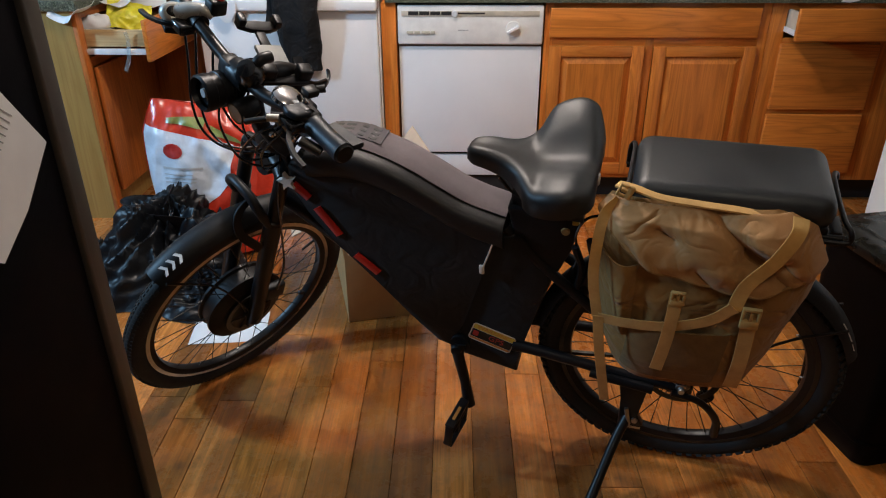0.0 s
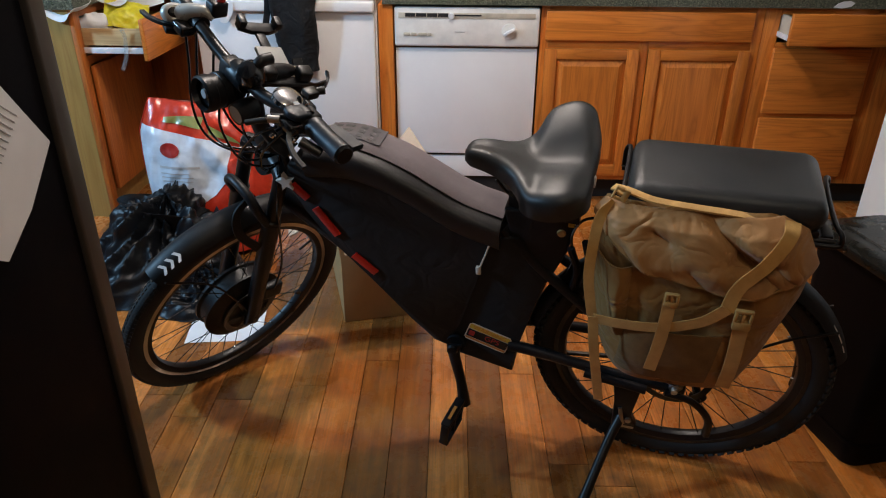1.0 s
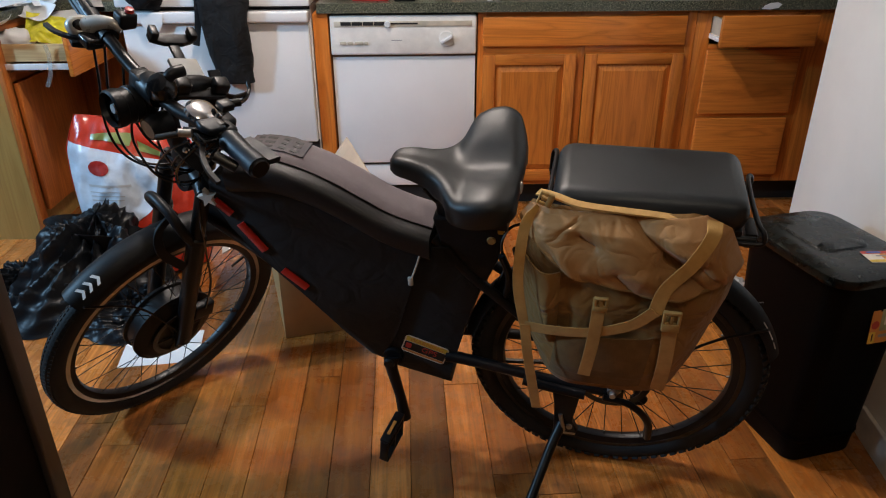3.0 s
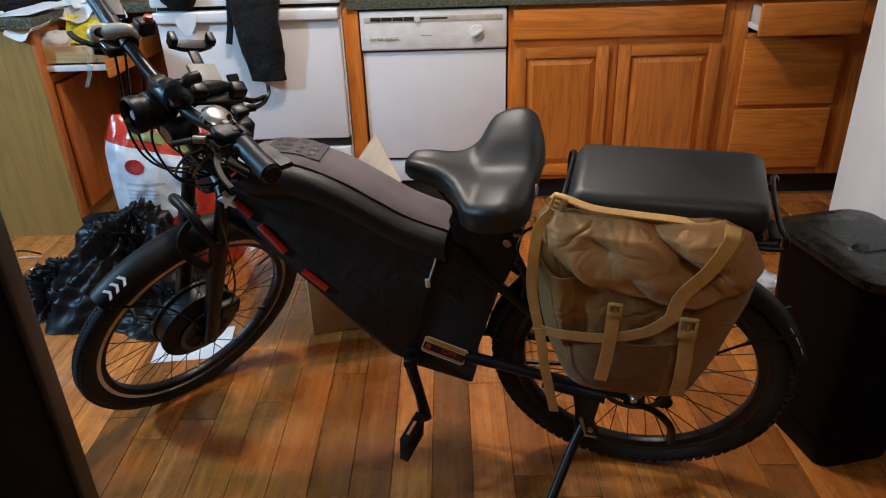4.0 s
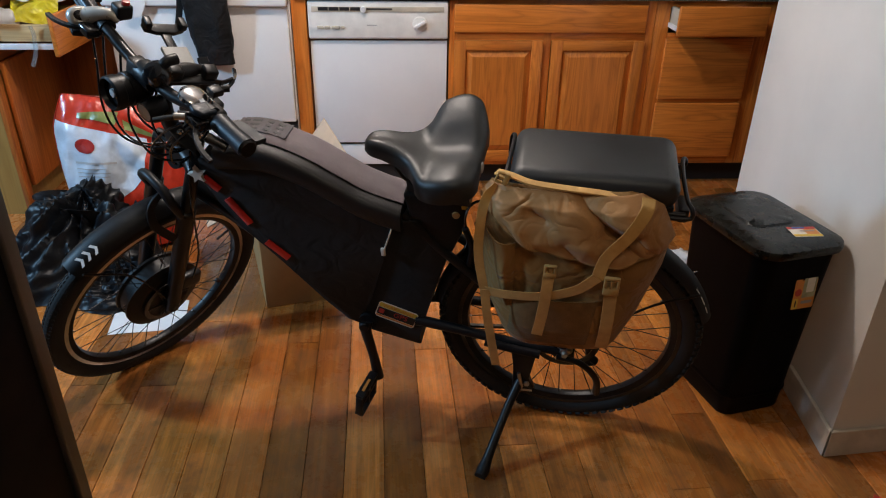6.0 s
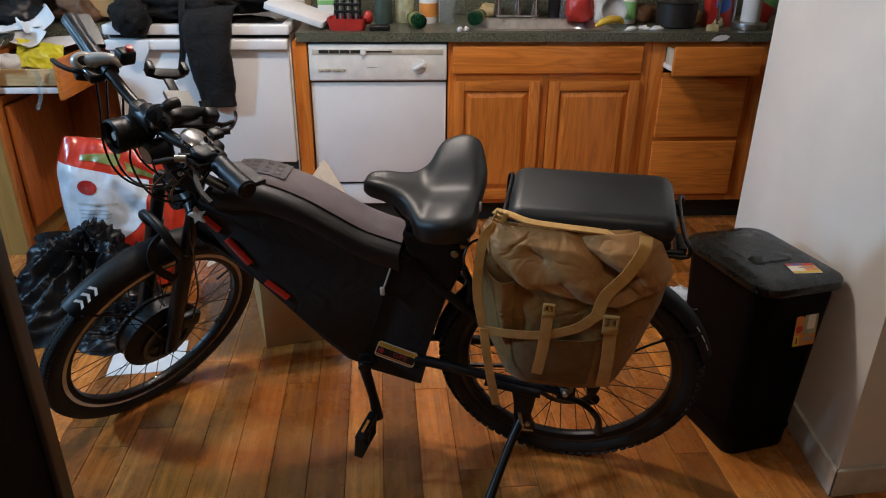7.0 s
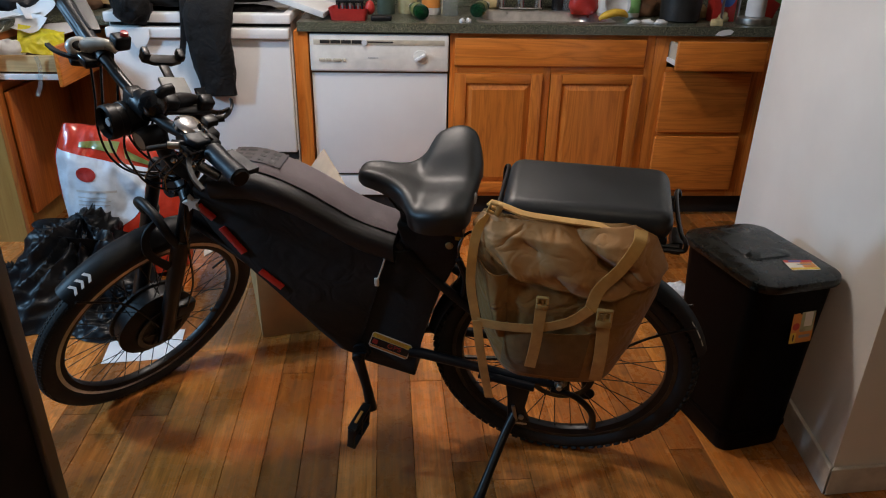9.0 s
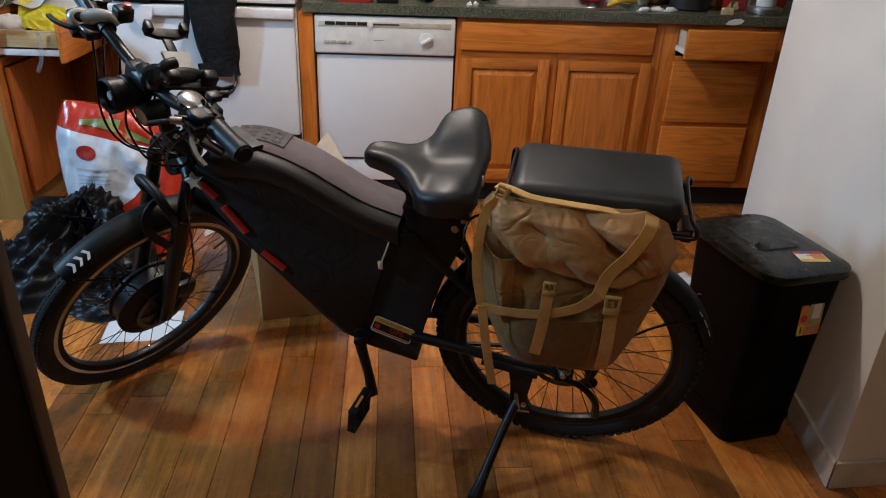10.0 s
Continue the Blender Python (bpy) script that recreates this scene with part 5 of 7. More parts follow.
def saddle_ring(s, w, top, wing, low):
    """One cut across: w half width, top the middle's height, wing the rise at the sides, low the skirt."""
    n = 40
    lobe = min(1.0, wing / 0.02)
    up, dn = [], []
    for k in range(n + 1):
        t = -1 + 2 * k / n
        t = math.copysign(abs(t) ** 0.85, t)
        q = max(0.0, min(1.0, (abs(t) - 0.06) / 0.62))
        edge = 0.45 + 0.38 * lobe
        f = max(0.0, abs(t) - edge) / (1 - edge)
        roll = (1 - math.sqrt(max(0.0, 1 - f * f))) * (1.5 - 0.5 * lobe)
        dish = -0.004 * lobe * math.exp(-((abs(t) - 0.60) / 0.18) ** 2)
        groove = -0.003 * lobe * math.exp(-(t / 0.10) ** 2)
        z = top + wing * q * q * (3 - 2 * q) + dish + groove - 0.013 * roll - 0.235 * t * w * lobe
        up.append(Vector((s, t * w, z)))
    for k in range(n + 1):
        t = 1 - 2 * k / n
        side = abs(t) ** 6
        z = low + (1 - side) * 0.012
        dn.append(Vector((s, t * w * (0.94 if lobe > 0.3 else 0.8), z)))
    return up + dn


SAD = [(0.487, 0.009, 0.838, 0.0, 0.830), (0.483, 0.021, 0.848, 0.0, 0.824), (0.47, 0.032, 0.855, 0.001, 0.818), (0.44, 0.039, 0.855, 0.002, 0.812), (0.405, 0.048, 0.849, 0.002, 0.80), (0.378, 0.068, 0.843, 0.003, 0.786),
       (0.356, 0.104, 0.839, 0.006, 0.776), (0.335, 0.130, 0.838, 0.018, 0.778), (0.30, 0.143, 0.840, 0.028, 0.781), (0.268, 0.142, 0.844, 0.029, 0.785), (0.243, 0.131, 0.845, 0.022, 0.789), (0.228, 0.114, 0.838, 0.013, 0.791), (0.221, 0.095, 0.825, 0.010, 0.795)]
sp_s = smooth_path([(a[0], a[1], a[2]) for a in SAD], 4)
sp_t = smooth_path([(a[3], a[4], 0) for a in SAD], 4)
sad = part("saddle", loft([saddle_ring(p.x, max(0.006, p.y), p.z, q.x, q.y) for p, q in zip(sp_s, sp_t)]), M_VINYL, bike, "wide black padded vinyl saddle", sharp=58)
part("seat_shell", loft([[Vector((s, w * t, z)) for t, z in ((-1, 0.765), (1, 0.765), (0.8, 0.735), (-0.8, 0.735))] for s, w in ((0.39, 0.035), (0.33, 0.075), (0.24, 0.085))]), M_PLASTIC, sad)
part("rear_badge", lathe([(0, 0.004), (0.011, 0.003), (0.013, 0)], 20, axis_to((0.2215, 0.03, 0.815), (-1, 0.08, 0.0))), M_GREYFACE, sad, "small round grey badge")
for w in (-0.022, 0.022):
    part("saddle_rail", tube([(0.42, w * 0.6, 0.785), (0.38, w, 0.755), (0.28, w, 0.752), (0.25, w * 1.4, 0.785)], 0.0035, 8), M_DARKMETAL, sad)

# rear rack with its padded seat
rack = part("rack", tube([(0.175, 0.088, 0.782), (0.0, 0.09, 0.782), (-0.205, 0.09, 0.78)], 0.0065, 10), M_FRAME, bike, "black tubular rear rack")
part("rail", tube([(0.175, -0.088, 0.782), (0.0, -0.09, 0.782), (-0.205, -0.09, 0.78)], 0.0065, 10), M_FRAME, rack)
for q in ([(0.172, 0.092, 0.782), (0.176, 0.095, 0.80), (0.172, 0.098, 0.82), (0.165, 0.085, 0.832), (0.162, 0.0, 0.836), (0.162, -0.085, 0.832), (0.17, -0.098, 0.82), (0.172, -0.092, 0.782)],
          [(-0.15, 0.098, 0.777), (-0.205, 0.10, 0.778), (-0.217, 0.098, 0.784), (-0.214, 0.094, 0.800), (-0.206, 0.075, 0.806), (-0.203, 0.0, 0.808), (-0.206, -0.075, 0.806), (-0.214, -0.094, 0.800), (-0.217, -0.098, 0.784), (-0.205, -0.10, 0.778), (-0.15, -0.098, 0.777)]):
    part("hoop", tube(q, 0.0048, 10), M_FRAME, rack)
for sx in (0.12, 0.0, -0.12):
    part("cross_bar", tube([(sx, -0.09, 0.782), (sx, 0.09, 0.782)], 0.0055, 10), M_FRAME, rack)
for w in (-1, 1):
    part("strut", tube([(0.06, 0.09 * w, 0.782), (0.02, 0.085 * w, 0.55), (-0.005, 0.084 * w, 0.35)], 0.006, 10), M_FRAME, rack)
    part("strut", tube([(-0.14, 0.09 * w, 0.782), (-0.06, 0.087 * w, 0.55), (-0.012, 0.084 * w, 0.35)], 0.006, 10), M_FRAME, rack)
part("tail_lamp", box((-0.225, -0.03, 0.715), (-0.20, 0.03, 0.75), 0.006), M_PLASTIC, rack)
cu = part("rack_cushion", box((-0.188, -0.102, 0.79), (0.158, 0.102, 0.858), 0.03, 6), M_VINYL, bike, "long black padded vinyl passenger cushion", sharp=80)
part("cushion_base", box((-0.18, -0.094, 0.785), (0.15, 0.094, 0.80), 0.004), M_PLASTIC, cu)

# ---- the canvas pannier on the rack ----
PROF = [(0.095, 0.800, 0.175, -0.095), (0.112, 0.832, 0.19, -0.11), (0.145, 0.812, 0.205, -0.152), (0.172, 0.745, 0.208, -0.183), (0.182, 0.66, 0.205, -0.175),
        (0.184, 0.59, 0.198, -0.158), (0.184, 0.51, 0.184, -0.140), (0.17, 0.437, 0.160, -0.116), (0.115, 0.42, 0.148, -0.102)]


def prof(t):
    i = max(0.0, min(0.9999, t)) * (len(PROF) - 1)
    k = int(i)
    f = i - k
    f = f * f * (3 - 2 * f) * 0.5 + f * 0.5
    return [a + (b - a) * f for a, b in zip(PROF[k], PROF[k + 1])]


# creases of the slack flap: from (s, h) to (s, h), depth (minus: a valley) and half width
CREASES = [((0.105, 0.882), (-0.03, 0.775), 0.012, 0.024), ((0.055, 0.865), (-0.055, 0.765), -0.024, 0.020), ((0.10, 0.80), (0.07, 0.785), -0.020, 0.016),
           ((0.165, 0.80), (0.10, 0.735), 0.012, 0.018), ((0.15, 0.765), (0.09, 0.70), -0.011, 0.014), ((0.06, 0.79), (-0.03, 0.735), 0.010, 0.026),
           ((-0.05, 0.765), (-0.105, 0.752), -0.022, 0.016), ((-0.06, 0.80), (-0.115, 0.785), 0.012, 0.016), ((-0.085, 0.75), (-0.14, 0.705), -0.016, 0.011),
           ((-0.11, 0.76), (-0.155, 0.72), -0.012, 0.009), ((-0.15, 0.78), (-0.165, 0.66), 0.010, 0.018), ((0.03, 0.74), (-0.02, 0.69), -0.010, 0.015),
           ((0.15, 0.68), (0.14, 0.56), -0.012, 0.012), ((0.115, 0.69), (0.105, 0.59), -0.010, 0.011),
           ((-0.10, 0.62), (-0.15, 0.575), -0.012, 0.012)]


def fold(s, h, amp):
    """Creases of slack cloth: the long folds above and a little crumpling."""
    p = Vector((s, h, 0.0))
    q = p + Vector((noise.noise(p * 14), noise.noise(p * 14 + Vector((5, 2, 0))), 0)) * 0.008
    out = 0.0
    for a, b, depth, half in CREASES:
        a, b = Vector((*a, 0)), Vector((*b, 0))
        f = max(0.0, min(1.0, (q - a).dot(b - a) / (b - a).length_squared))
        gap = (q - a.lerp(b, f)).length / half
        out += 1.25 * depth * math.exp(-gap)
    ridge = abs(noise.noise(p * 9 + Vector((3, 7, 1))))
    return amp * (70 * out + 0.9 * (0.28 - ridge))


def on_bag(u, t, lift, amp):
    y, h, sf, sb = prof(t)
    s = sf + (sb - sf) * u
    edge = abs(2 * u - 1) ** 5
    yy = 0.092 + (y - 0.092) * (1 - 0.85 * edge) + lift
    grow = min(1.0, t * 5) * (1 - edge)
    return Vector((s, yy + fold(s, h, amp) * grow, h + 0.3 * fold(h, s, amp) * grow))


def bag_y(s, h):
    best = min((abs(prof(0.2 + 0.8 * k / 60)[1] - h), k) for k in range(61))[1]
    y, hh, sf, sb = prof(0.2 + 0.8 * best / 60)
    u = max(0.0, min(1.0, (s - sf) / (sb - sf)))
    return 0.092 + (y - 0.092) * (1 - 0.85 * abs(2 * u - 1) ** 5)


pan = thing("pannier_bag", BIKE, "full tan canvas pannier with webbing straps on the rack", "bag")
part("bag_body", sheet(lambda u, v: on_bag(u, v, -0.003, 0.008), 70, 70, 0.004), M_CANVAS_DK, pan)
part("back_panel", prism([(0.19, 0.82), (-0.12, 0.82), (-0.18, 0.74), (-0.15, 0.56), (-0.07, 0.44), (0.12, 0.44), (0.195, 0.60)], 0.086, 0.098, 1, 0.004), M_CANVAS_DK, pan)


def flap_end(u):
    s = 0.2 - 0.385 * u
    return float(np.interp(-s, [-0.205, -0.19, -0.095, -0.014, 0.088, 0.163, 0.19], [0.27, 0.29, 0.40, 0.425, 0.435, 0.41, 0.39]))


# the flap's paler colour holds the lamp light on top of the bag
part("flap", sheet(lambda u, v: on_bag(u * 1.02 - 0.01, v * flap_end(u), 0.011, 0.016), 90, 60, 0.004), M_CANVAS, pan, "slouching tan top flap, coloured paler as if lit from above")
part("flap_hem", tube([on_bag(u, flap_end(u), 0.013, 0.016) for u in (k / 24 for k in range(25))], 0.003, 8, steps=3), M_CANVAS_DK, pan)


def pocket(u, v):
    s = 0.128 - 0.18 * u + 0.012 * (1 - v)
    h = 0.462 + 0.145 * v
    puff = 0.014 * math.sin(math.pi * min(1, u * 1.02)) ** 0.5 * (0.5 + 0.5 * v)
    return Vector((s, bag_y(s, h) + 0.004 + puff + fold(s, h, 0.003), h))


part("mesh_pocket", sheet(pocket, 40, 30, 0.003), M_MESH, pan, "tan mesh front pocket")


def side_pocket(u, v):
    s = 0.204 - 0.075 * u
    h = 0.56 + 0.17 * v
    return Vector((s - 0.03 * (1 - v) * (1 - u), bag_y(s, h) + 0.003 + 0.02 * math.sin(math.pi * u) + fold(s, h, 0.004), h))


# darker canvas here puts the shade at this end into the colour
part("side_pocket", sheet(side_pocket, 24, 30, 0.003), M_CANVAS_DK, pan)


def strap(pts, lift, width=0.024, name="strap"):
    q = [(s, (bag_y(s, h) if y is None else y) + lift, h) for s, y, h in pts]
    return part(name, tube(q, 0.01, 8, flat=(width, 0.0018), up=(0, 1, 0), steps=8), M_WEB, pan, "tan webbing strap", sharp=14)


strap([(0.055, None, 0.70), (0.057, None, 0.64), (0.062, None, 0.57), (0.07, None, 0.502)], 0.021)
strap([(-0.072, None, 0.675), (-0.075, None, 0.61), (-0.076, None, 0.54), (-0.074, None, 0.468)], 0.02, 0.027)
strap([(0.189, 0.178, 0.60), (0.138, 0.188, 0.605), (0.066, 0.196, 0.618), (-0.003, 0.198, 0.648), (-0.042, 0.20, 0.69)], 0.006)
strap([(-0.042, 0.198, 0.685), (-0.055, 0.19, 0.735), (-0.092, 0.178, 0.785), (-0.118, 0.155, 0.828), (-0.122, 0.13, 0.846)], 0.006, 0.026)
strap([(0.176, 0.11, 0.832), (0.198, 0.135, 0.81), (0.206, 0.16, 0.74), (0.205, 0.168, 0.68), (0.192, 0.175, 0.60)], 0.006, 0.02)
strap([(0.19, 0.18, 0.605), (0.182, 0.186, 0.53), (0.17, 0.185, 0.44), (0.16, 0.18, 0.365)], 0.006, 0.02)
part("strap", tube([(0.182, 0.085, 0.845), (0.15, 0.105, 0.852), (0.105, 0.12, 0.848), (0.037, 0.120, 0.842), (-0.03, 0.117, 0.836), (-0.075, 0.112, 0.826), (-0.105, 0.108, 0.806)], 0.01, 8, flat=(0.004, 0.018), up=(0, 1, 0), steps=8), M_WEB, pan)


def buckle(s, y, h, w, tall, tilt=0):
    m = Matrix.Translation((s, y, h)) @ Matrix.Rotation(radians(tilt), 4, "Y")
    b = part("buckle", box((-w / 2, -0.004, -tall / 2), (w / 2, 0.005, -tall * 0.08), 0.003, 2), M_BUCKLE, pan, "tan plastic side-release buckle", m)
    for sx in (-1, 1):
        part("prong", box((sx * w * 0.5 - (0.006 if sx > 0 else 0), -0.003, -tall * 0.08), (sx * w * 0.5 + (0.006 if sx < 0 else 0), 0.005, tall * 0.42), 0.002), M_BUCKLE, b)
    part("bar", box((-w / 2, -0.003, tall * 0.36), (w / 2, 0.005, tall * 0.5), 0.002), M_BUCKLE, b)
    part("prong", box((-0.003, -0.003, -tall * 0.08), (0.003, 0.004, tall * 0.3), 0.001), M_BUCKLE, b)
    return b


buckle(0.053, 0.203, 0.692, 0.026, 0.032)
buckle(-0.072, 0.207, 0.672, 0.032, 0.048)
buckle(0.166, 0.118, 0.853, 0.028, 0.028, 70)

# ---- the bin ----
bin_m = pose(1.162, 1.512, 0, 0, 0, 13)
bn = thing("trash_bin", bin_m, "tall black plastic trash bin with a closed lid and stickers", "trash bin")


def rr(w, h, r, z, dx=0.0, dy=0.0):
    return [p + Vector((dx, dy, 0)) for p in round_rect(w, h, r, z, 5)]


part("bin_body", loft([rr(0.098, 0.132, 0.035, 0.0), rr(0.102, 0.137, 0.038, 0.008), rr(0.105, 0.14, 0.04, 0.06), rr(0.111, 0.152, 0.043, 0.3), rr(0.119, 0.167, 0.048, 0.525), rr(0.124, 0.172, 0.05, 0.53)]), M_BIN, bn)
lid = part("lid", loft([rr(0.125, 0.174, 0.055, 0.522), rr(0.130, 0.182, 0.056, 0.525), rr(0.132, 0.185, 0.058, 0.538), rr(0.130, 0.182, 0.058, 0.546), rr(0.118, 0.168, 0.055, 0.552), rr(0.085, 0.13, 0.05, 0.5535)]), M_BINLID, bn, "dusty black bin lid")
part("lid_panel", loft([rr(0.07, 0.10, 0.03, 0.553, 0, 0.045), rr(0.066, 0.096, 0.03, 0.5575, 0, 0.045), rr(0.03, 0.06, 0.02, 0.558, 0, 0.045)]), M_BINLID, lid)
part("foot_groove", loft([rr(0.1065, 0.1415, 0.04, 0.062), rr(0.1085, 0.1435, 0.041, 0.068), rr(0.107, 0.1425, 0.04, 0.074)]), M_BIN, bn)
LIDL = pose(0.042, -0.105, 0.5545, 1.5, 0, -12)
ls = part("lid_sticker", plate(0.075, 0.052, 0, 0, 0), M_LABELWHITE, bn, "red, yellow and white lid sticker", LIDL, smooth=False)
part("band", plate(0.075, 0.012, 0, 0.02, 0.0006), M_LABELRED, ls, smooth=False)
part("band", plate(0.075, 0.010, 0, -0.019, 0.0006), M_LABELYELLOW, ls, smooth=False)
part("brand_bar", plate(0.034, 0.007, -0.008, 0.02, 0.0012), M_LABELBLUE, ls, smooth=False)
part("print_bar", plate(0.04, 0.004, 0.008, 0.003, 0.0010), M_PRINT, ls, smooth=False)
part("band", plate(0.034, 0.026, 0.018, 0.0, 0.0006), M_LABELORANGE, ls, smooth=False)
FACE = Matrix.Translation((0.036, -0.1625, 0.425)) @ Matrix.Rotation(radians(86), 4, "X") @ pose(0, 0, 0, 0, 0, 0)
fs = part("front_sticker", plate(0.068, 0.125, 0, 0, 0), M_LABELORANGE, bn, "red, white and yellow product sticker", FACE, smooth=False)
part("band", plate(0.068, 0.03, 0, 0.0475, 0.0006), M_LABELRED, fs, smooth=False)
part("band", plate(0.02, 0.075, -0.024, -0.004, 0.0006), M_LABELORANGE, fs, smooth=False)
part("band", plate(0.018, 0.03, -0.025, -0.046, 0.0008), M_LABELYELLOW, fs, smooth=False)
part("brand_bar", plate(0.046, 0.016, 0.004, 0.046, 0.0012), M_LABELBLACK, fs, smooth=False)
part("picture", plate(0.04, 0.062, 0.012, 0.0, 0.0008), M_JAR, fs, smooth=False)
part("picture", plate(0.024, 0.04, 0.014, 0.004, 0.0012), M_LABELWHITE, fs, smooth=False)
part("round_mark", lathe([(0, 0.0004), (0.0105, 0.0004), (0.0105, 0)], 24, Matrix.Translation((-0.021, -0.014, 0.0009))), M_LABELRED, fs)
part("print_bar", plate(0.034, 0.008, 0.01, -0.044, 0.0008), M_PRINT, fs, smooth=False)
part("print_bar", plate(0.004, 0.02, -0.024, -0.046, 0.0012), M_LABELBLACK, fs, smooth=False)

# ---- the carton behind the bike ----
car = thing("cardboard_box", pose(-0.274, 1.978, 0, 0, 0, 15.6), "open brown cardboard carton standing on the floor", "box")
W, D, Hh, th = 0.25, 0.50, 0.405, 0.005
for nm, lo, hi in (("side_wall", (0, 0, 0.001), (W, th, Hh)), ("side_wall", (0, D - th, 0.001), (W, D, Hh)), ("side_wall", (0, th, 0.001), (th, D - th, Hh)), ("side_wall", (W - th, th, 0.001), (W, D - th, Hh)), ("base", (th, th, 0.001), (W - th, D - th, 0.006))):
    part(nm, box(lo, hi, 0.001), M_CARD, car)
for lo, hi, m in (((0, -0.004, 0), (W, 0, 0.17), pose(0, 0.004, Hh, 118, 0, 0)), ((0, 0, 0), (W, 0.004, 0.16), pose(0, D, Hh, -150, 0, 0)),
                  ((0, 0, 0), (0.004, D, 0.17), pose(0, 0, Hh, 0, -115, 0)), ((-0.004, 0, 0), (0, D, 0.125), pose(W, 0, Hh, 0, 38, 0))):
    part("flap", box(lo, hi, 0.001), M_CARD_PALE, car, "pale inner face of an open flap", m)
part("tape", box((0.155, -0.0006, 0.0), (0.205, 0.0, 0.10)), M_BUCKLE, car)

# ---- the food sack ----
sack = thing("food_sack", pose(-0.875, 2.52, 0, -9, 0, 14), "glossy red and white plastic food sack standing on the floor", "sack")


def sack_at(a, b, side, lift=0.0):
    """a across (-1 to 1), b up (0 to 1), side -1 front or 1 back."""
    w = 0.205 + 0.03 * math.sin(b * 3.0) - 0.035 * max(0, b - 0.8) / 0.2
    thick = (0.10 * (1 - b ** 3.0) ** 0.6 + 0.006) * (1 - abs(a) ** 3.2) ** 0.6
    z = 0.575 * b - 0.03 * a * b
    c = wrinkle((a * 2, b * 3, side), 0.012, 1.3, 5) * (1 - 0.4 * abs(a)) + 0.004 * math.sin(a * 9 + b * 14)
    c += 0.022 * (abs(noise.noise(Vector((a * 2.2 + b, b * 3.1 - a, side * 3)))) - 0.2) + 0.010 * (abs(noise.noise(Vector((a * 5 - b * 3, b * 6 + a, side)))) - 0.2)
    return Vector((a * w + 0.01 * math.sin(b * 5), side * (thick + lift) + c, max(0.002, z)))


part("front", sheet(lambda u, v: sack_at(u * 2 - 1, v, -1), 50, 50, 0.002), M_SACK_RED, sack)
part("back", sheet(lambda u, v: sack_at(u * 2 - 1, v, 1), 30, 40, 0.002), M_SACK_RED, sack)


def right_edge(v):
    return float(np.interp(v, [0, 0.25, 0.45, 0.7, 0.85, 1], [-0.35, 0.08, 0.28, 0.34, 0.42, 0.45]))


part("white_print", sheet(lambda u, v: sack_at(-1 + u * (1 + right_edge(v)), 0.30 + 0.55 * v - 0.10 * u * v, -1, 0.003), 36, 36), M_SACK_WHITE, sack, "white printed panel")
part("green_print", sheet(lambda u, v: sack_at(-1 + u * 1.35, 0.245 + 0.07 * v - 0.05 * u * u, -1, 0.004), 30, 8), M_SACK_GREEN, sack, "olive green printed band")
part("dark_print", sheet(lambda u, v: sack_at(-0.95 + u * 0.72, 0.15 + 0.1 * v, -1, 0.0035), 20, 10), M_LABELBLACK, sack, "dark printed picture")
part("green_print", sheet(lambda u, v: sack_at(-0.62 + u * (0.62 + 0.1 * v), 0.87 + (0.03 + 0.05 * u) * v - 0.03 * u * u, -1, 0.004), 20, 8), M_SACK_GREEN, sack)
part("green_print", sheet(lambda u, v: sack_at(0.14 + u * (0.5 - 0.12 * v), 0.81 + (0.065 - 0.02 * u) * v - 0.06 * u, -1, 0.004), 20, 8), M_SACK_GREEN, sack)
part("round_logo", sheet(lambda u, v: sack_at(-0.52 + 0.15 * v * math.cos(2 * math.pi * u), 0.70 + 0.046 * v * math.sin(2 * math.pi * u), -1, 0.005), 28, 5), M_SACK_DOT, sack, "dark red round logo")
for k, (w, b) in enumerate(((0.62, 0.585), (0.45, 0.55), (0.5, 0.525), (0.48, 0.5))):
    part("text_bar", sheet(lambda u, v, w=w, b=b, k=k: sack_at(-0.72 + u * w, b + (0.014 if k == 0 else 0.006) * v, -1, 0.0048), 16, 1), M_GREYFACE, sack)

# ---- the black trash bag ----


def lump(m, rx, ry, rz, seed, amp, scale, n=56, ridge=0.6, flat=True, crisp=0.0):
    """A crumpled soft mass."""
    b = bmesh.new()
    bmesh.ops.create_uvsphere(b, u_segments=n, v_segments=n // 2, radius=1.0)
    for v in b.verts:
        p = v.co.copy()
        f = noise.fractal(p * scale + Vector((seed, seed * 2.3, 0)), 0.9, 2.1, 5)
        r = abs(noise.noise(p * scale * 1.7 + Vector((0, seed, seed * 3))))
        c = 0.0
        if crisp:
            w = p + Vector((f, -f, f)) * 0.25
            c = crisp * (0.5 - 1.6 * abs(noise.noise(w * 2.3 + Vector((seed, 0, 2)))) - 0.5 * abs(noise.noise(w * 4.4 + Vector((7, seed, 1)))))
        q = p * (1 + amp * f + amp * ridge * (0.3 - r) + c)
        v.co = m @ Vector((q.x * rx, q.y * ry, max(q.z, -0.72) * rz if flat else q.z * rz))
    return b


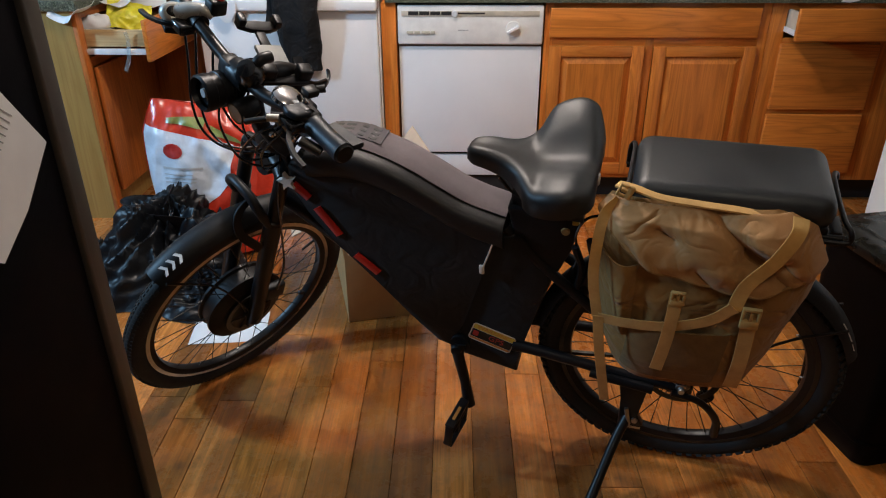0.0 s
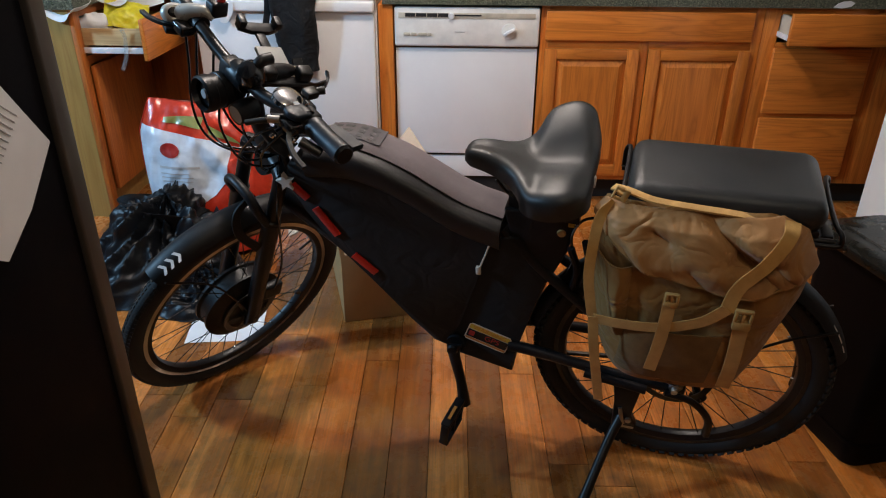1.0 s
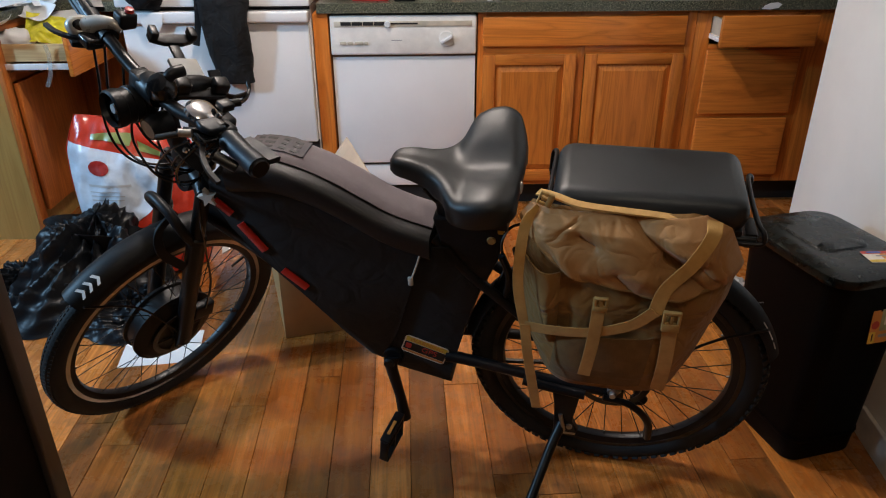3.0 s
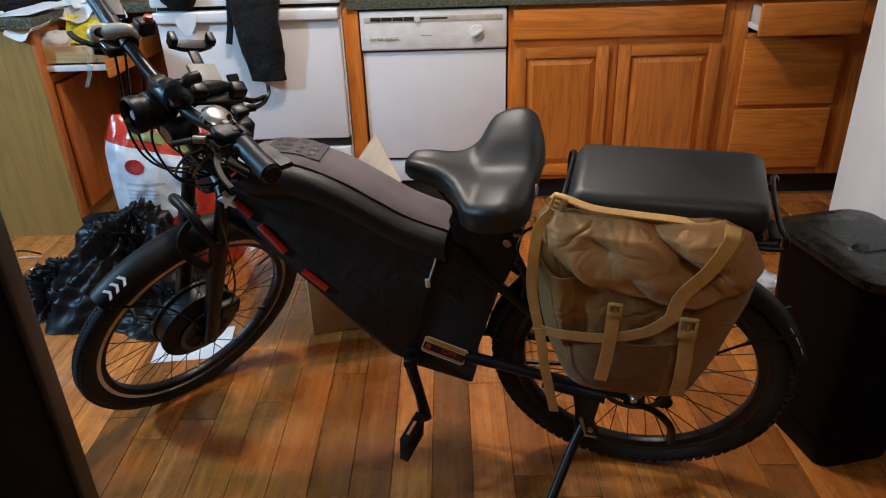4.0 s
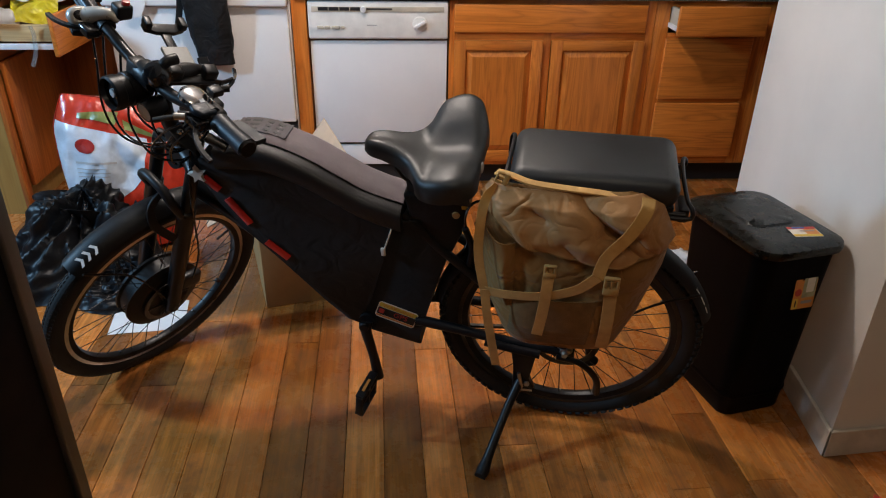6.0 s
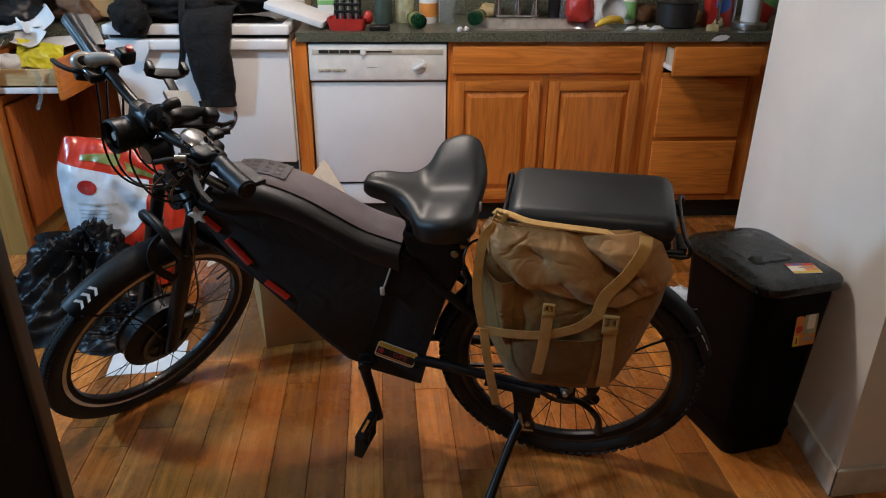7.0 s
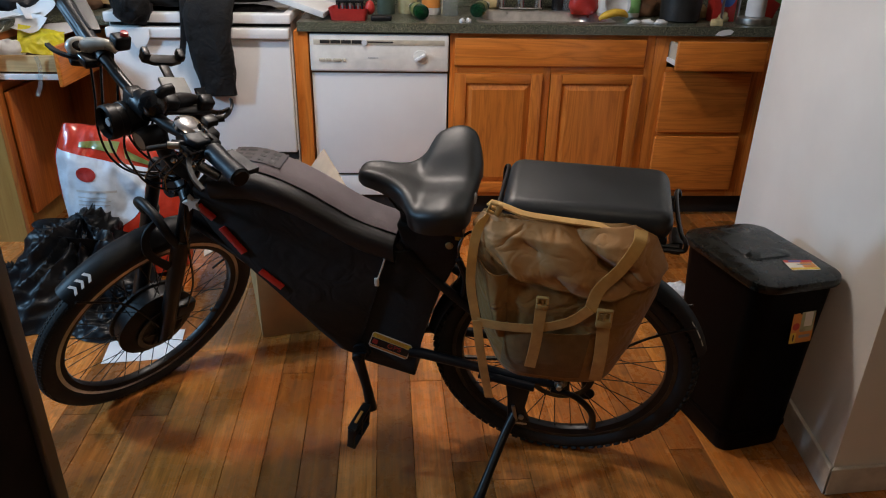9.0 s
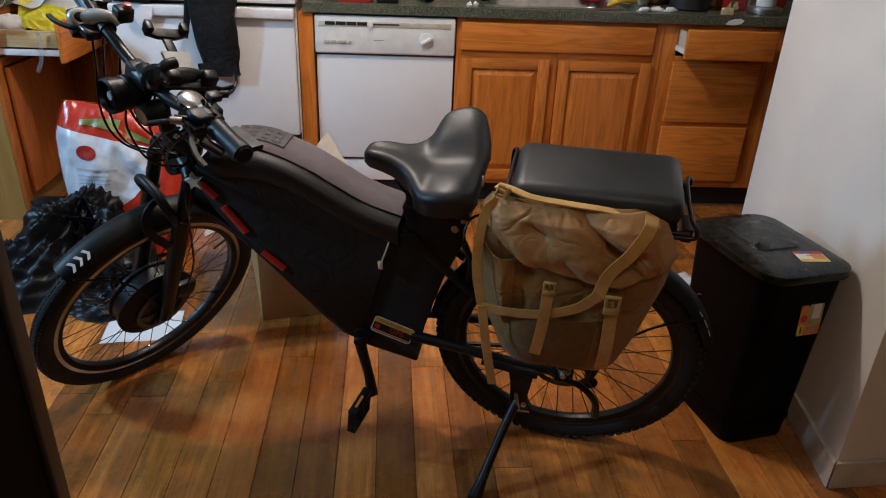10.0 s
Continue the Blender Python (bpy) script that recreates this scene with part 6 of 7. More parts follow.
def heap(x, y, radius, height, seed, top=(0.0, 0.0), stretch=1.0):
    """Thin film fallen in a heap: sharp folds that run down from a top point to an uneven hem."""
    def fn(u, v):
        a = 2 * math.pi * u
        ca, sa = math.cos(a), math.sin(a)
        rim = radius * (1 + 0.28 * noise.noise(Vector((ca * 1.3, sa * 1.3, seed))) + 0.10 * noise.noise(Vector((ca * 4, sa * 4, seed))))
        twist = 0.5 * noise.noise(Vector((ca, sa, v * 2 + seed)))
        cb, sb = math.cos(a + twist), math.sin(a + twist)
        mid = math.sin(math.pi * min(1, 0.08 + v * 0.92)) ** 0.7
        run = 0.24 - abs(noise.noise(Vector((cb * 3.2, sb * 3.2, v * 1.4 + seed))))
        cross = 0.22 - abs(noise.noise(Vector((ca * 3 + v * 5, sa * 3 - v * 5, v * 6 + seed))))
        fine = 0.2 - abs(noise.noise(Vector((cb * 8, sb * 8, v * 5 + 2 * seed))))
        d = mid * (0.085 * run + 0.045 * cross + 0.012 * fine)
        r = rim * v + d * 0.8
        z = height * (1 - v ** 1.8) * (1 + 0.25 * noise.noise(Vector((r * ca * 8, r * sa * 8, seed)))) + d
        k = 1 - v
        return Vector((x + r * ca * stretch + top[0] * k, y + r * sa + top[1] * k, max(0.003, z)))
    return sheet(fn, 150, 60)


tb2 = thing("trash_bag", pose(-1.06, 2.28, 0), "crumpled black plastic trash bag lying on the floor", "trash bag")
part("bag_body", heap(0.04, 0.0, 0.30, 0.30, 4.0, (0.05, 0.05)), M_TRASHBAG, tb2, sharp=75)
part("bag_mouth", sheet(lambda u, v: Vector((0.09 + (0.13 + 0.05 * v) * math.cos(4.6 * u + 2.2), 0.06 + (0.09 + 0.03 * v) * math.sin(4.6 * u + 2.2), 0.17 + 0.12 * v * (0.75 + 0.25 * math.sin(5 * u)) + 0.022 * v * noise.noise(Vector((u * 6, v * 2, 1))))), 70, 14, 0.0015), M_TRASHBAG, tb2, "gathered open mouth of the bag", sharp=75)
part("bag_tail", heap(-0.20, -0.07, 0.16, 0.13, 9.0, (0.04, 0.04), 1.25), M_TRASHBAG, tb2, sharp=75)
part("bag_tail", heap(0.24, -0.14, 0.17, 0.12, 12.0, (-0.05, 0.05), 1.2), M_TRASHBAG, tb2, sharp=75)

# ---- small things on the floor ----
pg = thing("paper_sheet", pose(-0.66, 1.93, 0.0005, 0, 0, 8), "white paper sheet lying flat on the floor", "paper")
part("page", sheet(lambda u, v: Vector(((u - 0.5) * 0.24, (v - 0.5) * 0.17, 0.001 + 0.004 * u * v + 0.001 * math.sin(u * 8))), 16, 12, 0.0005), M_PAPER, pg)
rag = thing("white_rag", pose(1.285, 2.25, 0), "crumpled white cloth scrap on the floor", "cloth")
part("cloth", lump(pose(0, 0, 0.02, 0, 0, 30), 0.075, 0.045, 0.03, 21.0, 0.4, 2.2, 36), M_PAPER, rag, sharp=180)
for k, (x, y, s, r) in enumerate(((-1.18, 2.05, 0.016, 20), (-1.26, 2.14, 0.03, 70), (-1.34, 2.20, 0.02, 10), (1.37, 1.04, 0.04, -35))):
    scrap = part("litter_scrap", sheet(lambda u, v: Vector(((u - 0.5) * s, (v - 0.5) * s * 0.5, 0.001 + 0.004 * abs(u - 0.5))), 6, 4, 0.0008), M_PAPER if k < 3 else M_LABELRED, m=pose(x, y, 0.0012, 0, 0, r))
    tagged(scrap, "small scrap of white litter on the floor" if k < 3 else "small strip of litter on the floor", "litter", "litter scraps")
cord = part("power_cord", tube([(-1.50, 2.55, 0.03), (-1.55, 2.52, 0.06), (-1.62, 2.55, 0.03), (-1.58, 2.45, 0.006), (-1.50, 2.40, 0.006), (-1.42, 2.42, 0.006)], 0.004, 8), M_GLOSSBLACK)
tagged(cord, "thin black power cord lying on the floor", "cord")
tie = part("zip_tie", tube([(-1.24, 2.80, 0.80), (-1.238, 2.808, 0.77), (-1.24, 2.806, 0.73), (-1.245, 2.80, 0.69), (-1.262, 2.79, 0.645)], 0.004, 8, flat=(0.016, 0.0018), up=(0, 1, 0)), M_CLEAR)
tagged(tie, "clear plastic tie hanging over the drawer side", "plastic tie")

# ---- clothes over the range ----
tr = thing("trousers", pose(0, 0, 0), "black trousers thrown over the range, one leg hanging down", "trousers")


def leg_ring(x, y, z, w, t, n=28, seed=0.0):
    out = []
    for k in range(n):
        a = 2 * math.pi * k / n
        c, s = math.cos(a), math.sin(a)
        q = Vector((x + w * math.copysign(abs(c) ** 0.8, c), y + t * math.copysign(abs(s) ** 0.8, s), z))
        d = wrinkle((q.x * 3 + seed, q.z * 2.2, s), 0.022, 4.0, seed)
        q.y += d * (0.6 if s < 0 else 0.2)
        q.x += d * 0.5 * c
        out.append(q)
    return out


LEG = [(-0.60, 3.22, 1.00, 0.11, 0.05), (-0.59, 3.10, 1.02, 0.105, 0.05), (-0.585, 3.00, 1.00, 0.10, 0.05), (-0.59, 2.955, 0.95, 0.098, 0.04), (-0.592, 2.945, 0.88, 0.095, 0.034), (-0.59, 2.95, 0.80, 0.09, 0.032), (-0.583, 2.955, 0.72, 0.082, 0.032), (-0.578, 2.962, 0.66, 0.075, 0.03), (-0.575, 2.965, 0.615, 0.072, 0.026)]
lp, lq = smooth_path([q[:3] for q in LEG], 6), smooth_path([(q[3], q[4], 0) for q in LEG], 6)
part("leg", loft([leg_ring(p.x, p.y, p.z, q.x, q.y) for p, q in zip(lp, lq)]), M_TROUSER, tr, sharp=180)
part("leg", lump(pose(-0.905, 3.0, 0.985, 0, 20, 0), 0.085, 0.075, 0.085, 31.0, 0.2, 1.8, 40, 0.6, False), M_TROUSER, tr, sharp=180)
part("waist", lump(pose(-0.74, 3.16, 1.03, 0, 0, 8), 0.25, 0.17, 0.085, 35.0, 0.2, 2.0, 56), M_TROUSER, tr, sharp=180)
part("waist", lump(pose(-0.86, 3.26, 1.08, 0, 0, -10), 0.16, 0.14, 0.13, 38.0, 0.25, 2.0, 48), M_TROUSER, tr, sharp=180)
part("waist", lump(pose(-0.55, 3.28, 1.06, 0, 0, 14), 0.2, 0.16, 0.12, 44.0, 0.25, 2.0, 48), M_TROUSER, tr, sharp=180)
part("waist", lump(pose(-0.80, 3.34, 1.15, 0, 0, -4), 0.26, 0.16, 0.16, 47.0, 0.25, 2.0, 48), M_TROUSER, tr, sharp=180)
part("belt", tube([(-0.69, 3.05, 1.10), (-0.69, 2.985, 1.02), (-0.692, 2.965, 0.95), (-0.70, 2.962, 0.86), (-0.722, 2.966, 0.765)], 0.01, 8, flat=(0.026, 0.004), up=(0, 1, 0)), M_TROUSER, tr, "dangling black belt end")
tag = part("paper_tag", sheet(lambda u, v: Vector(((u - 0.5) * (0.085 - 0.06 * max(0, v - 0.45) / 0.55), -0.012 * v * (1 - v), -0.085 * v)), 10, 12, 0.001), M_PAPER, m=pose(-0.885, 2.972, 0.888))
tagged(tag, "white paper tag hanging on the oven handle", "paper tag")

# ---- on the countertop ----
CZ = 0.917


def bottle(name, m, prof_, material, label, cap=None, band=None, bandmat=None, category="bottle"):
    t = thing(name, m, label, category)
    part("glass" if material in (M_GREENGLASS, M_CLEAR) else "body", lathe(prof_, 28), material, t)
    if cap:
        part("cap", lathe([(0.0, cap[0] + cap[1]), (cap[2], cap[0] + cap[1]), (cap[2], cap[0])], 20), cap[3], t)
    if band:
        part("paper_label", lathe([(band[2], band[0]), (band[2], band[1])], 28), bandmat, t)
    return t


BOT = [(0, 0.0), (0.024, 0.0), (0.03, 0.004), (0.032, 0.012), (0.032, 0.12), (0.028, 0.15), (0.014, 0.19), (0.013, 0.22), (0, 0.221)]
bottle("soda_bottle", pose(0.30, 3.10, CZ + 0.034, -90, 0, 12), BOT, M_GREENGLASS, "green plastic soda bottle lying on the counter", (0.215, 0.016, 0.0145, M_WHITE), (0.05, 0.10, 0.0326), M_SACK_GREEN)
bottle("soda_bottle", pose(0.545, 3.2, CZ + 0.034, -90, 0, -18), BOT, M_GREENGLASS, "green plastic soda bottle lying beside the sink", (0.215, 0.016, 0.0145, M_WHITE), (0.05, 0.10, 0.0326), M_SACK_GREEN)
bottle("juice_bottle", pose(0.345, 3.34, CZ), [(0, 0), (0.04, 0), (0.043, 0.01), (0.043, 0.13), (0.018, 0.18), (0.016, 0.20), (0, 0.2)], M_WHITE, "white and orange plastic bottle on the counter", (0.195, 0.018, 0.018, M_LABELORANGE), (0.03, 0.09, 0.0437), M_LABELORANGE)
bottle("water_bottle", pose(0.43, 3.30, CZ), [(0, 0), (0.038, 0), (0.042, 0.01), (0.040, 0.06), (0.042, 0.12), (0.018, 0.17), (0.016, 0.2), (0, 0.2)], M_CLEAR, "clear plastic water bottle on the counter", (0.195, 0.016, 0.017, M_RED))
bottle("thermos_can", pose(0.135, 3.33, CZ), [(0, 0), (0.04, 0), (0.042, 0.006), (0.042, 0.19), (0.036, 0.2), (0, 0.2)], M_GREENCAN, "dark green metal canister on the counter", None, None, None, "canister")
bottle("pickle_jar", pose(0.235, 3.36, CZ), [(0, 0), (0.042, 0), (0.046, 0.01), (0.046, 0.13), (0.036, 0.15), (0, 0.15)], M_JAR, "pale olive jar on the counter", (0.148, 0.02, 0.038, M_WHITE), None, None, "jar")
bottle("spray_can", pose(1.30, 3.33, CZ), [(0, 0), (0.03, 0), (0.033, 0.006), (0.033, 0.17), (0.02, 0.19), (0, 0.19)], M_LABELWHITE, "white and green can with a clear base on the counter", None, (0.02, 0.10, 0.0337), M_GREENPLASTIC, "can")
bottle("soap_bottle", pose(1.19, 3.45, CZ), [(0, 0), (0.04, 0), (0.044, 0.01), (0.044, 0.15), (0.016, 0.18), (0, 0.2)], M_WHITE, "white plastic soap bottle by the sink", (0.18, 0.03, 0.014, M_WHITE))
bottle("dish_brush_cup", pose(0.985, 3.52, CZ), [(0, 0), (0.035, 0), (0.04, 0.12), (0.036, 0.12), (0.03, 0.01)], M_GLOSSBLACK, "black cup beside the faucet", None, None, None, "cup")
bottle("clear_jug", pose(1.03, 3.50, CZ), [(0, 0), (0.03, 0), (0.034, 0.01), (0.034, 0.1), (0.02, 0.13), (0, 0.13)], M_CLEAR, "small clear plastic jug beside the faucet", None, None, None, "jug")

cad = thing("dish_caddy", pose(-0.02, 3.12, CZ, 0, 0, -4), "red plastic dish caddy with a silver cutlery rack", "caddy")
part("tub", loft([rr(0.075, 0.05, 0.015, 0.0), rr(0.085, 0.06, 0.018, 0.05), rr(0.08, 0.055, 0.016, 0.048), rr(0.07, 0.045, 0.014, 0.006)]), M_RED, cad)
for k in range(7):
    part("rack_bar", tube([(-0.045 + 0.017 * k, 0.0, 0.03), (-0.045 + 0.017 * k, 0.0, 0.125)], 0.005, 8), M_ALU if k % 2 else M_PLASTIC, cad)
for z in (0.07, 0.10, 0.125):
    part("rack_rail", box((-0.055, -0.022, z), (0.065, 0.022, z + 0.01), 0.002), M_PLASTIC, cad)
part("handle_knob", lump(pose(0.09, 0.0, 0.05), 0.022, 0.022, 0.03, 3.0, 0.1, 1.5, 24, 0.2, False), M_RED, cad)
crt = thing("milk_carton", pose(-0.125, 3.26, CZ, 0, 0, 8), "red and white carton on the counter", "carton")
part("carton_body", box((-0.035, -0.03, 0), (0.035, 0.03, 0.05), 0.002), M_RED, crt)
part("carton_top", box((-0.035, -0.03, 0.0505), (0.035, 0.03, 0.14), 0.002), M_WHITE, crt)
part("carton_band", box((-0.036, -0.031, 0.09), (0.036, 0.031, 0.11), 0.001), M_GREENPLASTIC, crt)
wl = thing("white_box_lid", pose(-0.23, 3.17, 0.995, 6, 17, -10), "white cardboard lid leaning across range and counter", "box lid")
part("lid_top", box((-0.13, -0.085, 0), (0.13, 0.085, 0.004), 0.001), M_PAPER, wl)
part("lid_rim", box((-0.13, -0.089, -0.022), (0.13, -0.085, 0.004), 0.001), M_PAPER, wl)
part("lid_rim", box((-0.134, -0.085, -0.022), (-0.13, 0.085, 0.004), 0.001), M_PAPER, wl)
part("lid_rim", box((0.13, -0.085, -0.022), (0.134, 0.085, 0.004), 0.001), M_PAPER, wl)
tray_b = part("black_tray", box((0.075, 3.06, CZ), (0.165, 3.12, CZ + 0.022), 0.006, 3), M_PLASTIC)
tagged(tray_b, "small black plastic tray on the counter", "tray")
red = part("red_dish_cloth", lump(pose(1.09, 3.44, CZ + 0.06), 0.075, 0.05, 0.09, 15.0, 0.2, 1.6, 40), M_RED, sharp=180)
tagged(red, "red cloth bundle beside the sink", "cloth")
dish_b = part("glass_dish", lathe([(0, 0), (0.03, 0), (0.055, 0.03), (0.06, 0.05), (0.056, 0.05), (0.05, 0.032), (0, 0.006)], 32, pose(1.19, 3.25, CZ + 0.055, 70, 0, 0)), M_GREYFACE)
tagged(dish_b, "grey glass dish standing on edge on the counter", "dish")
ban = part("banana", tube([(1.075, 3.075, CZ + 0.018), (1.10, 3.07, CZ + 0.035), (1.14, 3.07, CZ + 0.048), (1.18, 3.075, CZ + 0.045), (1.205, 3.085, CZ + 0.03)], [0.007, 0.016, 0.018, 0.016, 0.006], 10), M_BANANA)
tagged(ban, "ripe yellow banana on the counter edge", "banana")
for k, (x, y, a) in enumerate(((1.24, 3.08, 10), (1.30, 3.10, -15), (1.36, 3.09, 5), (0.47, 3.06, 30), (0.50, 3.07, -20))):
    o = part("plastic_scrap", lump(pose(x, y, CZ + 0.006, 0, 0, a), 0.03 if k < 3 else 0.012, 0.012, 0.012, 40 + k, 0.4, 2, 18), M_WHITE, sharp=180)
    tagged(o, "crumpled white plastic scrap on the counter", "litter", "counter litter")
for k, (x, y, r) in enumerate(((1.36, 3.36, 0.05), (1.42, 3.4, 0.045), (1.62, 3.34, 0.04), (1.68, 3.2, 0.025), (0.66, 3.60, 0.035))):
    o = part("food_bag", lump(pose(x, y, CZ + r * 0.72), r * 1.2, r, r, 50 + k, 0.3, 2, 24), M_BROWN if k < 2 else M_FOOD, sharp=180)
    tagged(o, "small crumpled food bag on the counter", "food bag", "food bags")
pot = thing("cooking_pot", pose(1.485, 3.21, CZ), "black metal cooking pot with a steel lid rim", "pot")
part("pot_body", lathe([(0, 0), (0.08, 0), (0.088, 0.006), (0.092, 0.105), (0.096, 0.108), (0.088, 0.108), (0.082, 0.01), (0, 0.006)], 40), M_POT, pot)
part("pot_lid", lathe([(0.09, 0.109), (0.06, 0.125), (0, 0.13)], 40), M_POT, pot)
part("lid_rim", lathe([(0.045, 0.13), (0.055, 0.128), (0.055, 0.155), (0.045, 0.157)], 32, closed=True), M_ALU, pot)
wedge = part("food_wedge", prism([(1.565, 3.045), (1.62, 3.035), (1.625, 3.08)], CZ, CZ + 0.03, 2, 0.003), M_FOOD)
tagged(wedge, "pale food wedge beside the pot", "food")
fbx = thing("food_box", pose(1.68, 3.22, CZ, 0, 0, 6), "red food box with a steel stand on the counter", "box")
part("carton", box((-0.055, -0.03, 0), (0.055, 0.03, 0.18), 0.002), M_RED, fbx)
part("print_oval", lathe([(0, 0.001), (0.035, 0.001), (0.036, 0)], 28, Matrix.Translation((0.01, -0.0305, 0.10)) @ Matrix.Rotation(radians(90), 4, "X")), M_LABELBLUE, fbx)
for sx in (-0.02, 0.058):
    part("stand_post", box((sx, -0.045, 0), (sx + 0.01, -0.034, 0.19), 0.002), M_ALU, fbx)
ptr = thing("paper_towel_holder", pose(1.805, 3.14, CZ), "white paper towel roll on a steel stand", "paper towels")
part("stand_base", lathe([(0, 0), (0.074, 0), (0.076, 0.004), (0.074, 0.026), (0.06, 0.03), (0, 0.03)], 36), M_ALU, ptr, "black and steel base")
part("towel_roll", lathe([(0.012, 0.032), (0.04, 0.032), (0.042, 0.036), (0.042, 0.27), (0.012, 0.27)], 32), M_PAPER, ptr)
snack = thing("snack_box", pose(1.905, 3.3, CZ, 0, 25, 10), "green and red snack box on the counter", "box")
part("carton", box((-0.05, -0.02, 0.02), (0.05, 0.02, 0.16), 0.002), M_RED, snack)
part("carton_top", box((-0.051, -0.021, 0.1), (0.051, 0.021, 0.161), 0.002), M_GREENPLASTIC, snack)

# ---- on the left counter and in its drawer ----
for k, (x, y, z, rz, w, h, tilt) in enumerate(((-1.50, 2.92, 0.926, -20, 0.26, 0.2, 4), (-1.72, 2.86, 0.922, 35, 0.28, 0.2, 2), (-1.42, 3.10, 0.934, 8, 0.22, 0.16, 8))):
    o = part("letter", sheet(lambda u, v: Vector(((u - 0.5) * w, (v - 0.5) * h, 0.012 * math.sin(u * 3) * v)), 10, 8, 0.0012), M_PAPER, m=pose(x, y, z, tilt, -tilt, rz))
    tagged(o, "loose white letter lying on the counter pile", "paper", "paper pile")
for k, (x, y, z, rx, ry, rz, w, h, curl) in enumerate(((-1.335, 3.10, 0.95, 22, -16, 30, 0.13, 0.16, 0.05), (-1.44, 2.83, 0.86, 40, 12, -12, 0.12, 0.14, 0.07), (-1.36, 3.0, 0.90, 30, -20, 60, 0.10, 0.16, 0.05))):
    o = part("letter", sheet(lambda u, v: Vector(((u - 0.5) * w, (v - 0.5) * h, curl * (u - 0.4) ** 2 * 2 + curl * 0.4 * math.sin(v * 4 + k) + 0.004 * noise.noise(Vector((u * 5, v * 5, k))))), 14, 12, 0.0012), M_PAPER, m=pose(x, y, z, rx, ry, rz))
    tagged(o, "curled white paper sheet in the counter clutter", "paper", "paper pile")
yb = part("yellow_bag", sheet(lambda u, v: Vector(((u - 0.5) * 0.17, (v - 0.5) * 0.13, 0.03 * math.sin(math.pi * u) * math.sin(math.pi * v) + 0.018 * (0.3 - abs(noise.noise(Vector((u * 4, v * 4, 3)))))) ), 36, 28, 0.004), M_YELLOW, m=pose(-1.29, 2.97, 0.83, 48, 14, 24))
tagged(yb, "bright yellow plastic packet in the open drawer", "packet")
wp = part("white_pouch", lump(pose(-1.40, 2.90, 0.80, 0, 0, 10), 0.07, 0.05, 0.05, 63.0, 0.25, 1.6, 32), M_PAPER, sharp=180)
tagged(wp, "crumpled white pouch in the open drawer", "pouch")
en = part("envelope", box((-0.09, -0.06, 0), (0.09, 0.06, 0.003), 0.001), M_PAPER, m=pose(-1.27, 3.08, 0.865, 20, -14, 25))
tagged(en, "white envelope sticking out of the drawer", "envelope")
for k, (x, y, z, rx, ry, rz_, mat_, lab) in enumerate((
        (-1.70, 3.22, 0.985, 0.16, 0.12, 0.10, M_TROUSER, "black cloth bag heaped on the counter"),
        (-1.60, 3.02, 0.965, 0.15, 0.10, 0.07, M_TROUSER, "black cloth bag heaped on the counter"),
        (-1.42, 3.12, 0.975, 0.11, 0.08, 0.075, M_TRASHBAG, "glossy black plastic bag heaped on the counter"),
        (-1.48, 3.30, 0.985, 0.12, 0.1, 0.10, M_TRASHBAG, "glossy black plastic bag heaped on the counter"),
        (-1.95, 3.15, 0.975, 0.14, 0.12, 0.09, M_BROWN, "dark brown bundle heaped on the counter"),
        (-1.27, 3.40, 0.965, 0.13, 0.10, 0.08, M_BROWN, "brown cloth heaped in the corner"),
        (-1.58, 3.44, 1.14, 0.24, 0.15, 0.17, M_TROUSER, "black jacket heaped on the counter"),
        (-1.98, 3.38, 1.10, 0.2, 0.16, 0.18, M_TROUSER, "black jacket heaped on the counter"),
        (-1.30, 3.52, 1.10, 0.16, 0.1, 0.14, M_BROWN, "brown bundle heaped against the wall"),
        (-1.86, 2.98, 0.965, 0.12, 0.1, 0.06, M_GREENCAN, "dark olive cloth bundle on the counter"))):
    o = part("clutter_bag", lump(pose(x, y, z, 0, 0, 20 * k), rx, ry, rz_, 70 + k, 0.25, 1.8, 44), mat_, sharp=180)
    tagged(o, lab, "bag", "counter clutter")
pan2 = part("corner_countertop", box((-1.398, 3.12, 0.877), (-1.036, 3.66, 0.916), 0.004), M_GRANITE)
tagged(pan2, "dark speckled laminate countertop in the corner", "countertop")
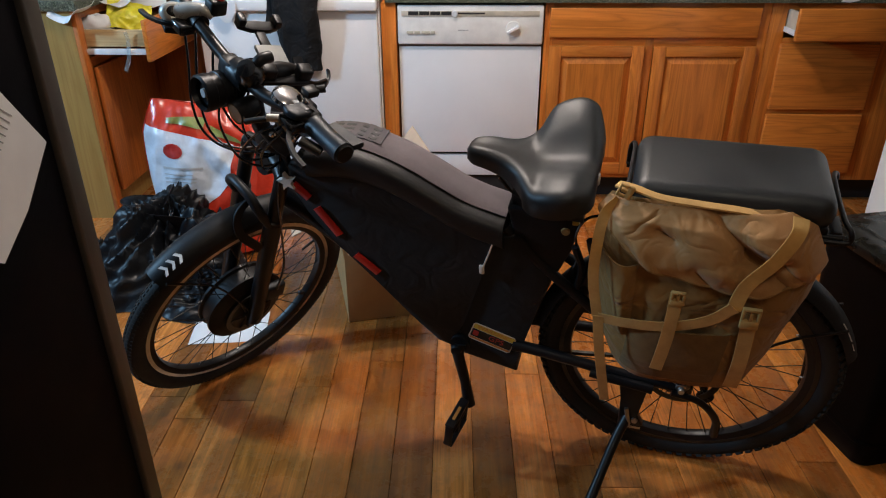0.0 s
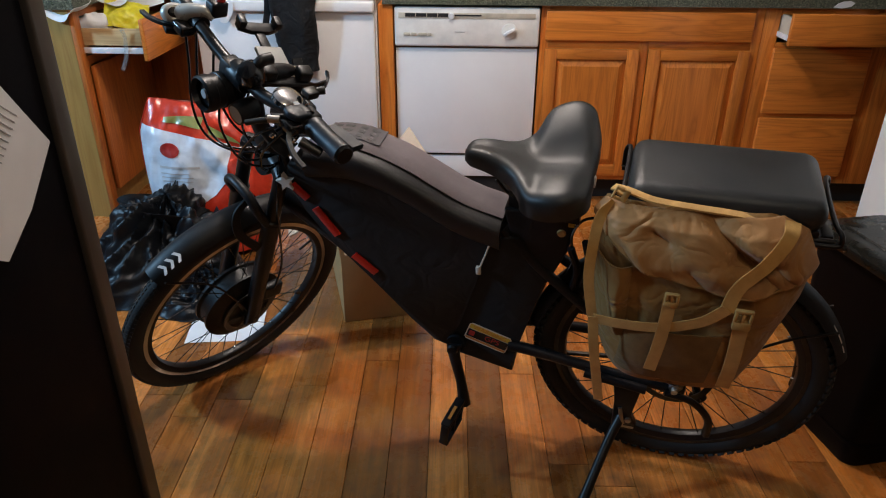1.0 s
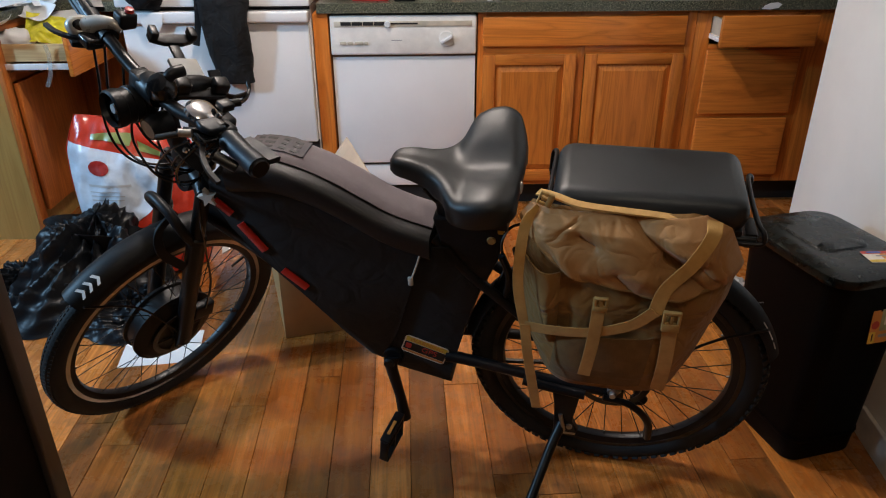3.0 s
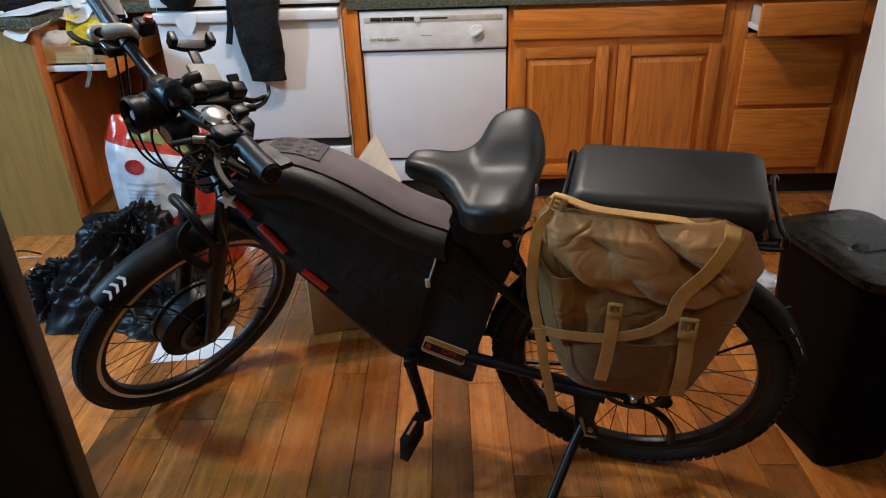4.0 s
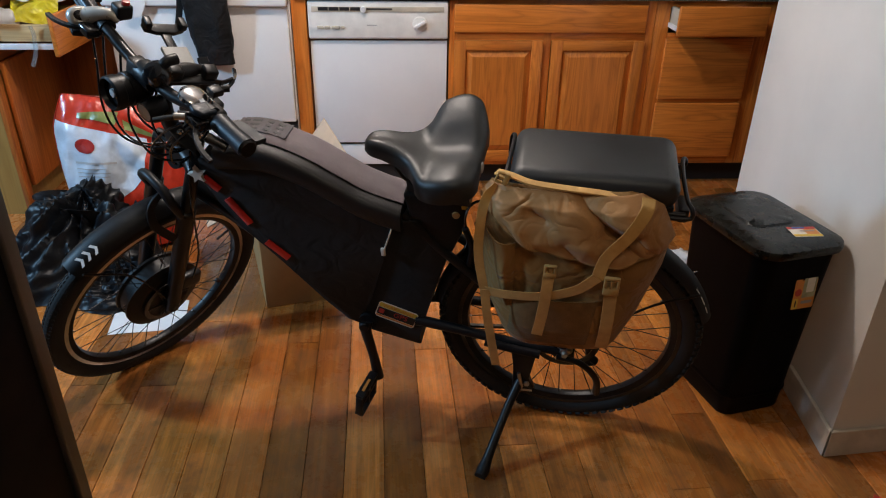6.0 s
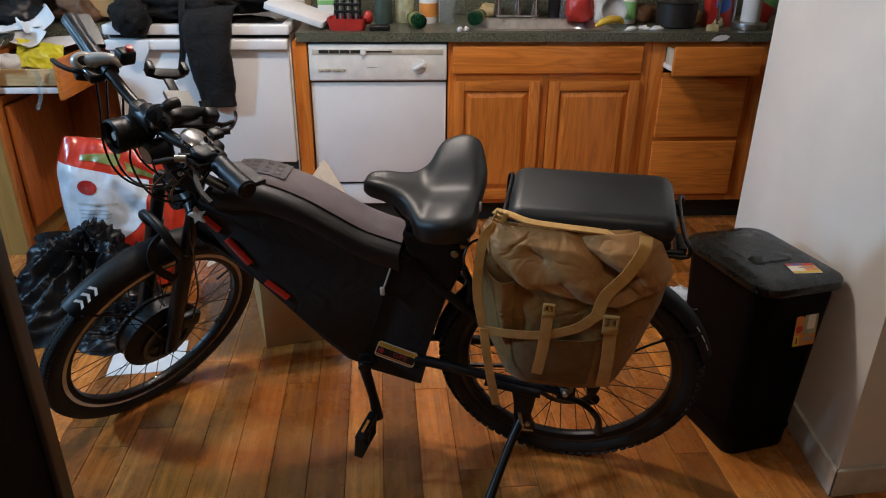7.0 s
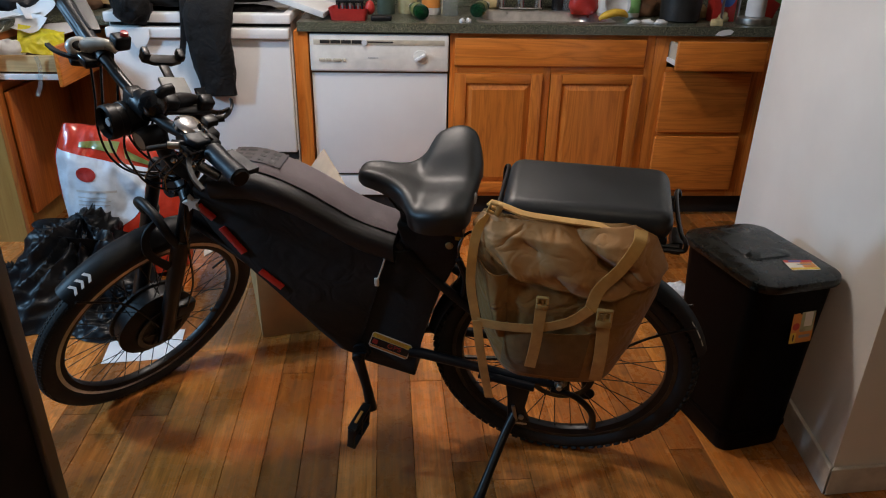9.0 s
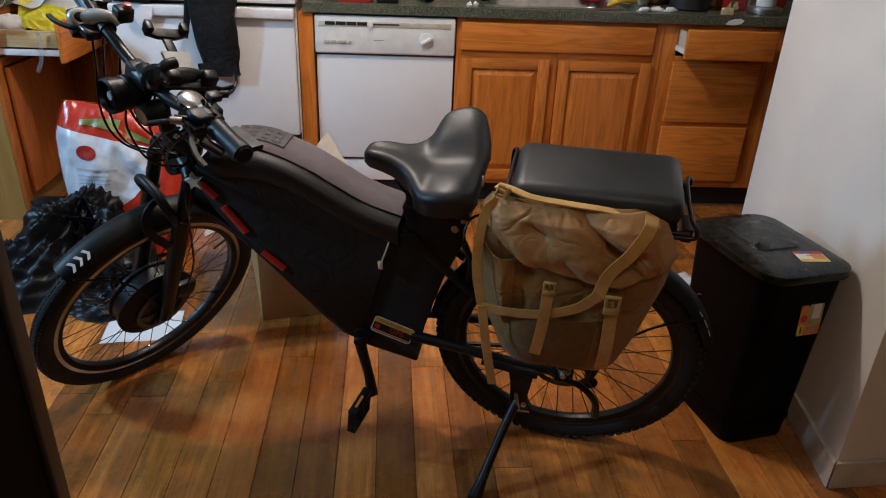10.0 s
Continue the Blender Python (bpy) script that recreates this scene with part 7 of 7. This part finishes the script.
bx = thing("small_carton", pose(-1.16, 3.42, 0.917, 0, 0, 20), "brown cardboard carton leaning in the corner", "box")
part("carton", box((-0.13, -0.06, 0), (0.13, 0.06, 0.13), 0.002), M_CARD, bx, m=pose(0, 0, 0.0, 0, 8, 0) @ pose(0, 0, 0.02))

# ---- the floor's boards ----
# plain boarding along the room's edges, under the level of the boards
edging = bmesh.new()
for lo, hi in (((-3.0, -2.6, -0.0138), (3.0, -0.7, -0.0035)), ((-3.0, -0.7, -0.0138), (-2.0, 3.68, -0.0035)), ((2.3, -0.7, -0.0138), (3.0, 3.68, -0.0035))):
    box(lo, hi, bm=edging)
part("floor_edging", edging, M_FLOOR, floor, smooth=False)
SLOPE = -0.0262


def board_mesh(w, length):
    b = box((-w / 2, 0, -0.014), (w / 2, length, 0.0))
    top = [e for e in b.edges if all(v.co.z > -0.001 for v in e.verts)]
    bmesh.ops.bevel(b, geom=top, offset=0.0009, segments=1, affect="EDGES")
    me = bpy.data.meshes.new("board")
    b.to_mesh(me)
    b.free()
    me.materials.append(M_FLOOR)
    return me


rng = random.Random(11)
PITCH = 0.102
lengths = [0.62, 0.93, 1.24]
boards = [board_mesh(PITCH - 0.0012, s - 0.0012) for s in lengths]
for k in range(-28, 29):
    y = -1.7 - rng.random() * 0.9
    x0 = -0.124 + PITCH * k
    first = k == 0
    if first:
        y = 1.767 - 0.93 - 1.24 - 0.62
    order = [2, 0, 1] if first else []
    while y < 3.66:
        j = order.pop(0) if order else rng.choice((0, 1, 1, 2, 2))
        tone = rng.choice((0.56, 0.76, 0.90, 1.0, 1.08, 1.24))
        if first and abs(y + lengths[j] - 1.767) < 0.01:
            tone = 0.55
        if rng.random() < 0.05:
            tone = 0.6
        if y + lengths[j] > -1.2 and -2.2 < x0 < 2.6:
            o = new("board", boards[j])
            o.parent = floor
            o.matrix_basis = pose(x0 + SLOPE * (y - 1.767), y, 0, 0, 0, math.degrees(math.atan(-SLOPE)))
            o.color = (tone, tone * rng.uniform(0.94, 1.03), tone * rng.uniform(0.88, 1.05), 1)
        y += lengths[j]
